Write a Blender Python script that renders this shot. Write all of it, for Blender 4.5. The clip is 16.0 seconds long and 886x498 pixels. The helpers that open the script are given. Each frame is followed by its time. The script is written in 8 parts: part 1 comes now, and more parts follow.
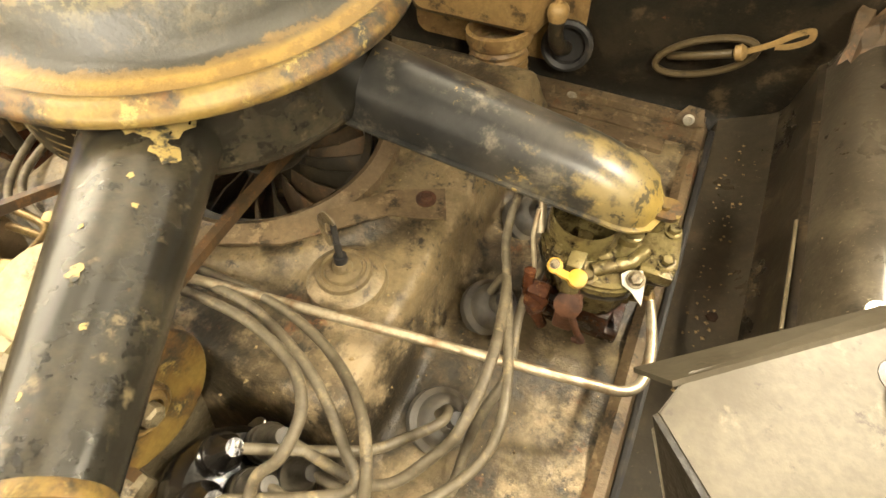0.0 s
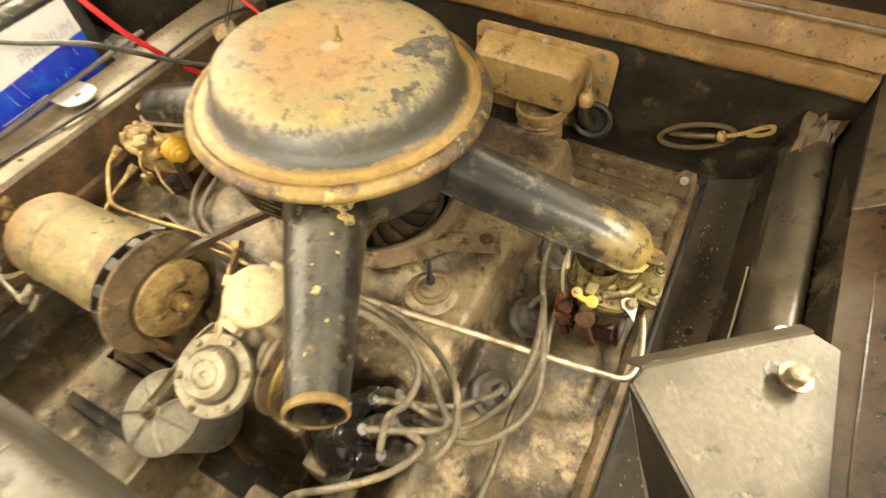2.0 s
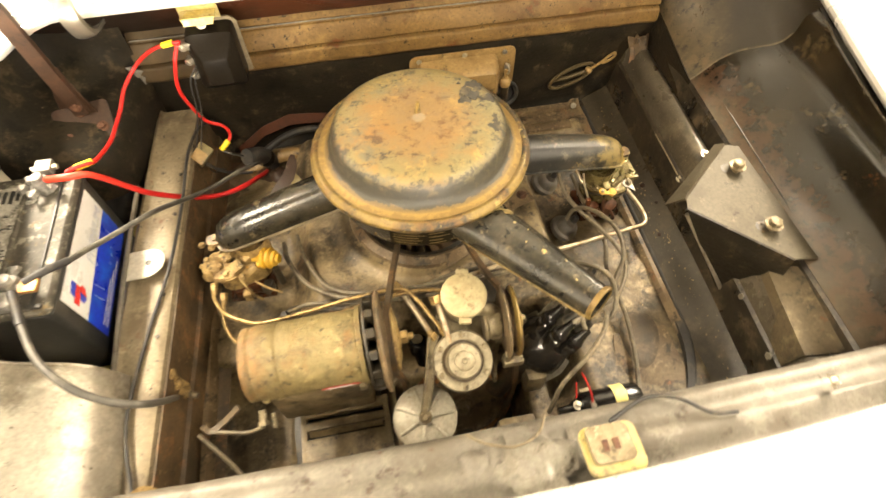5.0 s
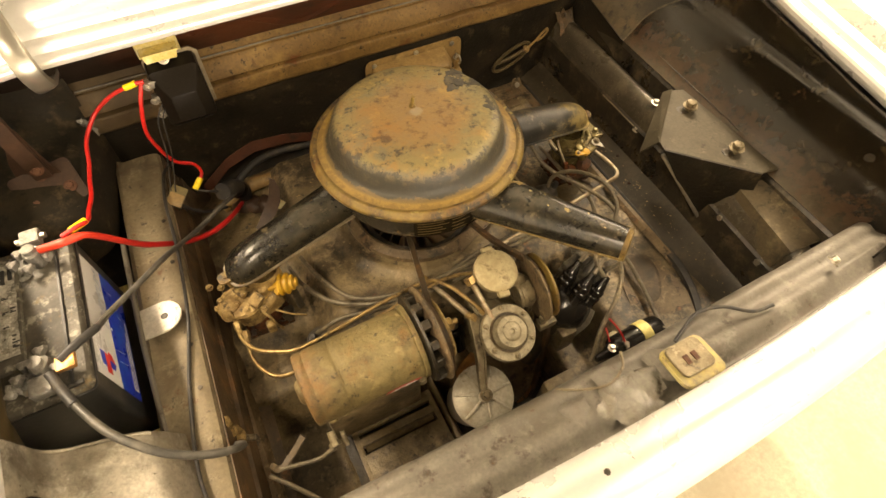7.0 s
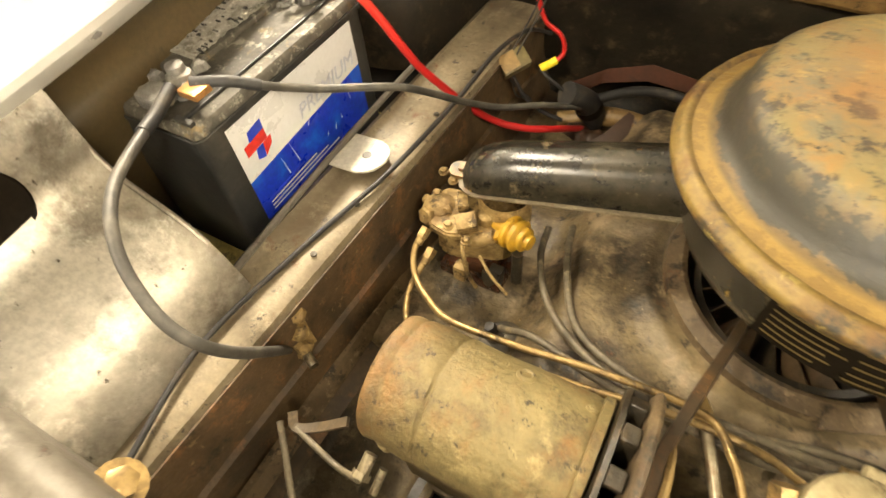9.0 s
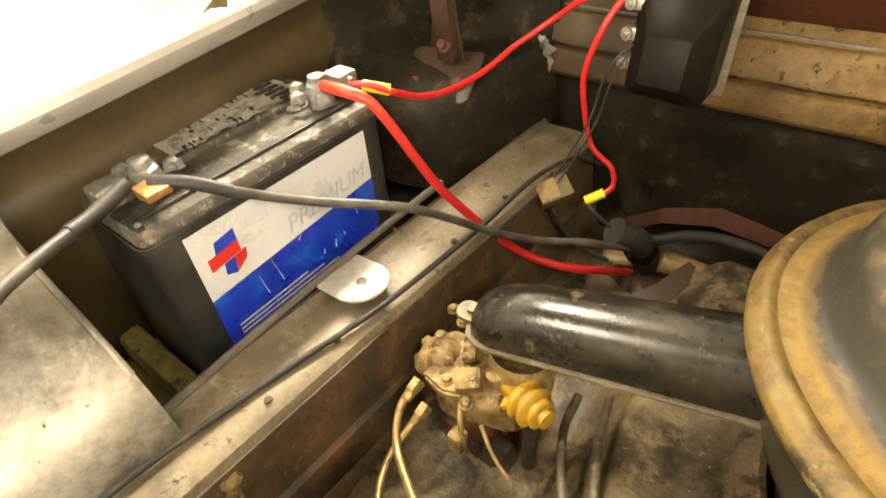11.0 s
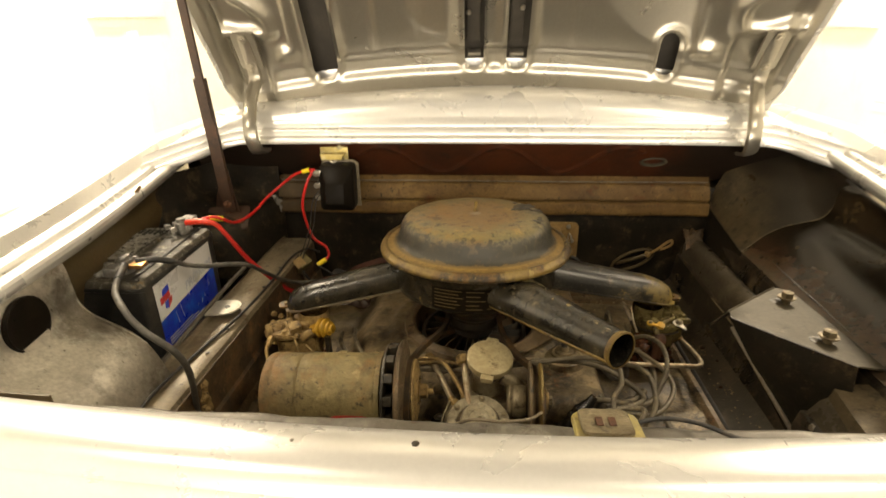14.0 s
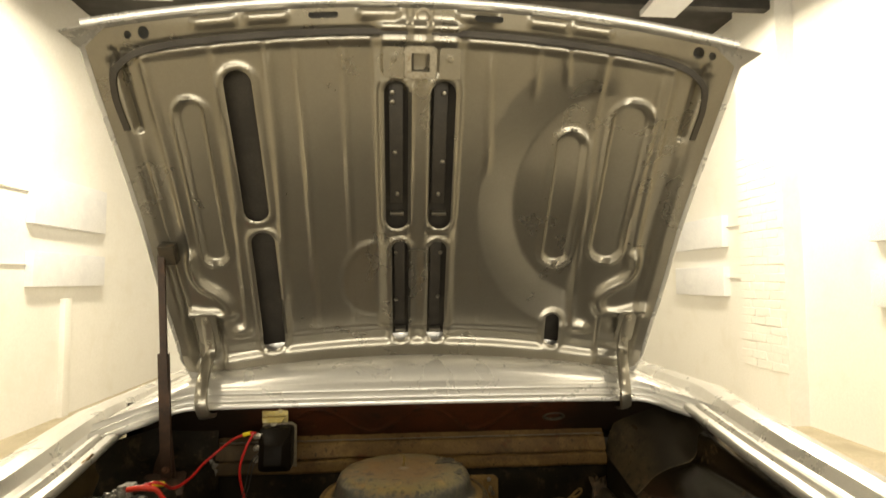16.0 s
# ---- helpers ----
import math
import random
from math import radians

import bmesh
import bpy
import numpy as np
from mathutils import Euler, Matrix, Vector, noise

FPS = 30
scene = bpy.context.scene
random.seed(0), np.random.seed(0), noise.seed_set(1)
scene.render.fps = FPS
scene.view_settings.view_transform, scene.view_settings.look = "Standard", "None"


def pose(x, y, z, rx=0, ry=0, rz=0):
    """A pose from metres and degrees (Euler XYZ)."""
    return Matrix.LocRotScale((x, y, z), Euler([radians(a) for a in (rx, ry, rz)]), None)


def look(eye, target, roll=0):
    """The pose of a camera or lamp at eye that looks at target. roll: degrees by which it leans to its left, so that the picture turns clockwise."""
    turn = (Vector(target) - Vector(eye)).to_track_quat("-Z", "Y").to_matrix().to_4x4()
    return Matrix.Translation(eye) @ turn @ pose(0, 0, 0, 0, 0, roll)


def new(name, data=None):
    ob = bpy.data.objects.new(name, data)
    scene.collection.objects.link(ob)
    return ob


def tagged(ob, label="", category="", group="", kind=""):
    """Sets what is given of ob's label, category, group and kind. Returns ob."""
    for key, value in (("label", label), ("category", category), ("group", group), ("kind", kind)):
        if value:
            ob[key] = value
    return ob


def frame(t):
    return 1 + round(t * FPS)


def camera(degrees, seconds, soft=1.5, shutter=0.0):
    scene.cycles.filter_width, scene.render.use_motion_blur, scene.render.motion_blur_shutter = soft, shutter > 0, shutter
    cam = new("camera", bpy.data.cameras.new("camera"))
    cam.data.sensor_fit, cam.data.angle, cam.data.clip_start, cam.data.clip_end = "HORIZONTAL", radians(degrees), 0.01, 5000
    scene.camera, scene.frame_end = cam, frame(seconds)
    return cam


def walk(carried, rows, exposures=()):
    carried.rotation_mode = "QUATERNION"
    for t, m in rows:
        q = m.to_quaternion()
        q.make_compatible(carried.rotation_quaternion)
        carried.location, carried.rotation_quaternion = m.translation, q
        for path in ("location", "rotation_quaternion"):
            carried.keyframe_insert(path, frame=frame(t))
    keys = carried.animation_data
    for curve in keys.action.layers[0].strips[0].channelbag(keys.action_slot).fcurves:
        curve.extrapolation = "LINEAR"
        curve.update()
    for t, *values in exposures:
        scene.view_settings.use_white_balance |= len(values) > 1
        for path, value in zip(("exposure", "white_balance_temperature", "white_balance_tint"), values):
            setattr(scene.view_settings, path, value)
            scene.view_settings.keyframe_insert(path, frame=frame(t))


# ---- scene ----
cam = camera(79.1, 16.0, shutter=0.45)
PATH = [
    (0, (0.353, -0.282, 0.957), (-0.185, 0.74, -0.675), -3.4),
    (0.5, (0.352, -0.271, 0.954), (-0.166, 0.766, -0.676), -3.3),
    (1, (0.35, -0.281, 0.978), (-0.166, 0.76, -0.65), -3.5),
    (1.5, (0.352, -0.324, 1.046), (-0.196, 0.71, -0.576), -3.9),
    (2, (0.361, -0.387, 1.142), (-0.257, 0.612, -0.477), -4.4),
    (2.5, (0.322, -0.471, 1.237), (-0.264, 0.552, -0.378), -4.6),
    (3, (0.265, -0.467, 1.269), (-0.106, 0.63, -0.361), -4.2),
    (3.5, (0.183, -0.443, 1.29), (-0.06, 0.658, -0.362), -3.4),
    (4, (0.102, -0.482, 1.334), (0.003, 0.605, -0.342), -2.4),
    (4.5, (0.017, -0.536, 1.371), (0.134, 0.538, -0.312), -1.1),
    (5, (-0.077, -0.603, 1.386), (0.124, 0.46, -0.297), -0.1),
    (5.2, (-0.123, -0.622, 1.409), (0.122, 0.423, -0.279), 0.8),
    (7.3, (-0.266, -0.564, 1.369), (0.279, 0.412, -0.29), 1.9),
    (7.5, (-0.248, -0.531, 1.348), (0.271, 0.431, -0.327), 2.0),
    (8, (-0.18, -0.473, 1.271), (-0.123, 0.615, -0.406), 0.3),
    (8.2, (-0.163, -0.459, 1.218), (-0.339, 0.622, -0.456), -1.3),
    (10.3, (-0.151, -0.305, 0.962), (-1.046, 0.75, -0.483), -4.9),
    (10.5, (-0.162, -0.299, 0.973), (-1.08, 0.778, -0.441), -4.8),
    (11, (-0.169, -0.291, 0.986), (-1.157, 0.85, -0.326), -5.0),
    (11.5, (-0.133, -0.293, 1.017), (-1.147, 0.882, -0.244), -4.7),
    (12, (-0.065, -0.385, 1.085), (-1.011, 0.838, -0.183), -3.9),
    (12.5, (0.023, -0.516, 1.137), (-0.646, 0.892, -0.117), -3.2),
    (13, (0.058, -0.663, 1.16), (-0.295, 0.939, 0.015), -1.6),
    (13.5, (0.041, -0.798, 1.137), (-0.174, 0.938, 0.167), -1.0),
    (14, (-0.001, -0.924, 1.14), (-0.118, 0.907, 0.345), -0.6),
    (14.5, (-0.018, -1.026, 1.138), (-0.022, 0.901, 0.604), -0.5),
    (15, (-0.01, -1.077, 1.157), (0.06, 0.905, 0.9), -0.4),
    (15.5, (-0.007, -1.108, 1.171), (0.119, 0.888, 1.142), -0.5),
    (16, (-0.004, -1.137, 1.198), (0.149, 0.854, 1.314), -0.3),
]
walk(cam, [(t, look(eye, target, roll)) for t, eye, target, roll in PATH], [(0, 1.58, 6250, 12), (1.2, 1.52, 6250, 12), (3, 1.4, 6250, 12), (4.5, 1.46, 6350, 14), (5.2, 1.2, 6600, 15), (7.3, 0.33, 7350, 18), (8, 0.64, 6850, 15), (10.3, 1.15, 6350, 13), (11.5, 0.86, 6550, 14), (12.3, 0.6, 6800, 15), (13, 0.24, 6800, 17), (14, -0.4, 6650, 14), (15, -0.8, 6600, 10), (16, -1.4, 6600, 10)])

# ---- light ----
world = bpy.data.worlds.new("world")
scene.world = world
world.use_nodes = True
world.node_tree.nodes["Background"].inputs[0].default_value = (1.0, 0.93, 0.8, 1)
world.node_tree.nodes["Background"].inputs[1].default_value = 0.05


def ceiling_lamp(x, y, z, power, long=1.2, wide=0.3, turn=0):
    data = bpy.data.lights.new("tube_light", "AREA")
    data.shape, data.size, data.size_y, data.energy, data.color = "RECTANGLE", long, wide, power, (1.0, 0.87, 0.63)
    lamp = new("tube_light", data)
    lamp.matrix_world = pose(x, y, z, 0, 0, turn)
    return lamp


CEILING = 3.8
LAMPS = [(-1.7, -2.2, 90, 70), (1.9, -2.2, 90, 70), (-2.0, 0.7, 90, 85), (2.2, 0.7, 90, 85), (-2.0, 2.6, 90, 380), (2.2, 2.6, 90, 380)]
for lx, ly, lt, power in LAMPS:
    ceiling_lamp(lx, ly, CEILING - 0.36, power, turn=lt)


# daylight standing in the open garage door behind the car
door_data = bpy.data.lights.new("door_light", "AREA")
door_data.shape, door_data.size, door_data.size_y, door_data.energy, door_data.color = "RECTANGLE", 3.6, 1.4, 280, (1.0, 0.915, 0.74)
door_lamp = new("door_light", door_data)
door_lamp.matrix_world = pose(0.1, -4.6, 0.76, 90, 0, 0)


# ---- mesh helpers ----
def finish(bm, sharp=38):
    bmesh.ops.recalc_face_normals(bm, faces=bm.faces)
    limit = radians(sharp)
    for f in bm.faces:
        f.smooth = True
    for e in bm.edges:
        if len(e.link_faces) != 2 or e.calc_face_angle(0) > limit:
            e.smooth = False
    return bm


def thing(name, at, label, category, group="", kind=""):
    ob = new(name)
    ob.location = at
    ob.empty_display_size = 0.02
    return tagged(ob, label, category, group, kind)


def root_place(ob):
    place = Vector(ob.location)
    while ob.parent:
        ob = ob.parent
        place += ob.location
    return place


def part(name, bm, material, parent=None, label="", sharp=38):
    """Links a bmesh given in world coordinates as one mesh under a thing or a part."""
    finish(bm, sharp)
    if parent is not None:
        bmesh.ops.translate(bm, verts=bm.verts, vec=-root_place(parent))
    me = bpy.data.meshes.new(name)
    bm.to_mesh(me)
    bm.free()
    me.materials.append(material)
    ob = new(name, me)
    if parent is not None:
        ob.parent = parent
    return tagged(ob, label)


def joined(*bms):
    out = bmesh.new()
    for bm in bms:
        me = bpy.data.meshes.new("tmp")
        bm.to_mesh(me)
        out.from_mesh(me)
        bpy.data.meshes.remove(me)
        bm.free()
    return out


def box_bm(x0, x1, y0, y1, z0, z1, bevel=0.0, m=None, seg=2):
    bm = bmesh.new()
    mat = Matrix.Translation(((x0 + x1) / 2, (y0 + y1) / 2, (z0 + z1) / 2)) @ Matrix.Diagonal((x1 - x0, y1 - y0, z1 - z0, 1))
    bmesh.ops.create_cube(bm, size=1, matrix=mat)
    if bevel:
        bmesh.ops.bevel(bm, geom=bm.edges[:], offset=bevel, segments=seg, affect="EDGES", profile=0.6)
    if m is not None:
        bmesh.ops.transform(bm, matrix=m, verts=bm.verts)
    return bm


def rings_bm(rings, closed=True, cap0=False, cap1=False):
    bm = bmesh.new()
    rows = [[bm.verts.new(p) for p in ring] for ring in rings]
    for a, b in zip(rows, rows[1:]):
        n = len(a)
        for i in range(n if closed else n - 1):
            j = (i + 1) % n
            bm.faces.new((a[i], a[j], b[j], b[i]))
    if cap0:
        bm.faces.new(rows[0][::-1])
    if cap1:
        bm.faces.new(rows[-1])
    return bm


def lathe_bm(profile, seg=40, m=None, cap0=False, cap1=False, wobble=0.0):
    rings = []
    for r, z in profile:
        ring = []
        for i in range(seg):
            a = 2 * math.pi * i / seg
            k = r * (1 + wobble * math.sin(3 * a + 40 * z))
            ring.append(Vector((k * math.cos(a), k * math.sin(a), z)))
        rings.append([m @ p for p in ring] if m is not None else ring)
    return rings_bm(rings, True, cap0, cap1)


def axis(at, way, spin=0):
    """A frame whose z runs along way."""
    q = Vector(way).to_track_quat("Z", "Y")
    return Matrix.Translation(at) @ q.to_matrix().to_4x4() @ Matrix.Rotation(radians(spin), 4, "Z")


def rod_bm(a, b, r, seg=14, r2=None):
    a, b = Vector(a), Vector(b)
    h = (b - a).length
    return lathe_bm([(r, 0), (r if r2 is None else r2, h)], seg, axis(a, b - a), True, True)


def smooth_path(points, steps=8):
    pts = [Vector(p) for p in points]
    pts = [pts[0] * 2 - pts[1]] + pts + [pts[-1] * 2 - pts[-2]]
    out = []
    for i in range(1, len(pts) - 2):
        p0, p1, p2, p3 = pts[i - 1 : i + 3]
        for k in range(steps):
            t = k / steps
            out.append(0.5 * (2 * p1 + (p2 - p0) * t + (2 * p0 - 5 * p1 + 4 * p2 - p3) * t * t + (3 * p1 - p0 - 3 * p2 + p3) * t**3))
    out.append(pts[-2])
    return out


def sweep_bm(points, section, steps=8, up=(0, 0, 1), cap=True, smooth=True):
    """A closed section (list of u, v) carried along a path."""
    path = smooth_path(points, steps) if smooth else [Vector(p) for p in points]
    rings, side = [], None
    for i, p in enumerate(path):
        way = (path[min(i + 1, len(path) - 1)] - path[max(i - 1, 0)]).normalized()
        if side is None:
            side = way.cross(Vector(up))
            if side.length < 1e-3:
                side = way.cross(Vector((1, 0, 0)))
        side = (side - way * side.dot(way)).normalized()
        top = side.cross(way)
        rings.append([p + side * u + top * v for u, v in section])
    return rings_bm(rings, True, cap, cap)


def tube_bm(points, r, seg=10, steps=8, smooth=True):
    return sweep_bm(points, [(r * math.cos(2 * math.pi * i / seg), r * math.sin(2 * math.pi * i / seg)) for i in range(seg)], steps, smooth=smooth)


def band_bm(points, wide, thick, steps=8, up=(0, 0, 1)):
    w, t = wide / 2, thick / 2
    return sweep_bm(points, [(-w, -t), (w, -t), (w, t), (-w, t)], steps, up)


def sheet_bm(rows, thick=0.002):
    """A sheet from rows of points, given thickness."""
    bm = rings_bm([[Vector(p) for p in row] for row in rows], False)
    bmesh.ops.recalc_face_normals(bm, faces=bm.faces)
    if thick:
        bmesh.ops.solidify(bm, geom=bm.faces[:], thickness=thick)
    return bm


def refine(row, n):
    """A row of points drawn out smoothly to n steps a span."""
    return smooth_path(row, n)


def plate_bm(outline, thick, m=None, bevel=0.0):
    """A flat plate from an outline in x, y, its top at z = 0."""
    bm = bmesh.new()
    f = bm.faces.new([bm.verts.new((x, y, 0)) for x, y in outline])
    f.normal_update()
    if f.normal.z < 0:
        f.normal_flip()
    r = bmesh.ops.extrude_face_region(bm, geom=[f])
    bmesh.ops.translate(bm, verts=[v for v in r["geom"] if isinstance(v, bmesh.types.BMVert)], vec=(0, 0, -thick))
    if bevel:
        bmesh.ops.bevel(bm, geom=bm.edges[:], offset=bevel, segments=2, affect="EDGES")
    if m is not None:
        bmesh.ops.transform(bm, matrix=m, verts=bm.verts)
    return bm


def rounded(w, h, r, n=5):
    pts = []
    for cx, cy, a0 in ((w / 2 - r, h / 2 - r, 0), (-w / 2 + r, h / 2 - r, 90), (-w / 2 + r, -h / 2 + r, 180), (w / 2 - r, -h / 2 + r, 270)):
        for i in range(n + 1):
            a = radians(a0 + 90 * i / n)
            pts.append((cx + r * math.cos(a), cy + r * math.sin(a)))
    return pts


def bolt_bm(at, way, r=0.006, h=0.006, washer=1.6):
    m = axis(at, way)
    head = lathe_bm([(r, 0.002), (r, h), (r * 0.8, h + 0.0012)], 6, m, True, True)
    wash = lathe_bm([(r * washer, 0), (r * washer, 0.0018), (r * 0.9, 0.0022)], 16, m, True, True)
    return joined(head, wash)


def grid_bm(f, u0, u1, nu, v0, v1, nv, keep=None):
    """A sheet z = f(x, y) over a rectangle."""
    us, vs = np.linspace(u0, u1, nu + 1), np.linspace(v0, v1, nv + 1)
    bm = bmesh.new()
    rows = [[bm.verts.new(f(float(u), float(v))) for u in us] for v in vs]
    for j in range(nv):
        for i in range(nu):
            if keep is None or keep((us[i] + us[i + 1]) / 2, (vs[j] + vs[j + 1]) / 2):
                bm.faces.new((rows[j][i], rows[j][i + 1], rows[j + 1][i + 1], rows[j + 1][i]))
    bmesh.ops.delete(bm, geom=[v for v in bm.verts if not v.link_faces], context="VERTS")
    return bm


def step(a, b, x):
    t = min(max((x - a) / (b - a), 0.0), 1.0)
    return t * t * (3 - 2 * t)


# ---- materials ----
def surface(name, base, rough=0.5, metal=0.0, second=None, mix=0.5, scale=30, worn=None, worn_at=0.62, worn_scale=14, bump=0.15, bump_scale=180, rough_var=0.15, soft=0.08, coat=0.0, spec=0.5, grain_c=0.14, layers=()):
    """Paint or metal with fine grain, broad blotches of a second colour and patches of wear."""
    m = bpy.data.materials.new(name)
    m.use_nodes = True
    nt = m.node_tree
    node, link = nt.nodes, nt.links
    bsdf = node["Principled BSDF"]
    tc = node.new("ShaderNodeTexCoord")

    def noise_tex(s, detail=6, distort=0.0):
        n = node.new("ShaderNodeTexNoise")
        n.inputs["Scale"].default_value, n.inputs["Detail"].default_value, n.inputs["Distortion"].default_value = s, detail, distort
        n.inputs["Roughness"].default_value = 0.62
        link.new(tc.outputs["Object"], n.inputs["Vector"])
        return n

    def ramp(src, lo, hi):
        r = node.new("ShaderNodeMapRange")
        r.interpolation_type = "SMOOTHSTEP"
        r.inputs["From Min"].default_value, r.inputs["From Max"].default_value = lo, hi
        link.new(src, r.inputs["Value"])
        return r.outputs["Result"]

    def blend(fac, a, b):
        x = node.new("ShaderNodeMix")
        x.data_type = "RGBA"
        for sock, val in ((x.inputs["A"], a), (x.inputs["B"], b)):
            if isinstance(val, tuple):
                sock.default_value = (*val, 1)
            else:
                link.new(val, sock)
        link.new(fac, x.inputs["Factor"])
        return x.outputs["Result"]

    grain = noise_tex(bump_scale, 4)
    broad = noise_tex(scale, 8, 0.4)
    lighter = tuple(min(c * (1 + grain_c), 1) for c in base)
    darker = tuple(c * (1 - grain_c) for c in base)
    colour = blend(ramp(grain.outputs["Fac"], 0.3, 0.7), darker, lighter)
    if second:
        colour = blend(ramp(broad.outputs["Fac"], mix - 0.12, mix + 0.16), colour, second)
    if worn:
        patch = noise_tex(worn_scale, 10, 0.8)
        colour = blend(ramp(patch.outputs["Fac"], worn_at - soft, worn_at + soft), colour, worn)
    for tone, at, size, edge in layers:
        at, edge = 0.5 + 0.68 * (at - 0.5), edge * 1.4
        spots = noise_tex(size, 12, 0.1)
        spots.inputs["Roughness"].default_value = 0.74
        colour = blend(ramp(spots.outputs["Fac"], at - edge, at + edge), colour, tone)
    link.new(colour, bsdf.inputs["Base Color"])
    bsdf.inputs["Metallic"].default_value = metal
    bsdf.inputs["Specular IOR Level"].default_value = spec
    bsdf.inputs["Coat Weight"].default_value = coat
    rr = node.new("ShaderNodeMapRange")
    rr.inputs["To Min"].default_value, rr.inputs["To Max"].default_value = max(rough - rough_var, 0.03), min(rough + rough_var, 1)
    link.new(broad.outputs["Fac"], rr.inputs["Value"])
    link.new(rr.outputs["Result"], bsdf.inputs["Roughness"])
    if bump:
        bp = node.new("ShaderNodeBump")
        bp.inputs["Strength"].default_value, bp.inputs["Distance"].default_value = bump, 0.004
        add = node.new("ShaderNodeMath")
        add.operation = "ADD"
        link.new(grain.outputs["Fac"], add.inputs[0])
        link.new(broad.outputs["Fac"], add.inputs[1])
        link.new(add.outputs[0], bp.inputs["Height"])
        link.new(bp.outputs["Normal"], bsdf.inputs["Normal"])
    return m


SILVER = surface("silver_paint", (0.72, 0.71, 0.675), 0.28, 0.5, (0.64, 0.625, 0.58), 0.62, 7, bump=0.012, rough_var=0.06, grain_c=0.02)
LID_GREY = surface("lid_grey_paint", (0.3686, 0.3462, 0.291), 0.29, 0.85, (0.3297, 0.3085, 0.2571), 0.55, 4, bump=0.015, rough_var=0.08, grain_c=0.03)
# dark lid colour that holds the shade of its cavity and gap
LID_SHADE = surface("lid_cavity_shade", (0.06, 0.052, 0.04), 0.5, 0.1, (0.04, 0.034, 0.027), 0.5, 9, bump=0.05)
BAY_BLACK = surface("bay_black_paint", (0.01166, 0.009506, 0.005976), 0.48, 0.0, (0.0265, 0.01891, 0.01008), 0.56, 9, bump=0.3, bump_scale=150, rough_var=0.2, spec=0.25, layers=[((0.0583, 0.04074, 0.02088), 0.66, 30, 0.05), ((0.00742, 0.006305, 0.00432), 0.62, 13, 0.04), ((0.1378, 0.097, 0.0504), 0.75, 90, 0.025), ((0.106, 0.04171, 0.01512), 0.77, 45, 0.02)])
WHEEL_BLACK = surface("wheelhouse_black_paint", (0.01288, 0.00978, 0.005614), 0.2, 0.0, (0.02576, 0.01757, 0.00855), 0.55, 6, bump=0.06, bump_scale=90, rough_var=0.12, layers=[((0.05582, 0.03972, 0.01978), 0.68, 22, 0.06), ((0.1116, 0.04354, 0.01604), 0.75, 17, 0.02), ((0.2404, 0.1834, 0.09623), 0.79, 70, 0.02)], spec=0.5)
WHEEL_GREY = surface("wheelhouse_grey_paint", (0.5565, 0.5256, 0.456), 0.44, 0.8, (0.3401, 0.3092, 0.255), 0.5, 6, bump=0.05, rough_var=0.1, layers=[((0.1546, 0.1329, 0.102), 0.63, 8, 0.09), ((0.7729, 0.7421, 0.6648), 0.66, 20, 0.06), ((0.09276, 0.07729, 0.05876), 0.72, 60, 0.02)])
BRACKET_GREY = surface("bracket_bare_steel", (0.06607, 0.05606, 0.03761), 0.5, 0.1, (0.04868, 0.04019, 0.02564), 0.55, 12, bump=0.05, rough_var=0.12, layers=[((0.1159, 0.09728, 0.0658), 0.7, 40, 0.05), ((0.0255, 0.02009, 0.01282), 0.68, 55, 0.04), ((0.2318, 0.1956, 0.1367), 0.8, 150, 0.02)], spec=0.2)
STRIKER = surface("striker_faded_yellow", (0.42, 0.34, 0.1), 0.5, 0.0, (0.3, 0.26, 0.14), 0.5, 30, bump=0.1, layers=[((0.14, 0.11, 0.06), 0.63, 50, 0.05)])
CORROSION = surface("white_corrosion", (0.42, 0.41, 0.37), 0.75, 0.0, (0.2, 0.185, 0.15), 0.5, 60, bump=0.9, bump_scale=220, layers=[((0.6, 0.6, 0.57), 0.6, 90, 0.04), ((0.07, 0.06, 0.045), 0.63, 70, 0.04)])
WALL_BROWN = surface("inner_fender_dirt", (0.07448, 0.05292, 0.02318), 0.4, 0.0, (0.0532, 0.0378, 0.01663), 0.53, 5, bump=0.06, spec=0.4, layers=[((0.09044, 0.06451, 0.02923), 0.64, 12, 0.12), ((0.0266, 0.01865, 0.01008), 0.72, 35, 0.05)])
RAIL_GREY = surface("rail_dusty_metal", (0.1902, 0.1534, 0.09526), 0.5, 0.1, (0.1063, 0.08044, 0.04717), 0.54, 14, bump=0.15, layers=[((0.2909, 0.2435, 0.1588), 0.64, 30, 0.06), ((0.03917, 0.02964, 0.01905), 0.66, 60, 0.04), ((0.1231, 0.05822, 0.0254), 0.7, 26, 0.04)])
RAIL_BROWN = surface("rail_side_rust", (0.09158, 0.05699, 0.02489), 0.6, 0.0, (0.04121, 0.02766, 0.01368), 0.5, 16, bump=0.25, layers=[((0.174, 0.08381, 0.0311), 0.64, 28, 0.05), ((0.2015, 0.1382, 0.06221), 0.7, 70, 0.03), ((0.0229, 0.01592, 0.00871), 0.64, 20, 0.05)])
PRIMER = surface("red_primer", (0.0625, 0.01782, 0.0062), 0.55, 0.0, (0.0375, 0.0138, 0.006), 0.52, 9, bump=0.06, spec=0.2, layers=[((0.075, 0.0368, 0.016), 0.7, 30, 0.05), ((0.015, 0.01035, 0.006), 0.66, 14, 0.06)])
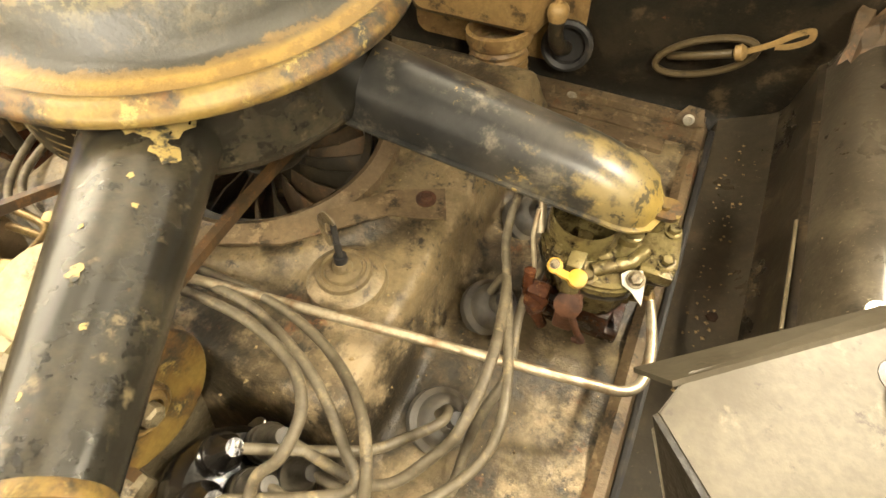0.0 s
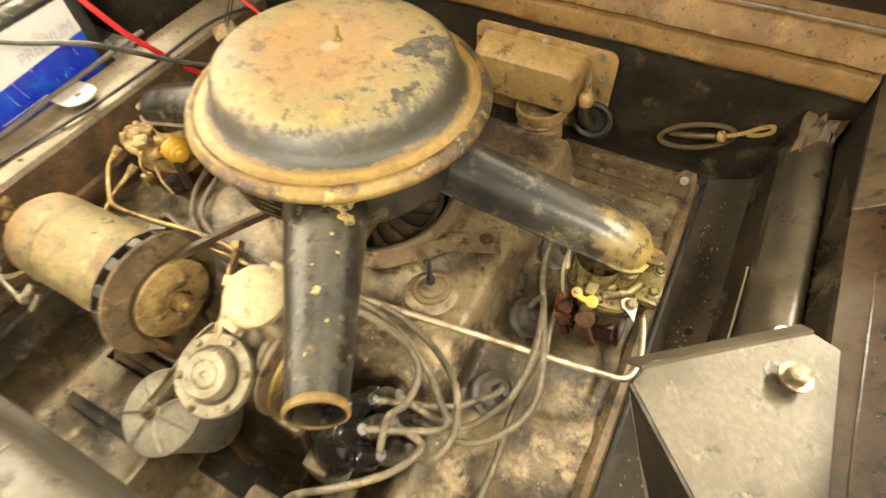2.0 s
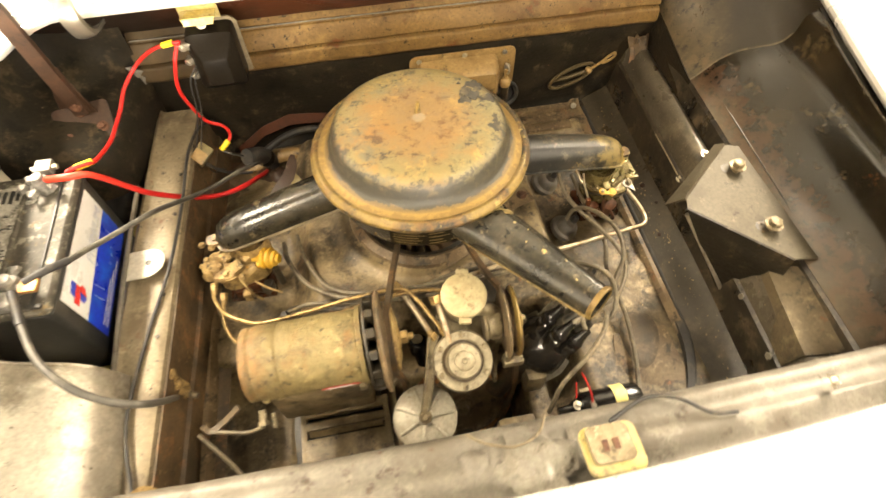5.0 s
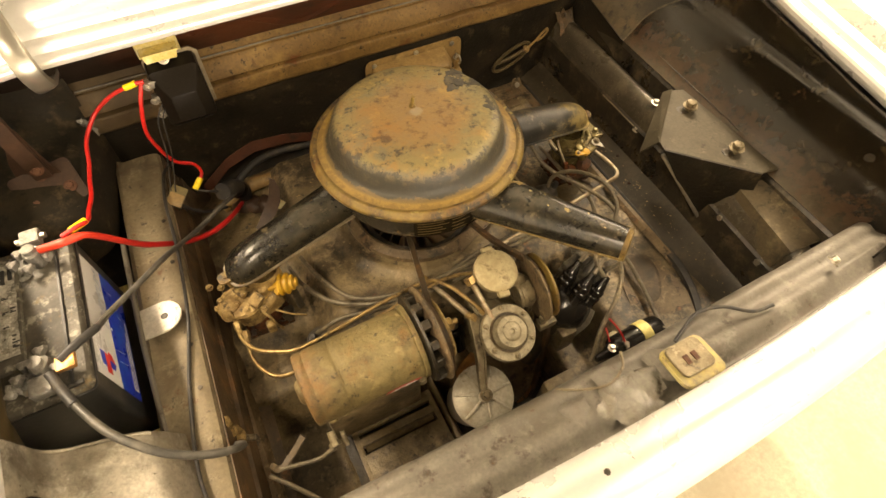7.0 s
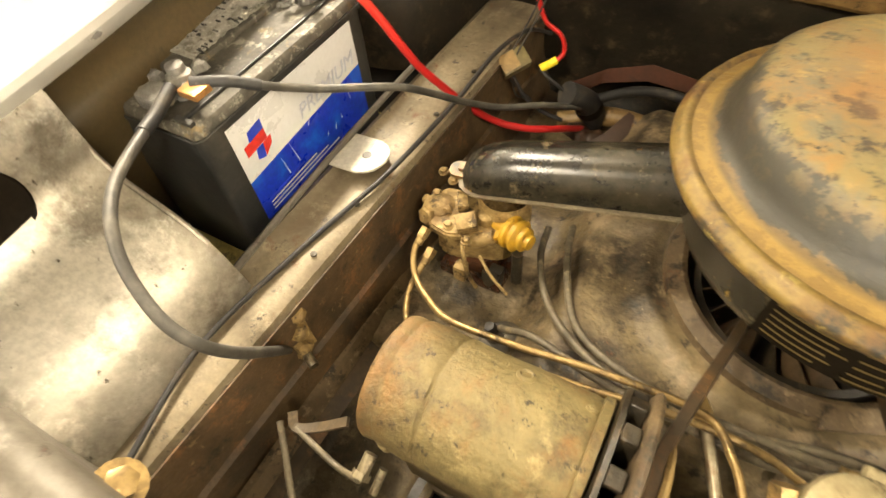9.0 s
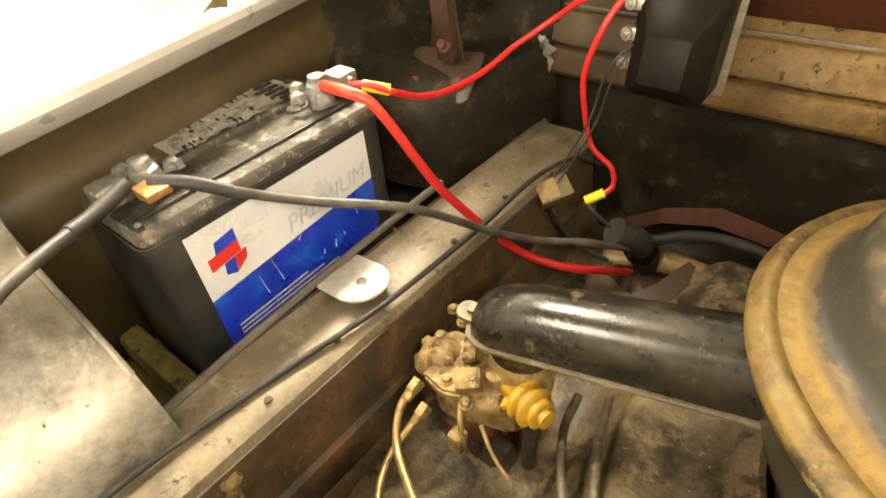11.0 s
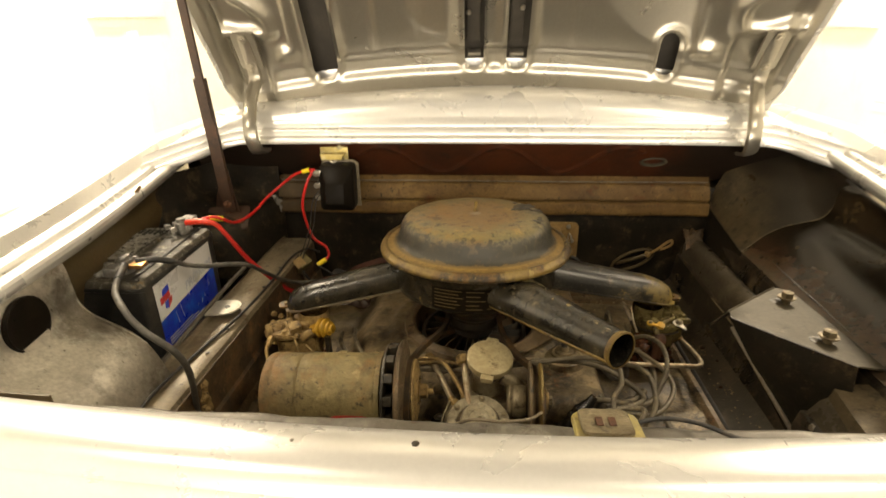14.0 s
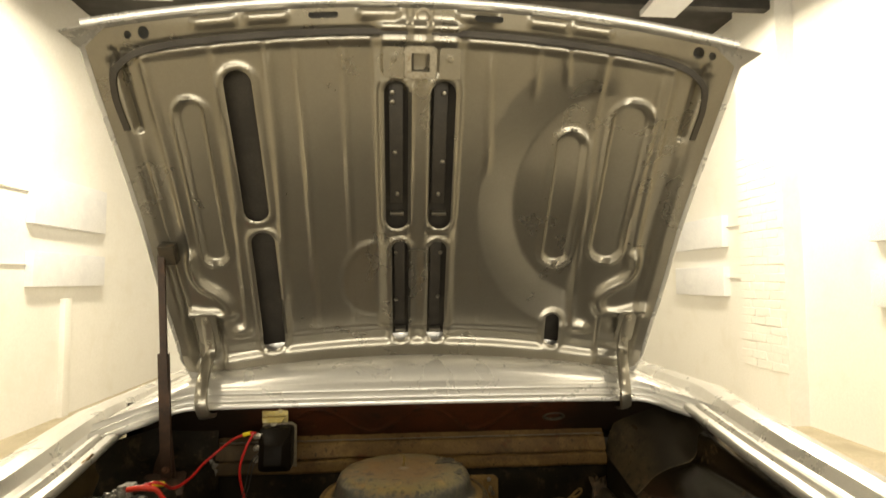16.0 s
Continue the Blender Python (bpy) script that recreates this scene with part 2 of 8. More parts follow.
LEDGE = surface("ledge_old_paint", (0.146, 0.0876, 0.0282), 0.55, 0.0, (0.08346, 0.04512, 0.01457), 0.52, 7, bump=0.12, spec=0.25, layers=[((0.2085, 0.1301, 0.04323), 0.62, 13, 0.06), ((0.04173, 0.02521, 0.009395), 0.64, 9, 0.06), ((0.09737, 0.03451, 0.009395), 0.66, 18, 0.04), ((0.01669, 0.01195, 0.005639), 0.68, 55, 0.02), ((0.02225, 0.01327, 0.005639), 0.67, 130, 0.02)])
SHROUD = surface("engine_grime", (0.1922, 0.1453, 0.07543), 0.44, 0.0, (0.1068, 0.07787, 0.04114), 0.5, 7, bump=0.5, bump_scale=140, rough_var=0.2, layers=[((0.03204, 0.02525, 0.01568), 0.53, 6, 0.06), ((0.3097, 0.2366, 0.1372), 0.62, 17, 0.06), ((0.0235, 0.01894, 0.01273), 0.64, 40, 0.04), ((0.203, 0.08943, 0.03429), 0.70, 12, 0.03), ((0.3633, 0.2946, 0.1861), 0.73, 120, 0.025)])
SHROUD_SIDE = surface("engine_sheet_rusty", (0.1526, 0.1083, 0.05832), 0.5, 0.1, (0.08109, 0.05593, 0.02955), 0.54, 10, bump=0.3, layers=[((0.1526, 0.06315, 0.02333), 0.68, 17, 0.05), ((0.02862, 0.02165, 0.01322), 0.6, 35, 0.04), ((0.2576, 0.1894, 0.1089), 0.64, 60, 0.03)])
HOLLOW = surface("dark_brown_sheet", (0.075, 0.052, 0.026), 0.5, 0.0, (0.035, 0.025, 0.014), 0.5, 22, bump=0.3, layers=[((0.14, 0.098, 0.05), 0.62, 30, 0.06)])
# also colours the discs that stand for the shade in holes
BLACK_DIRT = surface("greasy_black", (0.0212, 0.01746, 0.0108), 0.42, 0.0, (0.053, 0.03686, 0.018), 0.56, 24, bump=0.3, layers=[((0.1166, 0.0776, 0.0324), 0.66, 45, 0.04)])
ARM_BLACK = surface("worn_black_enamel", (0.01484, 0.01358, 0.01008), 0.25, 0.0, (0.03604, 0.03007, 0.01872), 0.56, 12, bump=0, rough_var=0.08, layers=[((0.056, 0.047, 0.031), 0.58, 12, 0.1), ((0.12, 0.095, 0.055), 0.68, 45, 0.04), ((0.318, 0.2, 0.05), 0.73, 13, 0.014), ((0.2332, 0.11, 0.026), 0.75, 40, 0.014), ((0.00848, 0.00776, 0.00576), 0.63, 60, 0.03)])
ARM_YELLOW = surface("enamel_worn_to_yellow", (0.3, 0.22, 0.075), 0.4, 0.0, (0.4, 0.31, 0.12), 0.5, 17, bump=0.06, layers=[((0.02, 0.02, 0.019), 0.58, 40, 0.03)])
GENERATOR = surface("generator_case_grime", (0.186, 0.1445, 0.05924), 0.58, 0.0, (0.258, 0.2083, 0.08828), 0.5, 7, bump=0.5, rough_var=0.15, layers=[((0.06, 0.04408, 0.01859), 0.6, 9, 0.07), ((0.24, 0.1163, 0.0302), 0.6, 7, 0.07), ((0.36, 0.2878, 0.1278), 0.68, 22, 0.05), ((0.0312, 0.02448, 0.01278), 0.66, 60, 0.03)])
CAST = surface("dirty_cast_alloy", (0.2215, 0.1835, 0.1109), 0.36, 0.35, (0.1208, 0.08939, 0.04514), 0.53, 26, bump=0.4, layers=[((0.04028, 0.02917, 0.01584), 0.61, 45, 0.05), ((0.3323, 0.287, 0.1901), 0.68, 60, 0.04)])
CAP_ALLOY = surface("pale_cap_alloy", (0.4028, 0.3395, 0.1944), 0.46, 0.2, (0.2968, 0.2377, 0.1224), 0.55, 26, bump=0.15, layers=[((0.159, 0.1164, 0.054), 0.65, 40, 0.05), ((0.0636, 0.04656, 0.0216), 0.7, 90, 0.03)])
BRASS = surface("brass_line", (0.36, 0.25, 0.1), 0.4, 0.6, (0.2, 0.135, 0.06), 0.52, 60, bump=0.1, layers=[((0.07, 0.05, 0.028), 0.62, 40, 0.05)])
STEEL_LINE = surface("old_steel_line", (0.42, 0.36, 0.25), 0.4, 0.6, (0.23, 0.15, 0.08), 0.56, 50, bump=0.1)
CARB = surface("carburettor_zinc", (0.1802, 0.1455, 0.05814), 0.2, 0.45, (0.07208, 0.04947, 0.02052), 0.52, 40, bump=0.35, layers=[((0.02162, 0.01455, 0.008208), 0.6, 70, 0.04), ((0.3027, 0.2619, 0.1368), 0.67, 110, 0.03)])
CARB_L = surface("carburettor_dusty", (0.318, 0.2182, 0.0828), 0.6, 0.15, (0.1484, 0.09118, 0.0324), 0.52, 40, bump=0.45, layers=[((0.053, 0.03298, 0.01296), 0.6, 60, 0.04), ((0.4452, 0.3298, 0.144), 0.64, 90, 0.03)])
CARB_BASE = surface("carburettor_base_varnish", (0.085, 0.028, 0.011), 0.25, 0.1, (0.025, 0.014, 0.009), 0.5, 50, bump=0.4, layers=[((0.17, 0.08, 0.03), 0.66, 80, 0.03)])
YELLOW = surface("yellow_plastic", (0.4928, 0.288, 0.021), 0.4, 0.0, (0.3168, 0.184, 0.028), 0.56, 40, bump=0.1, layers=[((0.1056, 0.06, 0.0175), 0.66, 90, 0.03)])
CRIMP = surface("yellow_crimp", (0.85, 0.68, 0.02), 0.35, 0.0, bump=0.02)
RED_WIRE = surface("red_insulation", (0.52, 0.018, 0.014), 0.33, 0.0, (0.44, 0.02, 0.014), 0.6, 30, bump=0.03)
RED_CABLE = surface("orange_red_cable", (0.68, 0.05, 0.02), 0.38, 0.0, (0.5, 0.02, 0.016), 0.55, 14, bump=0.04)
BLACK_CABLE = surface("dusty_black_cable", (0.045, 0.042, 0.036), 0.5, 0.0, (0.11, 0.1, 0.08), 0.55, 30, bump=0.1)
IGN_WIRE = surface("grey_ignition_wire", (0.1309, 0.1093, 0.07128), 0.5, 0.0, (0.06042, 0.04753, 0.0293), 0.55, 30, bump=0.15, layers=[((0.2417, 0.1901, 0.1109), 0.62, 45, 0.05)])
RUBBER = surface("black_rubber", (0.022, 0.021, 0.02), 0.55, 0.0, (0.08, 0.065, 0.045), 0.6, 40, bump=0.12)
BOOT = surface("rubber_boot", (0.09, 0.0828, 0.072), 0.5, 0.0, (0.18, 0.153, 0.108), 0.52, 30, bump=0.1)
TOWER_GREY = surface("dusty_rubber_nipple", (0.1, 0.086, 0.06), 0.45, 0.0, (0.04, 0.034, 0.024), 0.5, 40, bump=0.15, layers=[((0.02, 0.017, 0.012), 0.62, 60, 0.04)])
PLASTIC = surface("black_plastic", (0.010, 0.0078, 0.0055), 0.3, 0.0, bump=0.03, spec=0.05, rough_var=0.08)
GLOSS_BLACK = surface("glossy_black_bakelite", (0.009, 0.008, 0.007), 0.14, 0.0, (0.02, 0.016, 0.011), 0.58, 40, bump=0.12, bump_scale=120, rough_var=0.08, layers=[((0.12, 0.09, 0.05), 0.72, 60, 0.03)])
BATTERY_BLACK = surface("battery_case", (0.022, 0.022, 0.021), 0.45, 0.0, (0.06, 0.055, 0.045), 0.6, 24, bump=0.08)
FOIL = surface("crinkled_foil", (0.567, 0.5535, 0.5063), 0.36, 0.5, (0.27, 0.2497, 0.2025), 0.52, 70, bump=0.5, bump_scale=300, layers=[((0.81, 0.7965, 0.7425), 0.62, 90, 0.05), ((0.0675, 0.06075, 0.04725), 0.66, 60, 0.03)])
BATTERY_TOP = surface("battery_top_dusty", (0.085, 0.076, 0.058), 0.6, 0.0, (0.04, 0.036, 0.028), 0.52, 26, bump=0.2, layers=[((0.3, 0.28, 0.23), 0.62, 60, 0.04), ((0.17, 0.12, 0.05), 0.66, 24, 0.04)])
LABEL_WHITE = surface("label_silver_white", (0.7, 0.71, 0.72), 0.3, 0.1, (0.62, 0.62, 0.62), 0.68, 30, bump=0.01, grain_c=0.03)
LABEL_BLUE = surface("label_blue", (0.012, 0.035, 0.46), 0.3, 0.0, (0.012, 0.14, 0.62), 0.6, 26, bump=0.02)
INK_RED = surface("ink_red", (0.6, 0.03, 0.02), 0.35, bump=0)
INK_BLUE = surface("ink_blue", (0.02, 0.05, 0.5), 0.35, bump=0)
INK_WHITE = surface("ink_white", (0.75, 0.75, 0.75), 0.4, bump=0)
INK_SILVER = surface("ink_silver", (0.486, 0.513, 0.594), 0.4, bump=0)
LEAD = surface("lead_clamp", (0.2625, 0.252, 0.231), 0.35, 0.6, (0.3938, 0.3832, 0.357), 0.58, 90, bump=0.6, bump_scale=260)
COPPER = surface("copper_lug", (0.6, 0.32, 0.12), 0.35, 0.8, bump=0.1)
ZINC = surface("zinc_yellow_plate", (0.3, 0.255, 0.12), 0.35, 0.6, (0.42, 0.38, 0.25), 0.54, 30, bump=0.2, layers=[((0.1, 0.08, 0.04), 0.64, 40, 0.05)])
BRIGHT_ZINC = surface("bracket_yellow_zinc", (0.5, 0.4, 0.13), 0.35, 0.5, (0.62, 0.56, 0.34), 0.55, 34, bump=0.15, layers=[((0.2, 0.14, 0.04), 0.66, 60, 0.04)])
STEEL = surface("plain_steel", (0.45, 0.42, 0.35), 0.35, 0.8, (0.28, 0.22, 0.14), 0.6, 60, bump=0.08)
TAB_WHITE = surface("white_tab", (0.5, 0.475, 0.4), 0.45, 0.1, (0.36, 0.32, 0.24), 0.62, 40, bump=0.05, layers=[((0.16, 0.125, 0.08), 0.7, 60, 0.04)])
GUTTER = surface("gutter_grey_dust", (0.1329, 0.1202, 0.0972), 0.5, 0.1, (0.08419, 0.07124, 0.0522), 0.55, 9, bump=0.15, layers=[((0.1949, 0.1781, 0.1457), 0.64, 22, 0.06), ((0.04431, 0.03384, 0.0243), 0.66, 30, 0.04), ((0.07532, 0.03739, 0.018), 0.72, 60, 0.03)])
ROD_BROWN = surface("rod_brown_paint", (0.042, 0.022, 0.012), 0.5, 0.0, (0.085, 0.04, 0.02), 0.6, 26, bump=0.15, layers=[((0.02, 0.012, 0.008), 0.64, 20, 0.05)])
RUST = surface("rust", (0.1054, 0.044, 0.01925), 0.75, 0.0, (0.0434, 0.01925, 0.011), 0.5, 40, bump=0.35)
RUST_ORANGE = surface("bright_rust", (0.32, 0.136, 0.0352), 0.7, 0.0, (0.176, 0.088, 0.032), 0.52, 30, bump=0.2, layers=[((0.48, 0.224, 0.056), 0.6, 22, 0.06), ((0.08, 0.056, 0.032), 0.62, 40, 0.04)])
BELT = surface("rubber_belt", (0.0424, 0.0291, 0.0144), 0.55, 0.0, (0.106, 0.0582, 0.0216), 0.52, 30, bump=0.1, layers=[((0.1696, 0.0873, 0.0288), 0.64, 60, 0.04)])
TAN_BOX = surface("tan_paint_metal", (0.265, 0.1727, 0.0648), 0.48, 0.0, (0.1484, 0.08245, 0.0288), 0.55, 9, bump=0.08, layers=[((0.053, 0.03492, 0.01512), 0.64, 35, 0.04), ((0.3498, 0.2425, 0.1008), 0.63, 20, 0.05)])
CONNECTOR = surface("olive_connector", (0.15, 0.12, 0.045), 0.5, 0.0, (0.09, 0.07, 0.028), 0.54, 40, bump=0.1, layers=[((0.3, 0.25, 0.11), 0.68, 60, 0.04)])
TRAY = surface("tray_acid_stain", (0.7594, 0.6581, 0.2278), 0.5, 0.0, (0.3038, 0.2532, 0.1013), 0.52, 14, bump=0.15, layers=[((0.1013, 0.08353, 0.05063), 0.68, 30, 0.05)])
RED_LABEL = surface("red_label", (0.42, 0.04, 0.03), 0.4, 0.0, bump=0.03)
GOLD_INK = surface("gold_ink", (0.1, 0.07, 0.0225), 0.45, 0.0, bump=0)
WALL_WHITE = surface("white_wall_paint", (0.825, 0.822, 0.80), 0.6, 0.0, (0.785, 0.775, 0.735), 0.6, 3, bump=0.05, bump_scale=50, grain_c=0.03)
PANEL_WHITE = surface("white_panel", (0.78, 0.8, 0.85), 0.5, 0.0, (0.72, 0.74, 0.8), 0.55, 6, bump=0.04)
CONCRETE = surface("concrete_floor", (0.42, 0.37, 0.27), 0.6, 0.0, (0.34, 0.3, 0.21), 0.52, 3, bump=0.1, bump_scale=60)
CEILING_DARK = surface("dark_ceiling", (0.05, 0.045, 0.04), 0.7, 0.0, (0.03, 0.028, 0.025), 0.5, 3, bump=0.1)


def masked(m, low, high, way, colour, size=26, wander=0.035, more=None):
    """Lays a colour over a material between two distances: along x, or out from the axis."""
    node, link = m.node_tree.nodes, m.node_tree.links
    bsdf = node["Principled BSDF"]
    old = bsdf.inputs["Base Color"].links[0].from_socket
    tc, sep = node.new("ShaderNodeTexCoord"), node.new("ShaderNodeSeparateXYZ")
    link.new(tc.outputs["Object"], sep.inputs[0])
    if way == "x":
        dist = sep.outputs["X"]
    else:
        flat, ln = node.new("ShaderNodeCombineXYZ"), node.new("ShaderNodeVectorMath")
        ln.operation = "LENGTH"
        link.new(sep.outputs["X"], flat.inputs["X"])
        link.new(sep.outputs["Y"], flat.inputs["Y"])
        link.new(flat.outputs[0], ln.inputs[0])
        dist = ln.outputs["Value"]
    wob = node.new("ShaderNodeTexNoise")
    wob.inputs["Scale"].default_value, wob.inputs["Detail"].default_value, wob.inputs["Roughness"].default_value = size, 12, 0.72
    link.new(tc.outputs["Object"], wob.inputs["Vector"])
    off = node.new("ShaderNodeMath")
    off.operation = "MULTIPLY_ADD"
    off.inputs[1].default_value, off.inputs[2].default_value = wander, -wander / 2
    link.new(wob.outputs["Fac"], off.inputs[0])
    add = node.new("ShaderNodeMath")
    link.new(off.outputs[0], add.inputs[0])
    link.new(dist, add.inputs[1])
    fac = None
    for a, b in ((low[0], low[1]), (high[1], high[0])):
        cut = node.new("ShaderNodeMapRange")
        cut.interpolation_type = "SMOOTHSTEP"
        lo, hi = min(a, b), max(a, b)
        cut.inputs["From Min"].default_value, cut.inputs["From Max"].default_value = lo, hi
        if a > b:
            cut.inputs["To Min"].default_value, cut.inputs["To Max"].default_value = 1, 0
        link.new(add.outputs[0], cut.inputs["Value"])
        if fac is None:
            fac = cut.outputs["Result"]
        else:
            both = node.new("ShaderNodeMath")
            both.operation = "MULTIPLY"
            link.new(fac, both.inputs[0])
            link.new(cut.outputs["Result"], both.inputs[1])
            fac = both.outputs[0]
    if more:
        keep = node.new("ShaderNodeMath")
        keep.operation = "MULTIPLY"
        keep.inputs[1].default_value = more
        link.new(fac, keep.inputs[0])
        fac = keep.outputs[0]
    mix = node.new("ShaderNodeMix")
    mix.data_type = "RGBA"
    mix.inputs["B"].default_value = (*colour, 1)
    link.new(fac, mix.inputs["Factor"])
    link.new(old, mix.inputs["A"])
    link.new(mix.outputs["Result"], bsdf.inputs["Base Color"])
    return m


def cleaner_paint():
    """Old lid paint: grey-tan, rusty on the crown, black left on the flank, yellow rust on the flange."""
    m = surface("cleaner_lid_paint", (0.2, 0.168, 0.08), 0.42, 0.05, (0.22, 0.17, 0.068), 0.5, 9, bump=0.22, layers=[((0.29, 0.14, 0.034), 0.61, 8, 0.09), ((0.16, 0.145, 0.09), 0.6, 17, 0.05), ((0.034, 0.031, 0.025), 0.625, 26, 0.03), ((0.34, 0.235, 0.08), 0.66, 40, 0.05), ((0.06, 0.05, 0.035), 0.635, 50, 0.04), ((0.022, 0.02, 0.017), 0.69, 85, 0.02)])
    masked(m, (-0.1, -0.05), (0.05, 0.11), "r", (0.3, 0.14, 0.036), 11, 0.2, 0.42)
    masked(m, (0.129, 0.135), (0.2, 0.21), "r", (0.03, 0.028, 0.024), 75, 0.09, 0.8)
    masked(m, (0.121, 0.139), (0.2, 0.21), "r", (0.04, 0.038, 0.03), 40, 0.018, 0.88)
    masked(m, (0.1465, 0.153), (0.2, 0.21), "r", (0.33, 0.215, 0.056), 30, 0.007, 0.85)
    masked(m, (0.15, 0.16), (0.2, 0.21), "r", (0.13, 0.075, 0.026), 60, 0.09, 0.5)
    masked(m, (0.1445, 0.147), (0.1485, 0.151), "r", (0.24, 0.15, 0.045), 30, 0.03, 0.5)
    masked(m, (-0.1, -0.05), (0.006, 0.013), "r", (0.36, 0.33, 0.27), 60, 0.016, 0.5)
    return m


RED_CABLE = masked(RED_CABLE, (0.03, 0.1), (0.8, 0.9), "x", (0.45, 0.014, 0.014), 20, 0.03)
GENERATOR = masked(GENERATOR, (-0.4, -0.3), (-0.11, 0.02), "x", (0.13, 0.08, 0.034), 16, 0.14, 0.38)
CLEANER = cleaner_paint()
FLAKE = surface("old_black_flake", (0.035, 0.031, 0.024), 0.45, 0.0, (0.11, 0.088, 0.05), 0.54, 60, bump=0.1)
RIM = surface("cleaner_rim_worn", (0.1995, 0.135, 0.03563), 0.45, 0.1, (0.1297, 0.06264, 0.01688), 0.52, 22, bump=0.15, layers=[((0.02394, 0.02268, 0.01781), 0.57, 22, 0.06), ((0.3192, 0.243, 0.07973), 0.66, 45, 0.03)])


def horn_paint():
    """Black enamel that has worn to yellow towards the outer end."""
    m = surface("horn_enamel_worn_tip", (0.02, 0.02, 0.019), 0.31, 0.0, (0.055, 0.05, 0.041), 0.54, 12, bump=0, rough_var=0.08, layers=[((0.13, 0.115, 0.085), 0.62, 28, 0.05), ((0.3, 0.21, 0.07), 0.68, 30, 0.02)])
    masked(m, (0.31, 0.365), (0.6, 0.7), "x", (0.25, 0.19, 0.075), 42, 0.3, 0.75)
    masked(m, (0.36, 0.385), (0.6, 0.7), "x", (0.36, 0.25, 0.055), 30, 0.06, 0.7)
    masked(m, (0.40, 0.412), (0.6, 0.7), "x", (0.03, 0.027, 0.02), 75, 0.45, 0.85)
    return m


HORN = horn_paint()
SIDE_DUST = surface("side_panel_dusty_black", (0.042, 0.034, 0.022), 0.32, 0.0, (0.025, 0.02, 0.013), 0.53, 9, bump=0.14, bump_scale=140, rough_var=0.16, layers=[((0.085, 0.065, 0.04), 0.64, 20, 0.09), ((0.3, 0.235, 0.145), 0.735, 170, 0.02), ((0.2, 0.16, 0.1), 0.73, 420, 0.03), ((0.2, 0.075, 0.03), 0.77, 40, 0.02)], spec=0.42)
CORNER_DUST = surface("corner_dusty_brown", (0.06046, 0.04521, 0.02448), 0.34, 0.0, (0.02582, 0.01957, 0.01094), 0.53, 9, bump=0.12, bump_scale=110, rough_var=0.18, layers=[((0.09584, 0.0675, 0.03543), 0.62, 26, 0.06), ((0.01326, 0.0108, 0.00677), 0.63, 40, 0.04), ((0.1769, 0.1282, 0.0677), 0.74, 90, 0.025), ((0.1106, 0.04386, 0.01562), 0.75, 35, 0.02)], spec=0.4)
FLANGE = surface("flange_scuffed", (0.08904, 0.06654, 0.03528), 0.62, 0.0, (0.04081, 0.02988, 0.01562), 0.52, 12, bump=0.15, layers=[((0.1781, 0.1392, 0.0756), 0.64, 24, 0.06), ((0.01484, 0.01086, 0.006048), 0.62, 30, 0.05), ((0.1187, 0.04753, 0.01764), 0.72, 40, 0.03)])
PUMP = surface("pump_grimy_alloy", (0.3, 0.262, 0.175), 0.5, 0.25, (0.2, 0.168, 0.105), 0.5, 30, bump=0.25, layers=[((0.09, 0.07, 0.04), 0.62, 26, 0.07), ((0.05, 0.038, 0.022), 0.68, 80, 0.03), ((0.42, 0.38, 0.28), 0.66, 50, 0.05)])
FILTER = surface("filter_pale_alloy", (0.46, 0.43, 0.345), 0.42, 0.3, (0.34, 0.3, 0.22), 0.56, 26, bump=0.12, layers=[((0.16, 0.13, 0.08), 0.66, 40, 0.05)])
STUFF_GRIT = surface("dry_dirt_crumb", (0.2332, 0.1649, 0.072), 0.8, 0.0, (0.424, 0.3201, 0.1656), 0.52, 60, bump=0, layers=[((0.0636, 0.04365, 0.0216), 0.6, 90, 0.05)])
SCRAP = surface("milky_plastic_film", (0.18, 0.168, 0.138), 0.25, 0.0, (0.12, 0.105, 0.078), 0.54, 30, bump=0.1, layers=[((0.048, 0.039, 0.027), 0.68, 40, 0.05)])
LEAF = surface("dry_leaf", (0.3, 0.2, 0.08), 0.7, 0.0, (0.18, 0.11, 0.04), 0.5, 60, bump=0.2)
CHANNEL = surface("channel_dusty_black", (0.075, 0.062, 0.043), 0.3, 0.05, (0.045, 0.036, 0.024), 0.54, 12, bump=0.14, bump_scale=160, layers=[((0.13, 0.108, 0.072), 0.65, 16, 0.09), ((0.4, 0.33, 0.22), 0.72, 190, 0.02), ((0.3, 0.25, 0.17), 0.71, 450, 0.03), ((0.02, 0.016, 0.011), 0.68, 30, 0.05), ((0.28, 0.09, 0.035), 0.78, 45, 0.02)], spec=0.4)
SIDE_BLACK = surface("side_black_paint", (0.018, 0.0147, 0.0102), 0.3, 0.0, (0.039, 0.0294, 0.018), 0.53, 9, bump=0.1, bump_scale=110, rough_var=0.15, layers=[((0.102, 0.0768, 0.0444), 0.61, 26, 0.07), ((0.009, 0.0072, 0.0054), 0.63, 40, 0.04), ((0.24, 0.18, 0.102), 0.74, 80, 0.02), ((0.15, 0.054, 0.021), 0.76, 35, 0.02)], spec=0.45)
TOWER = surface("corner_dusty_black", (0.01378, 0.01067, 0.00648), 0.72, 0.0, (0.0318, 0.02328, 0.01224), 0.54, 7, bump=0.12, rough_var=0.12, spec=0.2, layers=[((0.0636, 0.04656, 0.02376), 0.63, 18, 0.06), ((0.00742, 0.006305, 0.00396), 0.6, 26, 0.05), ((0.1166, 0.08342, 0.0432), 0.74, 70, 0.025)])

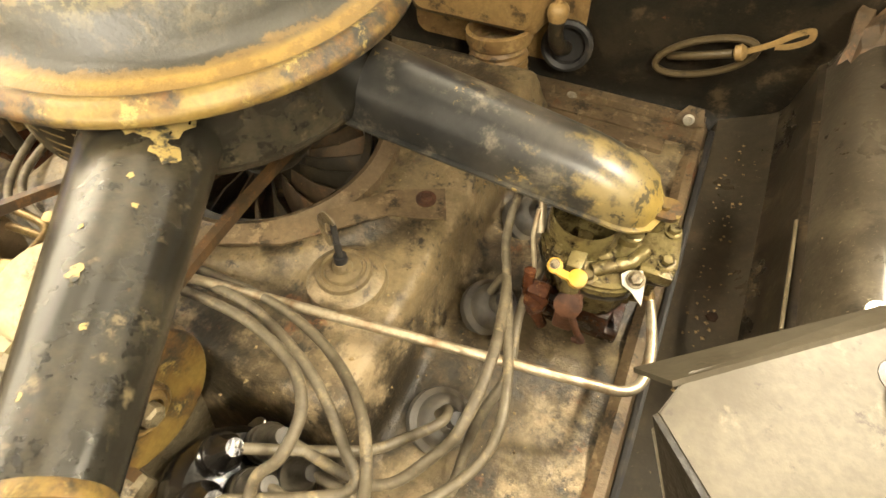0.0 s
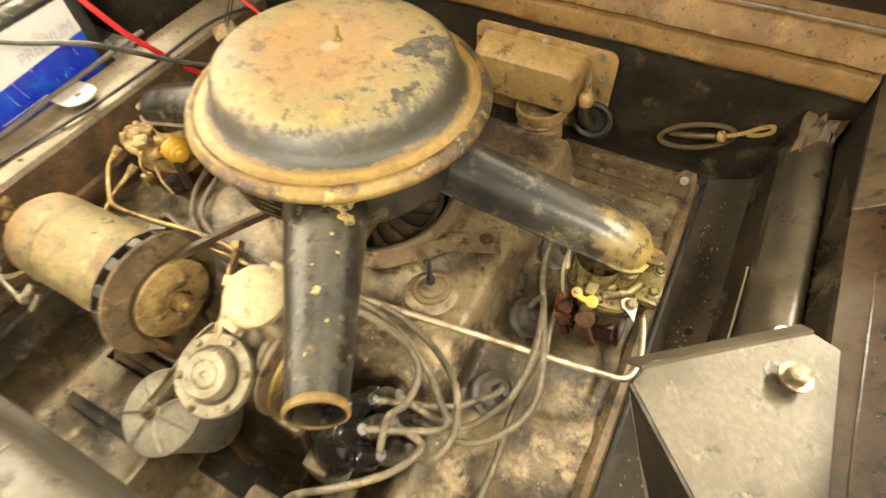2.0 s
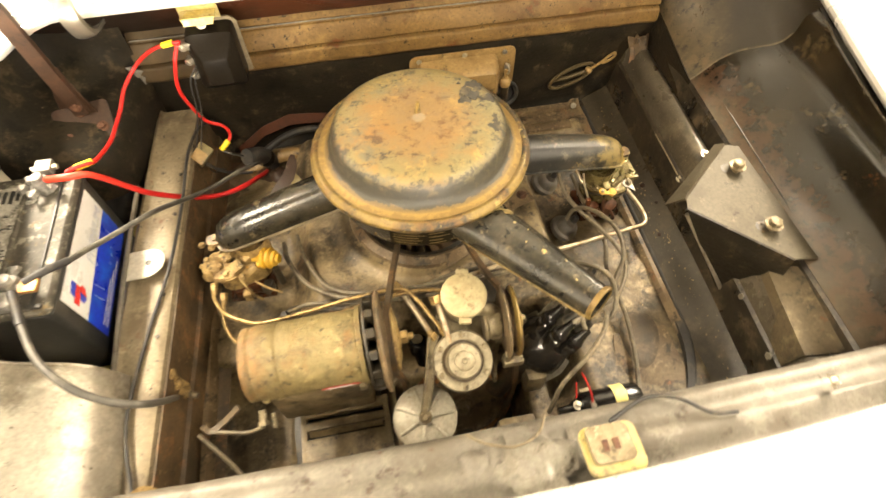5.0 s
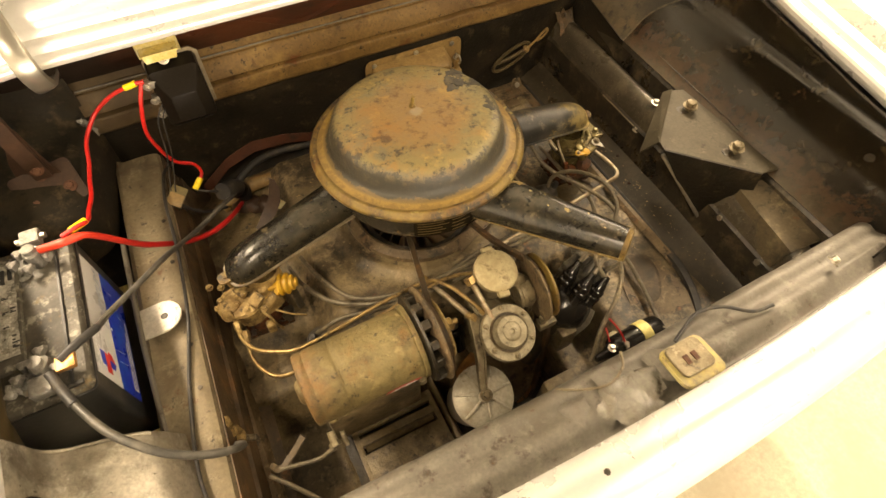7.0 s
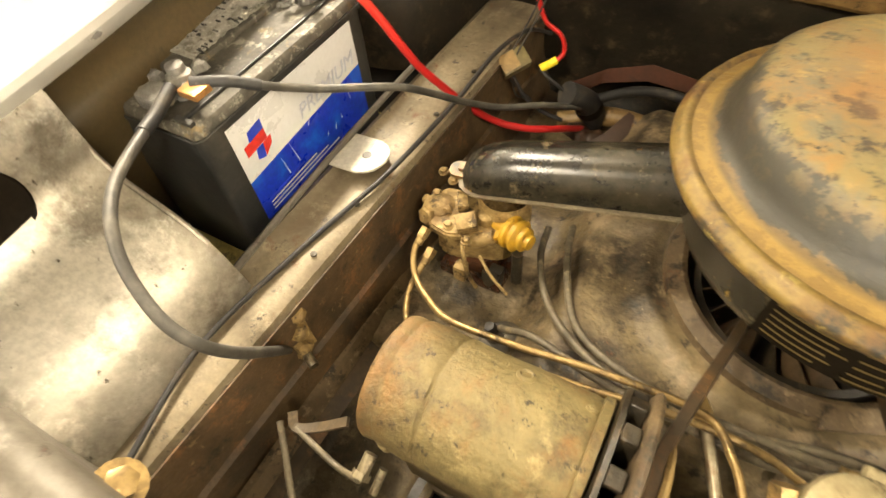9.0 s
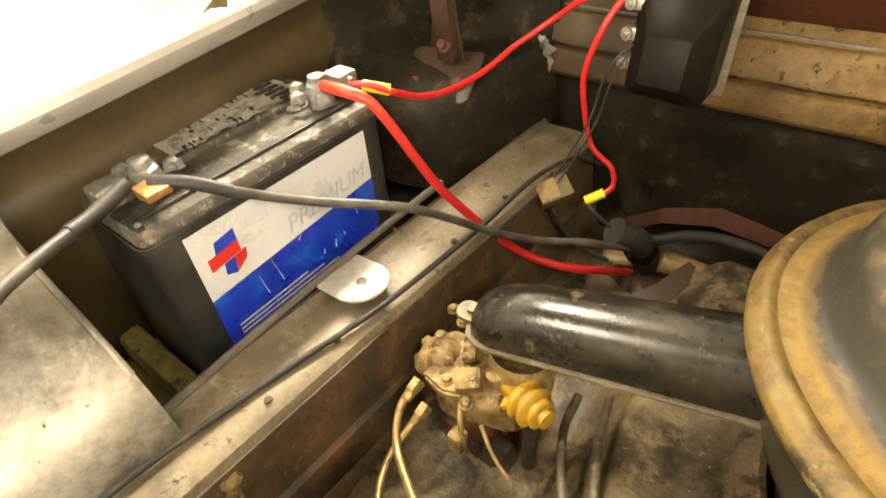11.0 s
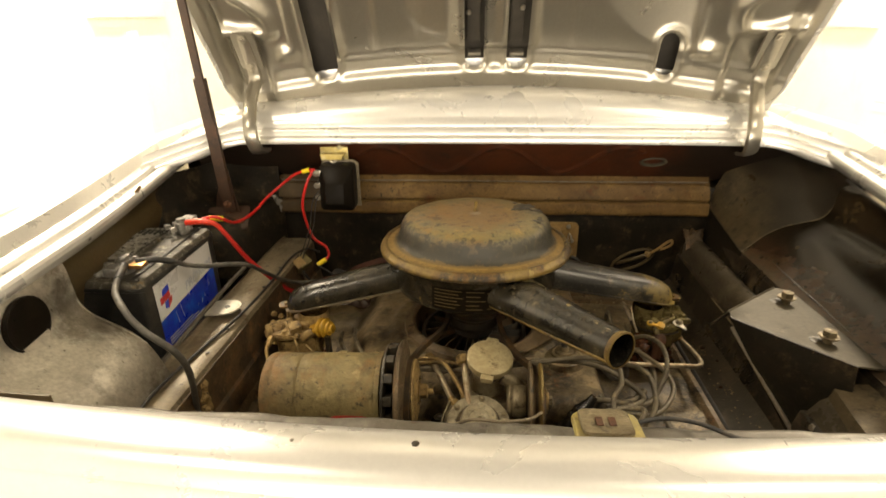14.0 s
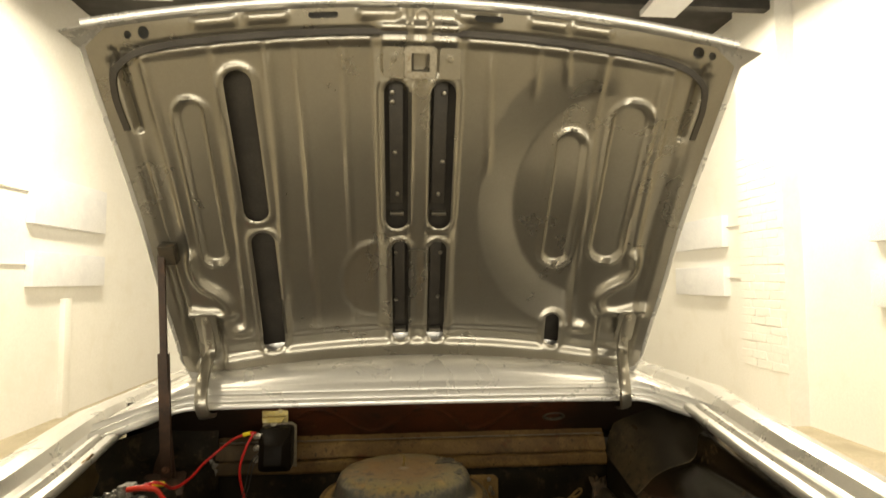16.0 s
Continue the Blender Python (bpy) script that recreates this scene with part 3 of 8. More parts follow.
# dust lying on the foot of the wheelhouse, the outer half of the corner nearly black
masked(WHEEL_BLACK, (0.4, 0.45), (0.505, 0.56), "x", (0.11, 0.084, 0.054), 9, 0.1, 0.62)
masked(WHEEL_BLACK, (0.53, 0.535), (0.556, 0.57), "x", (0.11, 0.05, 0.026), 38, 0.2, 0.22)
masked(CORNER_DUST, (0.545, 0.615), (0.9, 1.0), "x", (0.02, 0.0155, 0.01), 14, 0.12, 0.92)
masked(LEDGE, (-0.7, -0.65), (-0.42, -0.36), "x", (0.05, 0.037, 0.021), 20, 0.09, 0.75)
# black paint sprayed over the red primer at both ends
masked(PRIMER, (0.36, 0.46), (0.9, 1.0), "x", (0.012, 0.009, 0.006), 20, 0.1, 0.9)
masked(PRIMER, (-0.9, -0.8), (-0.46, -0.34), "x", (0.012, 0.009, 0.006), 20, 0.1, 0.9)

# ---- the room ----
def slab(name, x0, x1, y0, y1, z0, z1, material):
    return tagged(part(name, box_bm(x0, x1, y0, y1, z0, z1), material), kind="structure")


WEST, EAST, SOUTH, NORTH = -3.05, 3.3, -4.5, 6.2
slab("floor", WEST - 0.3, EAST + 0.3, SOUTH - 0.3, NORTH + 0.3, -0.1, 0, CONCRETE)
slab("wall_west", WEST - 0.25, WEST, SOUTH, NORTH, 0, CEILING, WALL_WHITE)
slab("wall_east", EAST, EAST + 0.25, SOUTH, NORTH, 0, CEILING, WALL_WHITE)
slab("wall_north", WEST - 0.25, EAST + 0.25, NORTH, NORTH + 0.25, 0, CEILING, WALL_WHITE)
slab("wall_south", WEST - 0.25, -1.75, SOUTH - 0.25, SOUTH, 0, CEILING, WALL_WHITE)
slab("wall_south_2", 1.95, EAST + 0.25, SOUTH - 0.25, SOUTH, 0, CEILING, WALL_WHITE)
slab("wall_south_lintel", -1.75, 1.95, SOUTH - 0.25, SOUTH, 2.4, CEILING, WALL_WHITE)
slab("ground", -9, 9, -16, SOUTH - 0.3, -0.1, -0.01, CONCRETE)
slab("ceiling", WEST - 0.25, EAST + 0.25, SOUTH - 0.25, NORTH + 0.25, CEILING, CEILING + 0.1, CEILING_DARK)
for k in range(5):
    tagged(part("ceiling_beam", box_bm(WEST, EAST, -3.5 + 2.2 * k, -3.42 + 2.2 * k, CEILING - 0.3, CEILING - 0.003), CEILING_DARK), kind="structure")

# rough brick pilaster on the east wall, painted white, its courses uneven
pil = tagged(part("pilaster", box_bm(EAST - 0.16, EAST + 0.01, 3.05, 3.62, 0, CEILING), WALL_WHITE), kind="structure")
rng = random.Random(5)
for row in range(26):
    z = 0.42 + row * 0.075
    for col in range(3):
        y = 3.06 + col * 0.19 + (0.06 if row % 2 else 0)
        d = 0.003 + 0.006 * rng.random()
        br = part("brick", box_bm(EAST - 0.16 - d, EAST - 0.155, y, min(y + 0.18, 3.64), z, z + 0.066 + 0.006 * rng.random(), 0.003, seg=1), WALL_WHITE, pil)
part("trim_strip", box_bm(WEST, WEST + 0.05, 3.92, 4.02, 0, 1.05, 0.006), WALL_WHITE, None)
tagged(bpy.data.objects["trim_strip"], kind="structure")


def wall_panel(x, y0, y1, z0, z1, side):
    w = thing("wall_panel", (x, (y0 + y1) / 2, z0), "white rectangular panel fixed flat to the painted wall", "wall panel", "panels on the walls")
    part("panel_body", box_bm(x, x + side * 0.07, y0, y1, z0, z1, 0.006), PANEL_WHITE, w)
    part("panel_rail", box_bm(x, x + side * 0.02, y0 - 0.6, y0 - 0.002, z0 + 0.62 * (z1 - z0), z0 + 0.66 * (z1 - z0)), WALL_WHITE, w)


wall_panel(WEST, 3.45, 4.5, 1.68, 2.1, 1)
wall_panel(WEST, 3.45, 4.5, 1.16, 1.45, 1)
wall_panel(EAST, 4.05, 5.0, 1.52, 1.84, -1)
wall_panel(EAST, 4.05, 5.0, 1.02, 1.32, -1)
wall_panel(EAST, 1.4, 2.35, 1.45, 1.85, -1)
wall_panel(EAST, 1.4, 2.35, 1.0, 1.25, -1)

for lx, ly, lt, power in LAMPS:
    f = thing("ceiling_light", (lx, ly, CEILING - 0.3), "white strip light hung under the dark ceiling", "ceiling light", "lights under the ceiling")
    turn = Matrix.Translation((lx, ly, 0)) @ Matrix.Rotation(radians(lt), 4, "Z")
    part("housing", box_bm(-0.62, 0.62, -0.16, 0.16, CEILING - 0.345, CEILING - 0.295, 0.006, turn), PANEL_WHITE, f)
    for hx in (-0.5, 0.5):
        part("hanger", rod_bm(turn @ Vector((hx, 0, CEILING - 0.3)), turn @ Vector((hx, 0, CEILING)), 0.006), STEEL, f)

# ---- the car ----
car = thing("car", (0.03, 0.3, 0), "silver old rear-engined car with its engine bay open", "car")


def left_lip(t):
    """Inner edge of the left side of the opening, t from the rear to the front."""
    pts = [(-0.52, -0.52, 0.80), (-0.582, -0.475, 0.825), (-0.58, -0.36, 0.838), (-0.592, -0.14, 0.848), (-0.648, 0.16, 0.852), (-0.672, 0.33, 0.858)]
    path = smooth_path(pts, 12)
    return path[min(int(round(t * (len(path) - 1))), len(path) - 1)]


def right_lip(t):
    pts = [(0.55, -0.505, 0.80), (0.618, -0.465, 0.835), (0.622, -0.36, 0.858), (0.645, -0.12, 0.874), (0.70, 0.16, 0.88), (0.738, 0.33, 0.884)]
    path = smooth_path(pts, 12)
    return path[min(int(round(t * (len(path) - 1))), len(path) - 1)]


def fender(name, lip, s):
    """The silver rim of one side: rolled inner edge, drip groove, crown, and the outer flank."""
    rows = []
    prof = [(-0.014, -0.026), (-0.002, -0.014), (0.001, -0.008), (0.0, -0.002), (-0.003, 0.002), (-0.018, 0.004), (-0.0205, -0.006), (-0.0265, -0.007), (-0.029, 0.002), (-0.034, 0.006), (-0.044, 0.006), (-0.049, -0.001), (-0.055, -0.010), (-0.066, -0.013), (-0.080, -0.008), (-0.088, 0.006), (-0.093, 0.014), (-0.12, 0.02), (-0.16, 0.008), (-0.185, -0.035), (-0.195, -0.12), (-0.2, -0.3), (-0.19, -0.52)]
    for k in range(41):
        p = lip(k / 40)
        rows.append([(p.x - s * dx, p.y, p.z + dz) for dx, dz in prof])
    for ext in (0.37, 0.9, 1.6):
        rows.append([(p.x - s * dx, ext, p.z + dz) for dx, dz in prof])
    return part(name, sheet_bm(rows, 0.002), SILVER, car, sharp=24)


fender("fender", left_lip, -1)
fender("fender", right_lip, 1)

# rear panel: rolled lip, flat top, then the drop to the bumper line
rows = []
for k in range(41):
    u = k / 40
    x = -0.74 + 1.54 * u
    c = (x - 0.03) / 0.72
    y0, z0 = -0.535 + 0.045 * c * c, 0.793 + 0.012 * c * c
    prof = [(0.004, -0.06), (0.0, -0.008), (-0.008, 0.0), (-0.03, 0.004), (-0.055, 0.0), (-0.066, -0.01), (-0.07, -0.022), (-0.062, -0.03), (-0.07, -0.04), (-0.085, -0.12), (-0.088, -0.3), (-0.075, -0.55)]
    rows.append([(x, y0 + dy, z0 + dz) for dy, dz in prof])
part("rear_panel", sheet_bm(rows, 0.002), SILVER, car)
for tx in (-0.62, 0.68):
    lampm = axis((tx, -0.598, 0.665), (0, -1, 0.1))
    tl = part("tail_lamp", lathe_bm([(0.055, -0.01), (0.058, 0.008), (0.05, 0.014), (0.045, 0.008), (0.03, 0.012), (0, 0.014)], 32, lampm), RED_LABEL, car, "round red tail lamp")
    part("lamp_ring", lathe_bm([(0.058, -0.005), (0.066, 0.004), (0.064, 0.012), (0.057, 0.012)], 32, lampm), STEEL, tl)
for dx, dz in ((-0.16, 0.0), (-0.05, 0.001), (-0.23, 0.004)):
    part("paint_chip", lathe_bm([(0.004, 0), (0.002, 0.0006), (0, 0.0007)], 7, axis((dx, -0.563, 0.797), (0, 0, 1))), BLACK_DIRT, car)

# cowl panel overhanging the front of the bay, with its stepped drip channel
rows = []
for k in range(61):
    x = -0.70 + 1.48 * k / 60
    c = (x - 0.03) / 0.68
    t = max((x - 0.595) / 0.09, (-0.51 - x) / 0.088, 0)
    t = t if t < 1 else 1 + 0.5 * (t - 1)
    dy, fall = -0.045 * t * t, -0.02 * t * t - 0.006 * c * c
    prof = [(0.246, 0.8855), (0.231, 0.888), (0.229, 0.8975), (0.232, 0.902), (0.243, 0.904), (0.2445, 0.9145), (0.247, 0.9175), (0.256, 0.9195), (0.2575, 0.931), (0.261, 0.934)]
    row = [(x, y + dy, z + fall) for y, z in prof]
    row += [(x, y + dy * d, z + fall - 0.045 * c * c * e) for y, z, d, e in ((0.263, 0.942, 1, 0.2), (0.267, 0.956, 1, 0.5), (0.273, 0.969, 1, 0.8), (0.283, 0.98, 0.9, 1), (0.31, 0.987, 0.6, 1), (0.36, 0.991, 0.3, 1), (0.42, 0.994, 0, 1), (0.55, 1.0, 0, 1), (0.8, 1.005, 0, 1), (1.6, 1.005, 0, 1))]
    rows.append(row)
part("cowl_panel", sheet_bm(rows, 0.002), SILVER, car, sharp=60)

# red primed recess sloping back under the cowl, with a pressed wavy bead and an oval hole
def recess(x, z):
    zc = 0.839 + 0.037 * math.cos((x - 0.055) * 23) if -0.27 < x < 0.37 else 9
    bead = 0.005 * math.exp(-(((z - zc) / 0.0042) ** 2))
    oval = math.hypot((x - 0.4) / 1.9, (z - 0.834) * 1.25)
    back = 0.335 - 0.84 * (z - 0.785)
    return (x, back - bead * 0.7 + (0.014 if oval < 0.0135 else 0), z - bead * 0.7 + (0.012 if oval < 0.0135 else 0))


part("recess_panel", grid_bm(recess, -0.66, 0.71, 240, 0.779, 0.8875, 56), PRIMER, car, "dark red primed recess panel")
HOLE_AT = axis((0.4, 0.335 - 0.84 * (0.834 - 0.785), 0.834), (0, -0.766, -0.643)) @ Matrix.Rotation(radians(90), 4, "Z")
HOLE_AT = Matrix.Translation((0.4, 0, 0)) @ Matrix.Diagonal((1.9, 1, 1, 1)) @ Matrix.Translation((-0.4, 0, 0)) @ HOLE_AT
part("hole_rim", lathe_bm([(0.0155, -0.002), (0.0162, 0.002), (0.0148, 0.0035), (0.0132, 0.002), (0.0128, -0.004)], 32, HOLE_AT), BRACKET_GREY, car, "bare metal rim of an oval hole")

# old-paint ledge above the firewall, stepped
rows = []
for k in range(81):
    x = -0.48 + 1.025 * k / 80
    w = 0.0006 * math.sin(31 * x) + 0.0005 * math.sin(77 * x + 1)
    v = 0.0016 * noise.noise(Vector((x * 14, 3, 1)))
    rows.append([(x, y + v * f, z + w) for y, z, f in ((0.344, 0.794, 0), (0.337, 0.7945, 0.5), (0.3345, 0.793, 0.5), (0.3245, 0.7795, 1), (0.3215, 0.7785, 1), (0.3205, 0.7755, 1), (0.3225, 0.7735, 1), (0.3185, 0.772, 1), (0.312, 0.764, 1), (0.309, 0.756, 1), (0.305, 0.7435, 1), (0.3045, 0.7395, 1), (0.3125, 0.7385, 0), (0.3125, 0.7345, 0), (0.302, 0.7325, 1), (0.299, 0.730, 1), (0.2965, 0.717, 1.5), (0.297, 0.707, 2), (0.3, 0.702, 1), (0.312, 0.700, 0))])
part("ledge", sheet_bm(rows, 0.002), LEDGE, car, "stepped ledge in rust-blotched old paint", sharp=20)
# thin pale bead, the ledge's lit edge put in as colour
part("ledge_highlight", tube_bm([(-0.475, 0.3215, 0.778), (-0.1, 0.3215, 0.7785), (0.2, 0.3215, 0.778), (0.54, 0.3215, 0.7785)], 0.0014, 8), GUTTER, car, "pale bead standing for the lit edge of the ledge")
part("bulkhead", box_bm(-0.74, 0.80, 0.388, 0.394, 0.44, 0.872), BAY_BLACK, car)
part("ledge_end", box_bm(0.54, 0.80, 0.314, 0.387, 0.70, 0.768, 0.004), BAY_BLACK, car)
part("ledge_end", box_bm(-0.74, -0.475, 0.314, 0.387, 0.70, 0.768, 0.004), BAY_BLACK, car)


def fire(x, z):
    return (x, 0.312 - 0.004 * math.sin(9 * x) * math.sin(14 * z) + 0.0015 * noise.noise(Vector((x * 20, z * 20, 0))) - 0.03 * step(0.52, 0.47, z), z)


part("firewall", sheet_bm([[fire(-0.70 + 1.44 * i / 60, z) for i in range(61)] for z in np.linspace(0.44, 0.706, 22).tolist()], 0.003), BAY_BLACK, car, "black painted dusty firewall")

# left rail beside the engine and its rusty inner side
rows = []
for k in range(31):
    y = -0.47 + 0.76 * k / 30
    x = -0.452 + 0.03 * (y + 0.45) / 0.7
    zt = 0.627 + 0.028 * (y + 0.4) * 0.5
    rows.append([(x + dx, y, zt + dz) for dx, dz in ((-0.064, -0.075), (-0.063, -0.004), (-0.06, 0.004), (-0.054, 0.006), (-0.049, 0.001), (-0.044, 0.0), (-0.018, 0.001), (0.004, 0.0), (0.012, -0.003), (0.016, -0.012))])
part("left_rail", sheet_bm(rows, 0.002), RAIL_GREY, car, "grey dusty flange beside the battery")
rows = []
for k in range(31):
    y = -0.47 + 0.76 * k / 30
    x = -0.437 + 0.03 * (y + 0.45) / 0.7
    zt = 0.616 + 0.028 * (y + 0.4) * 0.5
    rows.append([(x + dx, y, zt + dz) for dx, dz in ((0.001, 0.002), (0.004, -0.05), (0.007, -0.066), (0.012, -0.07), (0.016, -0.1), (0.022, -0.122), (0.05, -0.13))])
part("rail_side", sheet_bm(rows, 0.002), RAIL_BROWN, car, "brown rusty side of the rail")
# thin black tube added on top to stand for the rail's dark groove
part("rail_groove_line", tube_bm([(-0.447, -0.44, 0.634), (-0.468, -0.33, 0.637), (-0.455, -0.2, 0.634), (-0.43, -0.08, 0.638), (-0.418, 0.05, 0.641), (-0.415, 0.16, 0.643), (-0.405, 0.24, 0.63), (-0.39, 0.29, 0.6)], 0.0028), RUBBER, car)
# flat black discs in place of holes, their shade put into the colour
for hy in (-0.2, -0.128, 0.03, 0.12):
    part("rail_hole_shade", lathe_bm([(0.0035, 0), (0.0034, 0.0012), (0, 0.0012)], 10, axis((-0.452 + 0.03 * (hy + 0.45) / 0.7, hy, 0.6285 + 0.014 * (hy + 0.4)), (0, 0, 1))), BLACK_DIRT, car)

# left wheelhouse, rounded, grey
rows = []
for k in range(25):
    y = -0.50 + 0.244 * k / 24
    sink = 0.004 * step(0.85, 1.0, k / 24)
    prof = [(-0.474, 0.622), (-0.483, 0.65), (-0.499, 0.684), (-0.522, 0.705), (-0.55, 0.721), (-0.575, 0.736), (-0.589, 0.757), (-0.593, 0.785), (-0.595, 0.812), (-0.604, 0.842)]
    lean = 0.03 * (y + 0.256)
    rows.append(refine([Vector((x - lean, y, z - sink + 0.02 * (y + 0.256) * (x > -0.58))) for x, z in prof], 4))
wl = part("wheelhouse", sheet_bm(rows, 0.003), WHEEL_GREY, car, "grey dusty rounded wheelhouse panel", sharp=60)
part("wheelhouse_end", sheet_bm([[(x, -0.26, z), (x, -0.26, 0.55)] for x, z in ((-0.476, 0.62), (-0.499, 0.68), (-0.522, 0.701), (-0.55, 0.717), (-0.575, 0.732), (-0.589, 0.753), (-0.594, 0.785), (-0.597, 0.81))], 0.003), WALL_BROWN, wl)
part("end_bead", tube_bm([(-0.499, -0.2575, 0.684), (-0.522, -0.2575, 0.705), (-0.55, -0.2575, 0.721), (-0.575, -0.2575, 0.736), (-0.589, -0.2575, 0.757), (-0.594, -0.2575, 0.785), (-0.597, -0.257, 0.815)], 0.0028, 8), WHEEL_GREY, wl)
# flat dark disc laid on the panel, the hole's shade as its colour
part("drain_hole_shade", lathe_bm([(0.038, -0.004), (0.038, 0.003), (0.036, 0.004), (0.034, 0.0025), (0, 0.0025)], 28, axis((-0.5845, -0.352, 0.775), (1, 0.05, 0.06))), PLASTIC, wl)
part("rolled_edge", tube_bm([(-0.492, -0.44, 0.634), (-0.494, -0.3, 0.637), (-0.496, -0.2, 0.640), (-0.497, -0.1, 0.644), (-0.495, 0.0, 0.648), (-0.493, 0.09, 0.650)], 0.004, 8), GUTTER, car, "pale grey rolled edge of the rail")
# left inner wall and battery tray
rows = []
for k in range(25):
    y = -0.5 + 0.84 * k / 24
    t = min(max((y + 0.5) / 0.86, 0), 1)
    p = left_lip(0.12 + 0.78 * t)
    rows.append([(p.x - 0.012, p.y, p.z - 0.02), (p.x - 0.03, p.y, p.z - 0.03), (p.x - 0.036, p.y, p.z - 0.06), (p.x - 0.03, p.y, 0.76), (p.x - 0.05, p.y, 0.7), (p.x - 0.075, p.y, 0.62), (p.x - 0.09, p.y, 0.54)])
part("inner_wall", sheet_bm([refine(r, 3) for r in rows], 0.002), WALL_BROWN, car, "brown dirty inner wall of the wing", sharp=60)
part("battery_tray", joined(box_bm(-0.74, -0.5, -0.256, 0.09, 0.535, 0.5475, 0.003), box_bm(-0.69, -0.51, -0.232, -0.208, 0.546, 0.585, 0.008)), TRAY, car, "tray stained yellow by acid")


# front corners: a rounded shelf beside the battery, a sloping panel beside the wheelhouse
def along(points, steps=6):
    return smooth_path([Vector((x, y, 0)) for x, y in points], steps)


near_edge = along([(-0.475, 0.31), (-0.487, 0.25), (-0.505, 0.16), (-0.53, 0.115), (-0.60, 0.10), (-0.68, 0.11)])
corner = along([(-0.475, 0.313), (-0.53, 0.313), (-0.60, 0.30), (-0.645, 0.255), (-0.662, 0.18), (-0.68, 0.11)])
rows = []
for a, b in zip(near_edge, corner):
    row = [(a.x, a.y, 0.615)]
    for k, z in ((0.0, 0.66), (0.01, 0.695), (0.06, 0.712), (0.16, 0.722), (0.4, 0.735), (0.75, 0.75), (0.94, 0.765), (1.0, 0.785), (1.02, 0.808), (1.03, 0.83)):
        q = a.lerp(b, k)
        row.append((q.x, q.y, z + 0.004 * math.sin(30 * q.x + 20 * q.y)))
    rows.append(row)
part("corner_panel", sheet_bm(rows, 0.003), TOWER, car, "black dusty shelf in the front corner", sharp=60)
for k in range(7):
    part("sealer_crumb", lathe_bm([(0.005 + 0.002 * (k % 3), 0), (0.003, 0.002), (0, 0.0025)], 8, axis((-0.487 + 0.004 * (k % 3), 0.2915 + 0.0007 * k, 0.744 - 0.006 * k), (0.1, -1, 0.2), 50 * k), wobble=0.35), CORROSION if k % 3 == 0 else GUTTER, car)

# right side: floor beside the seal, fold, channel, black wheelhouse
def side_strip(name, prof, material, label, sharp):
    """A folded strip running along the right side of the bay."""
    rows = []
    for k in range(37):
        y = -0.47 + 0.785 * k / 36
        b = 0.012 * step(-0.2, -0.45, y)
        rows.append([(x + 0.012 * (y + 0.1), y, z - b * (x < 0.5) + 0.0012 * noise.noise(Vector((x * 30, y * 9, 2)))) for x, z in prof])
    return part(name, sheet_bm(rows, 0.002), material, car, label, sharp=sharp)


side_strip("right_side_floor", ((0.418, 0.49), (0.424, 0.507), (0.432, 0.51), (0.455, 0.518), (0.474, 0.528), (0.481, 0.534)), SIDE_DUST, "dusty black floor strip beside the engine", 40)
side_strip("right_side_fold", ((0.480, 0.532), (0.4855, 0.545), (0.489, 0.575), (0.4905, 0.597), (0.494, 0.6005), (0.4965, 0.602)), SIDE_BLACK, "black upright fold", 32)
side_strip("raised_channel", ((0.4955, 0.600), (0.4985, 0.612), (0.502, 0.626), (0.508, 0.638), (0.5155, 0.6455), (0.5245, 0.649), (0.532, 0.6475), (0.5375, 0.643), (0.540, 0.637)), CHANNEL, "dusty rounded ridge beside the wheelhouse", 70)
side_strip("channel_groove", ((0.5395, 0.638), (0.543, 0.634), (0.547, 0.648), (0.550, 0.672), (0.556, 0.678)), SIDE_BLACK, "black groove beside the ridge", 32)
ARCH_FRONT = [(0.552, 0.682), (0.574, 0.699), (0.6, 0.72), (0.628, 0.739), (0.655, 0.753), (0.678, 0.766), (0.69, 0.79), (0.694, 0.83)]
ARCH_MID = [(0.552, 0.680), (0.570, 0.690), (0.6, 0.71), (0.635, 0.729), (0.67, 0.744), (0.695, 0.763), (0.702, 0.80), (0.698, 0.84)]
ARCH_Y = [0.134, 0.137, 0.138, 0.132, 0.12, 0.108, 0.1, 0.098]


def arch(y):
    """One rib of the black wheelhouse, from the flange beside the channel to the wall of the wing."""
    s = step(0.134, -0.12, y)
    f = step(-0.1, 0.134, y)
    return [Vector((xf + (xm - xf) * s + 0.012 * (y + 0.1) * (i < 2), y + (ya - 0.134) * f, zf + (zm - zf) * s)) for i, ((xf, zf), (xm, zm), ya) in enumerate(zip(ARCH_FRONT, ARCH_MID, ARCH_Y))]


rows = []
for k in range(33):
    y = -0.5 + 0.634 * k / 32
    p = right_lip(0.12 + 0.78 * (y + 0.5) / 0.86)
    rib = arch(y) + [Vector((p.x + 0.035, p.y * 0.5 + y * 0.5, p.z - 0.032)), Vector((p.x + 0.012, p.y * 0.5 + y * 0.5, p.z - 0.02))]
    rows.append(refine(rib, 4))
wr = part("wheelhouse", sheet_bm(rows, 0.003), WHEEL_BLACK, car, "black wheelhouse panel, scuffed to primer", sharp=60)
seam = refine(arch(0.134)[:7], 4)
part("seam_bead", tube_bm([p + Vector((0, 0.001, 0.0015)) for p in seam[::3]], 0.0028, 8), FLANGE, wr, "dusty welded seam")
crest = smooth_path([(0.5495, 0.313, 0.722), (0.556, 0.316, 0.765), (0.585, 0.318, 0.82), (0.64, 0.308, 0.858), (0.69, 0.27, 0.866)], 6)
rows = []
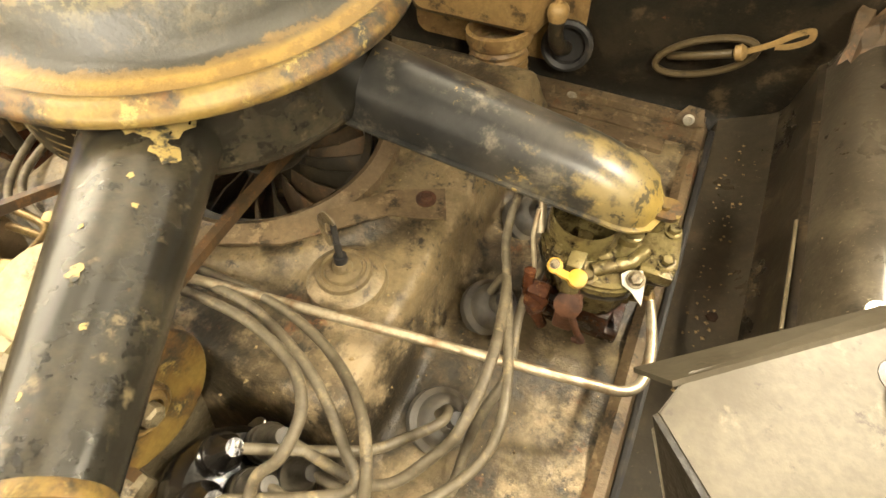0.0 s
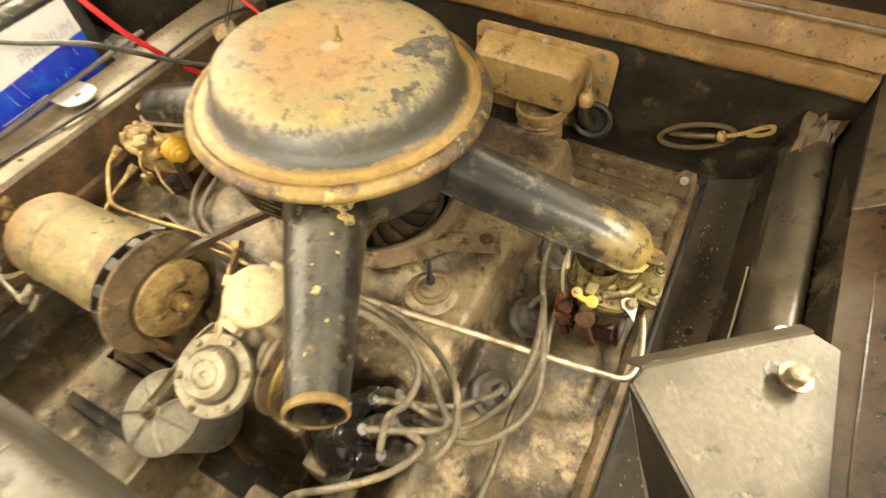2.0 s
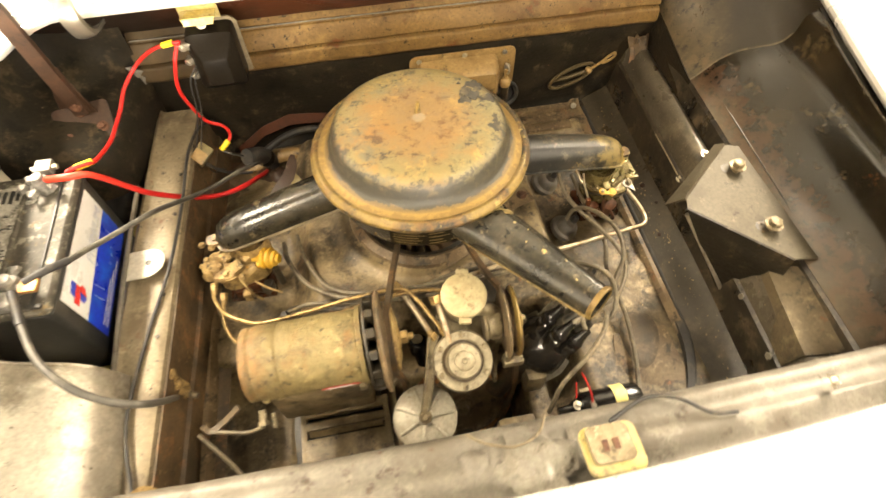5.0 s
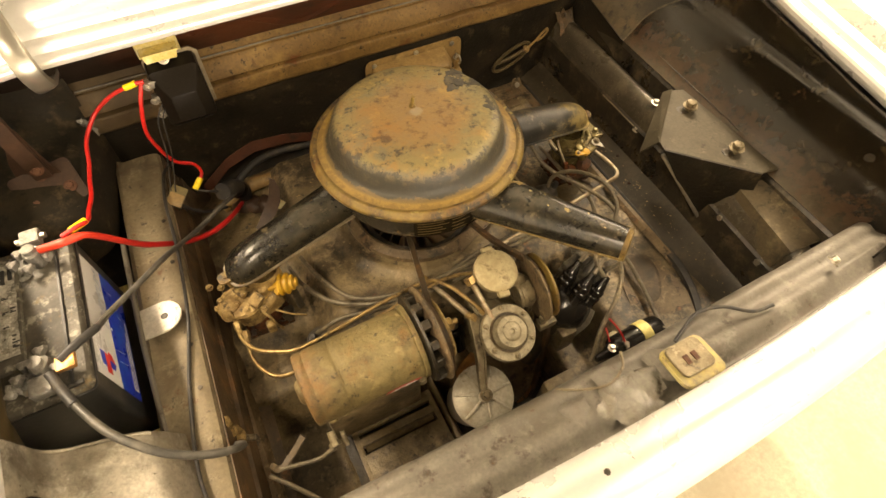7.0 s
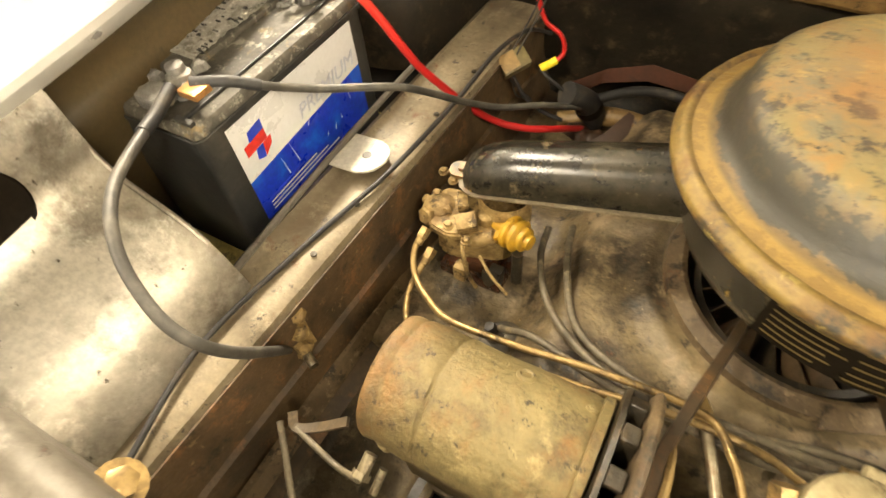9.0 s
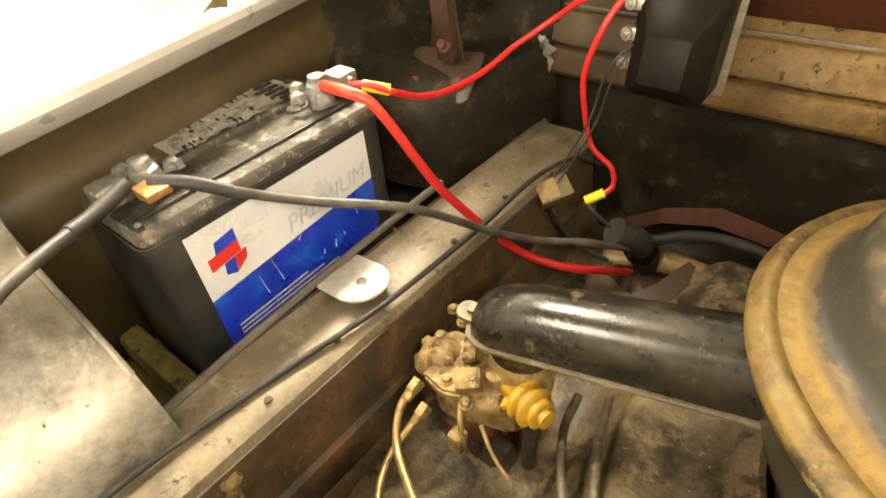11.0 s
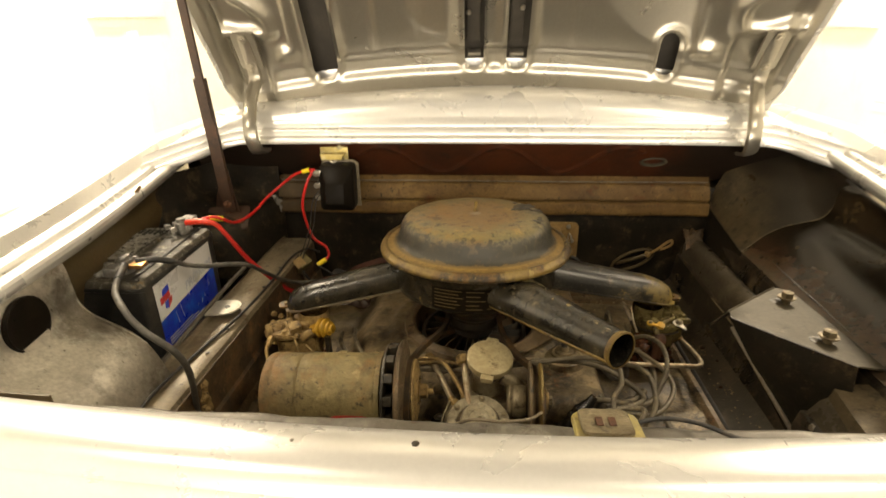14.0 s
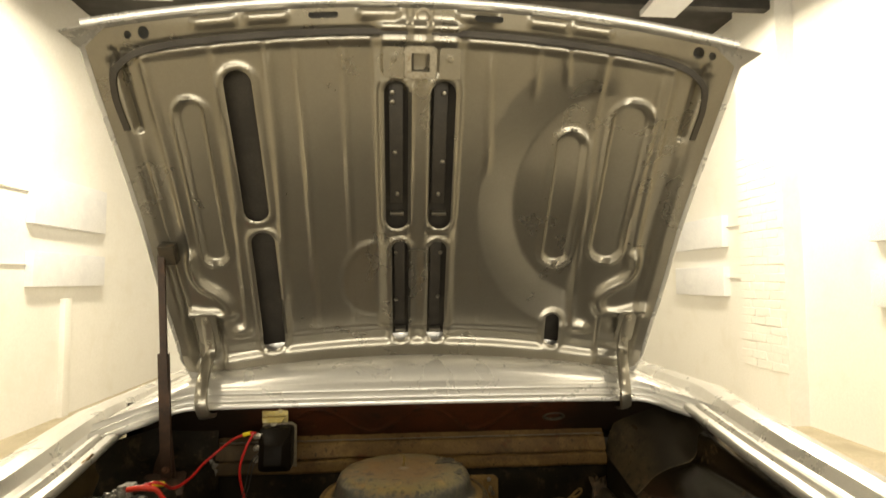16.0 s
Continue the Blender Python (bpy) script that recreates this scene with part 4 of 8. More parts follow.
for i in range(25):
    a, b = seam[i], crest[i]
    rows.append([a.lerp(b, k / 10) + Vector((0, 0, -0.016 * math.sin(math.pi * k / 10) * min(i / 6, 1))) for k in range(11)])
part("step_wall", sheet_bm([[rows[0][k] + Vector((0, 0, 0.001)), Vector((rows[0][k].x + 0.002, rows[0][k].y, 0.66)), Vector((0.546, rows[0][k].y, 0.63))] for k in range(11)], 0.002), BAY_BLACK, car)
edge = rows[-1]
wing = []
for k in range(11):
    top = right_lip(0.70 + 0.028 * k) + Vector((0.012, 0, -0.02))
    wing.append([edge[k], edge[k].lerp(top, 0.25) + Vector((0.012, 0.002, 0.002)), edge[k].lerp(top, 0.6) + Vector((0.016, 0.003, 0)), top])
part("wing_end", sheet_bm([wing[10], [edge[10] + Vector((0, 0.004, 0)), edge[10] + Vector((0.018, 0.02, 0.004)), edge[10] + Vector((0.035, 0.034, 0.004)), Vector((0.745, 0.345, 0.866))]], 0.002), CORNER_DUST, car)
part("corner_panel", sheet_bm(rows + [[wing[k][m] for k in range(11)] for m in (1, 2, 3)], 0.003), CORNER_DUST, car, "grey-brown dusty corner panel running into the black wing", sharp=85)
# small dark disc, again colouring in the shade of a hole
part("drain_hole_shade", lathe_bm([(0.008, 0), (0.008, 0.001), (0, 0.0012)], 14, axis((0.66, -0.36, 0.7425), (-0.45, 0, 0.9))), BLACK_DIRT, wr)
crumple = []
for i in range(9):
    crumple.append([Vector((0.497 + 0.0055 * i + 0.0025 * math.sin(5 * j + i), 0.306 - 0.008 * j, 0.664 - 0.0022 * j * j + 0.0045 * math.sin(1.9 * i + 1.3 * j) + 0.003 * math.cos(3.1 * i - 2 * j))) for j in range(5)])
part("crumpled_sealer", sheet_bm(crumple, 0.002), RAIL_BROWN, car, "crumpled tan sealer at the end of the channel", sharp=25)
for bx, by, bz, w in ((0.497, -0.03, 0.592, (-0.3, 0, 1)), (0.523, -0.028, 0.652, (0, 0, 1)), (0.494, -0.286, 0.589, (-1, 0, 0.3)), (0.49, -0.389, 0.582, (-1, 0, 0.3))):
    part("bolt", bolt_bm((bx, by, bz), w, 0.006), STEEL, car)
for fx, fy, fz, n in ((0.462, 0.02, 0.5215, 0.006), (0.525, 0.21, 0.6535, 0.004), (0.47, -0.03, 0.5255, 0.004), (0.45, -0.1, 0.5165, 0.004)):
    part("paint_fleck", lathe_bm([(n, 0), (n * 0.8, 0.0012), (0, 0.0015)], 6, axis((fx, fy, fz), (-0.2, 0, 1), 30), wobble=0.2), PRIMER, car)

# walls closing the rear corners of the bay
part("rear_wall", sheet_bm([[(x, -0.512 + 0.03 * ((x - 0.03) / 0.72) ** 2, z) for z in (0.45, 0.6, 0.7, 0.782)] for x in np.linspace(-0.76, -0.44, 9).tolist()], 0.003), WALL_BROWN, car)
part("rear_wall", sheet_bm([[(x, -0.512 + 0.03 * ((x - 0.03) / 0.72) ** 2, z) for z in (0.45, 0.6, 0.7, 0.782)] for x in np.linspace(0.5, 0.82, 9).tolist()], 0.003), BAY_BLACK, car)
# dark seam along the flange of the wheelhouse
part("fold_edge", tube_bm([(0.4905, 0.085, 0.599), (0.4895, 0.03, 0.6), (0.4885, -0.025, 0.6)], 0.0016, 6), RAIL_GREY, car)
part("flange_seam", tube_bm([(0.574, 0.06, 0.6985), (0.572, -0.08, 0.6955), (0.57, -0.2, 0.693), (0.569, -0.32, 0.692), (0.568, -0.42, 0.6915)], 0.0012, 6), BLACK_DIRT, car, "dark seam in the flange of the wheelhouse")
# rear gutter with its rolled inner edge
rows = []
for k in range(41):
    x = -0.50 + 1.06 * k / 40
    c = (x - 0.03) / 0.72
    d = 0.04 * c * c
    w = 0.0016 * math.sin(43 * x) + 0.001 * math.sin(97 * x)
    rows.append([(x, y + d * (0.4 if y > -0.5 else 1), z + w) for y, z in ((-0.533, 0.735), (-0.525, 0.732), (-0.505, 0.742), (-0.49, 0.738), (-0.475, 0.728), (-0.462, 0.731), (-0.452, 0.725), (-0.446, 0.713), (-0.447, 0.69), (-0.452, 0.6), (-0.456, 0.42))])
part("rear_gutter", sheet_bm([refine([Vector(p) for p in r], 2) for r in rows], 0.002), GUTTER, car, "grey dusty gutter behind the opening", sharp=50)
for i in range(5):
    part("dirt_clump", lathe_bm([(0.018 + 0.008 * (i % 3), 0), (0.012, 0.005), (0.004, 0.007), (0, 0.007)], 9, axis((-0.02 + 0.035 * i, -0.487 - 0.006 * (i % 2), 0.736), (0.2 * (i % 3 - 1), 0.2, 1), 40 * i), wobble=0.22), GUTTER, car)
part("gutter_wire", tube_bm([(0.15, -0.47, 0.737), (0.2, -0.452, 0.739), (0.24, -0.46, 0.741), (0.27, -0.485, 0.745), (0.3, -0.49, 0.747)], 0.0025), RUBBER, car)
part("bolt", bolt_bm((0.425, -0.478, 0.752), (0.6, -0.1, 0.8), 0.006, 0.008), STEEL, car)
part("bolt", bolt_bm((-0.42, -0.44, 0.665), (0.5, 0.3, 0.8), 0.012, 0.012), BRASS, car)
st = part("striker_plate", plate_bm(rounded(0.066, 0.055, 0.01), 0.006, axis((0.132, -0.505, 0.77), (0, 0.1, 1)), 0.0015), STRIKER, car, "yellow lock plate with a slot")
part("striker_insert", plate_bm(rounded(0.05, 0.042, 0.008), 0.004, axis((0.13, -0.5, 0.775), (0, 0.1, 1)), 0.001), CAST, st)
part("striker_slot", joined(box_bm(0.12, 0.1265, -0.508, -0.496, 0.772, 0.7765), box_bm(0.1325, 0.139, -0.508, -0.496, 0.772, 0.7765)), RUST, st)
part("latch_wire", tube_bm([(-0.02, -0.45, 0.72), (0.0, -0.47, 0.745), (0.03, -0.48, 0.752), (0.06, -0.47, 0.748), (0.075, -0.45, 0.74)], 0.0018), RAIL_GREY, car)
for wx in (-0.62, 0.68):
    part("tyre", lathe_bm([(0.17, -0.075), (0.27, -0.085), (0.29, -0.06), (0.295, 0), (0.29, 0.06), (0.27, 0.085), (0.17, 0.075), (0.17, -0.075)], 40, axis((wx * 0.98, 0.32, 0.296), (1, 0, 0))), RUBBER, car)
part("floor_pan", sheet_bm([[(-0.7, y, 0.27), (0.75, y, 0.27)] for y in (-0.58, 1.6)], 0.003), BLACK_DIRT, car)

# support bracket bolted to the right wheelhouse
brk = thing("support_bracket", (0.5, -0.16, 0.68), "bare grey folded steel bracket bolted beside the wheelhouse", "bracket")
top = [(0.402, -0.168), (0.412, -0.14), (0.533, -0.044), (0.556, -0.05), (0.561, -0.29), (0.523, -0.286)]
rows_top = plate_bm([(x, y) for x, y in top], 0.003, Matrix(((1, 0, 0, 0), (0, 1, 0, 0), (-0.06, -0.02, 1, 0.7235), (0, 0, 0, 1))), 0.0008)
part("plate", rows_top, BRACKET_GREY, brk)


def on_plate(x, y):
    return 0.7235 - 0.06 * x - 0.02 * y


def drop_flange(a, b, da, db):
    return sheet_bm([[(a[0], a[1], on_plate(*a)), (b[0], b[1], on_plate(*b))], [(a[0] + da[0], a[1] + da[1], on_plate(*a) + da[2]), (b[0] + db[0], b[1] + db[1], on_plate(*b) + db[2])]], 0.003)


part("front_flange", drop_flange((0.406, -0.152), (0.533, -0.044), (-0.014, 0.018, -0.036), (-0.006, 0.012, -0.014)), BRACKET_GREY, brk)
# rear flange coloured black, darker than the grey plate and front flange
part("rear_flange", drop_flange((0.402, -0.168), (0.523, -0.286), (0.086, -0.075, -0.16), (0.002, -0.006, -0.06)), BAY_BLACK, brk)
part("foot_edge", rod_bm((0.408, -0.168, 0.685), (0.49, -0.252, 0.55), 0.004, 8), STEEL, brk)
part("lower_bracket", joined(sheet_bm([[(0.508, -0.27, 0.655), (0.545, -0.285, 0.668)], [(0.502, -0.33, 0.65), (0.556, -0.35, 0.668)], [(0.495, -0.415, 0.645), (0.572, -0.43, 0.668)]], 0.003), sheet_bm([[(0.508, -0.27, 0.654), (0.495, -0.415, 0.644)], [(0.5, -0.275, 0.60), (0.49, -0.41, 0.59)]], 0.003)), FLANGE, brk)
for bx, by in ((0.52, -0.103), (0.516, -0.226)):
    stand = part("bolt", joined(rod_bm((bx, by, on_plate(bx, by) - 0.002), (bx, by, on_plate(bx, by) + 0.012), 0.007), bolt_bm((bx, by, on_plate(bx, by) + 0.010), (0, 0, 1), 0.0095, 0.01, 1.45)), CAST, brk, "pale hexagon bolt")
    # dark ring beside each bolt colours in the shade of its hole
    part("bolt_hole_shade", lathe_bm([(0.011, 0), (0.0105, 0.0012), (0.006, 0.0012)], 14, axis((bx - 0.012, by + 0.004, on_plate(bx, by) + 0.0005), (0, 0, 1))), BLACK_DIRT, brk)

# ---- the open lid ----
lid = thing("rear_hood", (0.03, 0.345, 0.945), "raised silver-grey engine hood, its ribbed underside showing", "hood")
B, T = Vector((0.03, 0.345, 0.945)), Vector((0.03, -0.10, 1.69))
UP = (T - B).normalized()
OUT = Vector((0, UP.z, -UP.y))
LONG = (T - B).length


def on_lid(u, v, out=0.0):
    """u metres across, v metres from the hinge edge, out towards the outer skin."""
    v += (0.022 - 0.05 * (u / 0.6) ** 2) * step(0.45, 0.88, v) + 0.03 * (1 - (u / 0.55) ** 2) * step(0.22, 0.0, v)
    crown = 0.075 * (1 - min(abs(u) / 0.68, 1.0) ** 2)
    bow = 0.02 * math.sin(math.pi * min(max(v / LONG, 0), 1))
    return B + Vector((u, 0, 0)) + UP * v + OUT * (crown + bow - 0.03 + out)


def capsule(u, v, cu, v0, v1, r, lean=0.0):
    t = min(max(v, v0 + r), v1 - r)
    return math.hypot(u - cu - lean * (v - (v0 + v1) / 2), v - t) - r


HOLES = [(-0.378, 0.428, 0.777, 0.028, 0.0), (-0.372, 0.047, 0.398, 0.0275, 0.0), (-0.046, 0.406, 0.747, 0.0265, 0.0), (0.058, 0.407, 0.748, 0.0275, 0.0), (-0.038, 0.046, 0.372, 0.021, 0.0), (0.056, 0.046, 0.372, 0.0225, 0.0), (0.377, 0.05, 0.149, 0.019, 0.0)]
OVALS = [(-0.484, 0.322, 0.722, 0.029), (0.487, 0.327, 0.735, 0.042), (0.3645, 0.3, 0.648, 0.032)]
# each rib: place at its upper and lower end, its two ends, its height and half width
RIBS = [(-0.414, -0.433, 0.115, 0.836, 0.006, 0.007), (-0.308, -0.335, 0.1, 0.833, 0.009, 0.009), (-0.253, -0.258, 0.12, 0.83, 0.006, 0.005), (-0.157, -0.16, 0.35, 0.83, 0.006, 0.005), (-0.16, -0.16, 0.13, 0.24, 0.003, 0.004), (0.157, 0.169, 0.566, 0.805, 0.006, 0.006), (0.168, 0.174, 0.11, 0.317, 0.003, 0.004), (0.257, 0.262, 0.741, 0.838, 0.006, 0.006), (0.314, 0.329, 0.772, 0.844, 0.006, 0.006), (0.403, 0.431, 0.1, 0.846, 0.008, 0.007), (0.53, 0.552, 0.33, 0.83, 0.005, 0.008), (0.549, 0.57, 0.32, 0.84, 0.007, 0.008), (-0.56, -0.552, 0.313, 0.838, 0.008, 0.01), (-0.61, -0.60, 0.05, 0.67, 0.008, 0.0065), (0.615, 0.615, 0.05, 0.67, 0.008, 0.0065)]
SWEEPS = [smooth_path([(u, v, 0) for u, v in pts], 4) for pts in (((0.568, 0.345), (0.574, 0.31), (0.55, 0.275), (0.507, 0.247), (0.486, 0.214), (0.502, 0.176), (0.553, 0.174), (0.63, 0.2)), ((-0.552, 0.345), (-0.558, 0.305), (-0.54, 0.268), (-0.499, 0.24), (-0.476, 0.208), (-0.472, 0.18)), ((-0.49, 0.176), (-0.54, 0.178), (-0.59, 0.188)))]


RING = (0.46, 0.48, 0.80, 0.309, 0.214)


def lid_relief(u, v):
    """Height of the pressings; a larger value stands nearer to the viewer under the lid."""
    h = 0.0
    for cu, v0, v1, r, lean in HOLES:
        d = capsule(u, v, cu, v0, v1, r, lean)
        h += 0.006 * math.exp(-(((d - 0.007) / 0.006) ** 2))
    for cu, v0, v1, r in OVALS:
        d = capsule(u, v, cu, v0, v1, r)
        h += 0.007 * math.exp(-(((d - 0.005) / 0.005) ** 2)) - 0.010 * step(0.003, -0.005, d)
    for top, low, v0, v1, high, half in RIBS:
        if v0 - 0.05 < v < v1 + 0.03:
            taper = step(v0 - 0.04, v0 + 0.03, v) * step(v1 + 0.02, v1 - 0.05, v)
            cu = low + (top - low) * (v - v0) / (v1 - v0)
            h += high * taper * math.exp(-(((u - cu) / half) ** 2))
    # the middle spine between the slots, and its step at the cross bar
    h += 0.016 * step(0.105, 0.075, abs(u - 0.004)) * step(0.09, 0.12, v) * step(0.87, 0.84, v)
    h += 0.010 * step(0.028, 0.014, abs(u - 0.004)) * step(0.1, 0.13, v)
    # round dish, open towards the side, with a broad sloping rim
    rr = math.hypot(u - RING[0], (v - RING[1]) * RING[2])
    if u < 0.47:
        fade = step(0.47, 0.40, u) * step(0.96, 0.58, v) * step(0.1, 0.13, v)
        h -= 0.3 * min(max(RING[3] - rr, 0), RING[3] - RING[4]) * min(rr / RING[4], 1) * fade
    # faint round pressing beside the spine
    rs = math.hypot(u + 0.1, (v - 0.25) * 0.8)
    if u < -0.1:
        h += 0.0035 * math.exp(-(((rs - 0.085) / 0.009) ** 2)) * step(0.12, 0.2, v)
    # curved hinge pockets
    if abs(u) > 0.42 and v < 0.38:
        k = 9.0
        for path in SWEEPS:
            for a, b in zip(path, path[1:]):
                du, dv = b.x - a.x, b.y - a.y
                t = min(max(((u - a.x) * du + (v - a.y) * dv) / (du * du + dv * dv), 0), 1)
                k = min(k, math.hypot(u - a.x - t * du, v - a.y - t * dv))
        h += 0.015 * math.exp(-((k / 0.0145) ** 2))
        for s in (-1, 1):
            h -= 0.012 * step(0.075, 0.05, abs(u - s * 0.565)) * step(0.185, 0.165, v)
            h += 0.012 * math.exp(-((math.hypot((u - s * 0.452) * 0.9, v - 0.12) / 0.018) ** 2))
    # sunken field inside the flange, gap near the free edge
    edge = min(0.655 - abs(u), v - 0.012, LONG - 0.012 - v)
    h -= 0.014 * step(0.02, 0.045, edge)
    h += 0.004 * step(0.10, 0.08, v)
    line = abs(v - 0.838 + 0.06 * max(abs(u) - 0.5, 0)) if abs(u) < 0.6 else abs(abs(u) - 0.612) if v > 0.67 else 9
    if abs(u) < 0.615 and v < 0.85:
        h -= 0.014 * math.exp(-((line / 0.009) ** 2))
    # bumps and holes along the free edge
    for cu in (-0.40, -0.30, -0.08, 0.12, 0.27, 0.36):
        h += 0.006 * step(0.045, 0.035, abs(u - cu)) * step(0.012, 0.006, abs(v - 0.873))
    return h


def lid_cut(u, v):
    d = min(capsule(u, v, *hole[:4], hole[4]) for hole in HOLES)
    for cu, r in ((-0.571, 0.008), (-0.536, 0.012), (0.585, 0.012), (0.615, 0.008)):
        d = min(d, math.hypot(u - cu, v - 0.868) - r)
    for cu in (-0.19, 0.145):
        d = min(d, capsule(v, u, 0.873, cu - 0.03, cu + 0.03, 0.006))
    return d


def lid_outline(u, v):
    """Rounds the corners and narrows the lid towards its hinges."""
    w = 0.592 + 0.02 * step(0.0, 0.35, v) + 0.022 * step(0.3, 0.88, v)
    if v < 0.07:
        w -= 0.055 * (1 - math.sqrt(max(1 - ((0.07 - max(v, 0.0)) / 0.07) ** 2, 0)))
    if v > 0.86:
        w -= 0.02 * (1 - math.sqrt(max(1 - ((v - 0.86) / 0.045) ** 2, 0)))
    w += 0.022 if u > 0 else 0.0
    if abs(u) <= 0.5:
        return u
    return math.copysign(0.5 + (abs(u) - 0.5) * (w - 0.5) / 0.165, u)


NU, NV = 230, 156
us, vs = np.linspace(-0.665, 0.665, NU + 1), np.linspace(0.0, 0.886, NV + 1)
cell = 0.006
inner = bmesh.new()
gridv, cutv = [], []
for v in vs.tolist():
    row, crow = [], []
    for u in us.tolist():
        d = lid_cut(u, v)
        a, b = u, v
        if abs(d) < cell * 0.72:
            gu = (lid_cut(u + 1e-4, v) - lid_cut(u - 1e-4, v)) / 2e-4
            gv = (lid_cut(u, v + 1e-4) - lid_cut(u, v - 1e-4)) / 2e-4
            g = gu * gu + gv * gv + 1e-9
            a, b, d = u - gu * d / g, v - gv * d / g, 0.0
        row.append(inner.verts.new(on_lid(lid_outline(a, b), b, -lid_relief(a, b))))
        crow.append(d)
    gridv.append(row)
    cutv.append(crow)
for j in range(NV):
    for i in range(NU):
        q = (cutv[j][i], cutv[j][i + 1], cutv[j + 1][i + 1], cutv[j + 1][i])
        if max(q) > 1e-6 and min(q) > -1e-6:
            inner.faces.new((gridv[j][i], gridv[j][i + 1], gridv[j + 1][i + 1], gridv[j + 1][i]))
bmesh.ops.delete(inner, geom=[v for v in inner.verts if not v.link_faces], context="VERTS")
part("inner_panel", inner, LID_GREY, lid, "grey painted inner panel with ribs and slots", sharp=70)
rows = []
for j in range(25):
    v = -0.004 + 0.9 * j / 24
    rows.append([on_lid(lid_outline(0.675 * (i / 24 - 0.5) * 2, v), v, 0.062 - 0.067 * step(0.955, 1.0, abs(i / 24 - 0.5) * 2) - 0.067 * step(0.035, -0.01, v) - 0.072 * step(0.865, 0.898, v)) for i in range(25)])
part("outer_skin", sheet_bm(rows, 0.002), SILVER, lid, "silver outer skin", sharp=70)
# sheet behind the slots, the cavity's shade put into its colour
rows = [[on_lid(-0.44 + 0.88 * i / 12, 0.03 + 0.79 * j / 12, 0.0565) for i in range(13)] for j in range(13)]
part("skin_back", sheet_bm(rows, 0.001), LID_SHADE, lid, "inside of the skin, coloured dark for the shade in the cavity")
edge = [on_lid(lid_outline(0.672 * (i / 30 - 0.5) * 2, 0.9), 0.9, -0.002) for i in range(31)]
part("free_edge", sweep_bm(edge, [(0.008 * math.cos(a), 0.008 * math.sin(a)) for a in np.linspace(0, 2 * math.pi, 9)[:-1]], smooth=False), SILVER, lid)
# dark strip near the free edge: the gap's shadow put into colour
seal = [on_lid(-0.6, 0.675, -0.002), on_lid(-0.605, 0.76, -0.002), on_lid(-0.585, 0.815, -0.002), on_lid(-0.5, 0.84, -0.002), on_lid(-0.25, 0.842, -0.002), on_lid(0, 0.842, -0.002), on_lid(0.25, 0.842, -0.002), on_lid(0.5, 0.84, -0.002), on_lid(0.595, 0.815, -0.002), on_lid(0.618, 0.76, -0.002), on_lid(0.615, 0.675, -0.002)]
part("edge_gap_strip", band_bm(seal, 0.012, 0.006, up=OUT), LID_SHADE, lid)
LM = Matrix((Vector((1, 0, 0)), UP, -OUT)).transposed().to_4x4()


def lid_frame(u, v, out=0.0, spin=0):
    return Matrix.Translation(on_lid(u, v, out)) @ LM @ Matrix.Rotation(radians(spin), 4, "Z")


frame_ring = joined(*[plate_bm(rounded(w, h, 0.004), 0.012, lid_frame(0.005 + dx, 0.787 + dy, -0.034), 0.002) for dx, dy, w, h in ((-0.026, 0, 0.014, 0.06), (0.026, 0, 0.014, 0.06), (0, 0.024, 0.06, 0.014), (0, -0.024, 0.06, 0.014))])
lt = part("latch_frame", frame_ring, STEEL, lid, "square steel latch frame")
for dx in (-0.055, 0.062):
    part("latch_wing", joined(plate_bm(rounded(0.044, 0.062, 0.005), 0.004, lid_frame(0.005 + dx, 0.785, -0.022), 0.001), bolt_bm(lid_frame(0.005 + dx, 0.795, -0.024).translation, -OUT, 0.006)), LID_GREY, lt)
part("lock_cylinder", lathe_bm([(0.016, -0.004), (0.016, 0.006), (0.011, 0.008), (0.009, 0.002), (0, 0.002)], 20, lid_frame(0.01, 0.872, -0.004)), STEEL, lid)
# braces inside the slots, coloured dark for the same shade
part("brace", joined(box_bm(-0.016, 0.016, -0.15, 0.15, -0.004, 0.0, 0.001, lid_frame(-0.047, 0.61, 0.022)), box_bm(-0.014, 0.014, -0.14, 0.14, -0.004, 0.0, 0.001, lid_frame(-0.04, 0.26, 0.022))), LID_SHADE, lid)
part("brace", joined(box_bm(-0.016, 0.016, -0.15, 0.15, -0.004, 0.0, 0.001, lid_frame(0.054, 0.61, 0.022)), box_bm(-0.014, 0.014, -0.14, 0.14, -0.004, 0.0, 0.001, lid_frame(0.053, 0.26, 0.022))), LID_SHADE, lid)
for bu, bv, wide in ((-0.046, 0.44, 0.034), (0.058, 0.44, 0.036), (-0.038, 0.078, 0.028), (0.056, 0.078, 0.03)):
    part("brace_tab", box_bm(-wide / 2, wide / 2, -0.004, 0.004, -0.012, 0.004, 0.001, lid_frame(bu, bv, 0.014)), LID_GREY, lid)
for bu, bv in ((-0.055, 0.72), (-0.055, 0.7), (-0.05, 0.59), (0.06, 0.72), (0.062, 0.57), (-0.05, 0.33), (-0.05, 0.19), (0.065, 0.33), (0.062, 0.2), (-0.045, 0.49), (0.055, 0.49)):
    part("rivet", lathe_bm([(0.006, 0), (0.005, 0.003), (0, 0.004)], 10, lid_frame(bu, bv, 0.018)), LID_GREY, lid)
STRAP = [(-0.015, 0.008), (-0.0125, 0.001), (-0.006, -0.001), (0.006, -0.001), (0.0125, 0.001), (0.015, 0.008), (0.012, 0.008), (0.009, 0.003), (-0.009, 0.003), (-0.012, 0.008)]
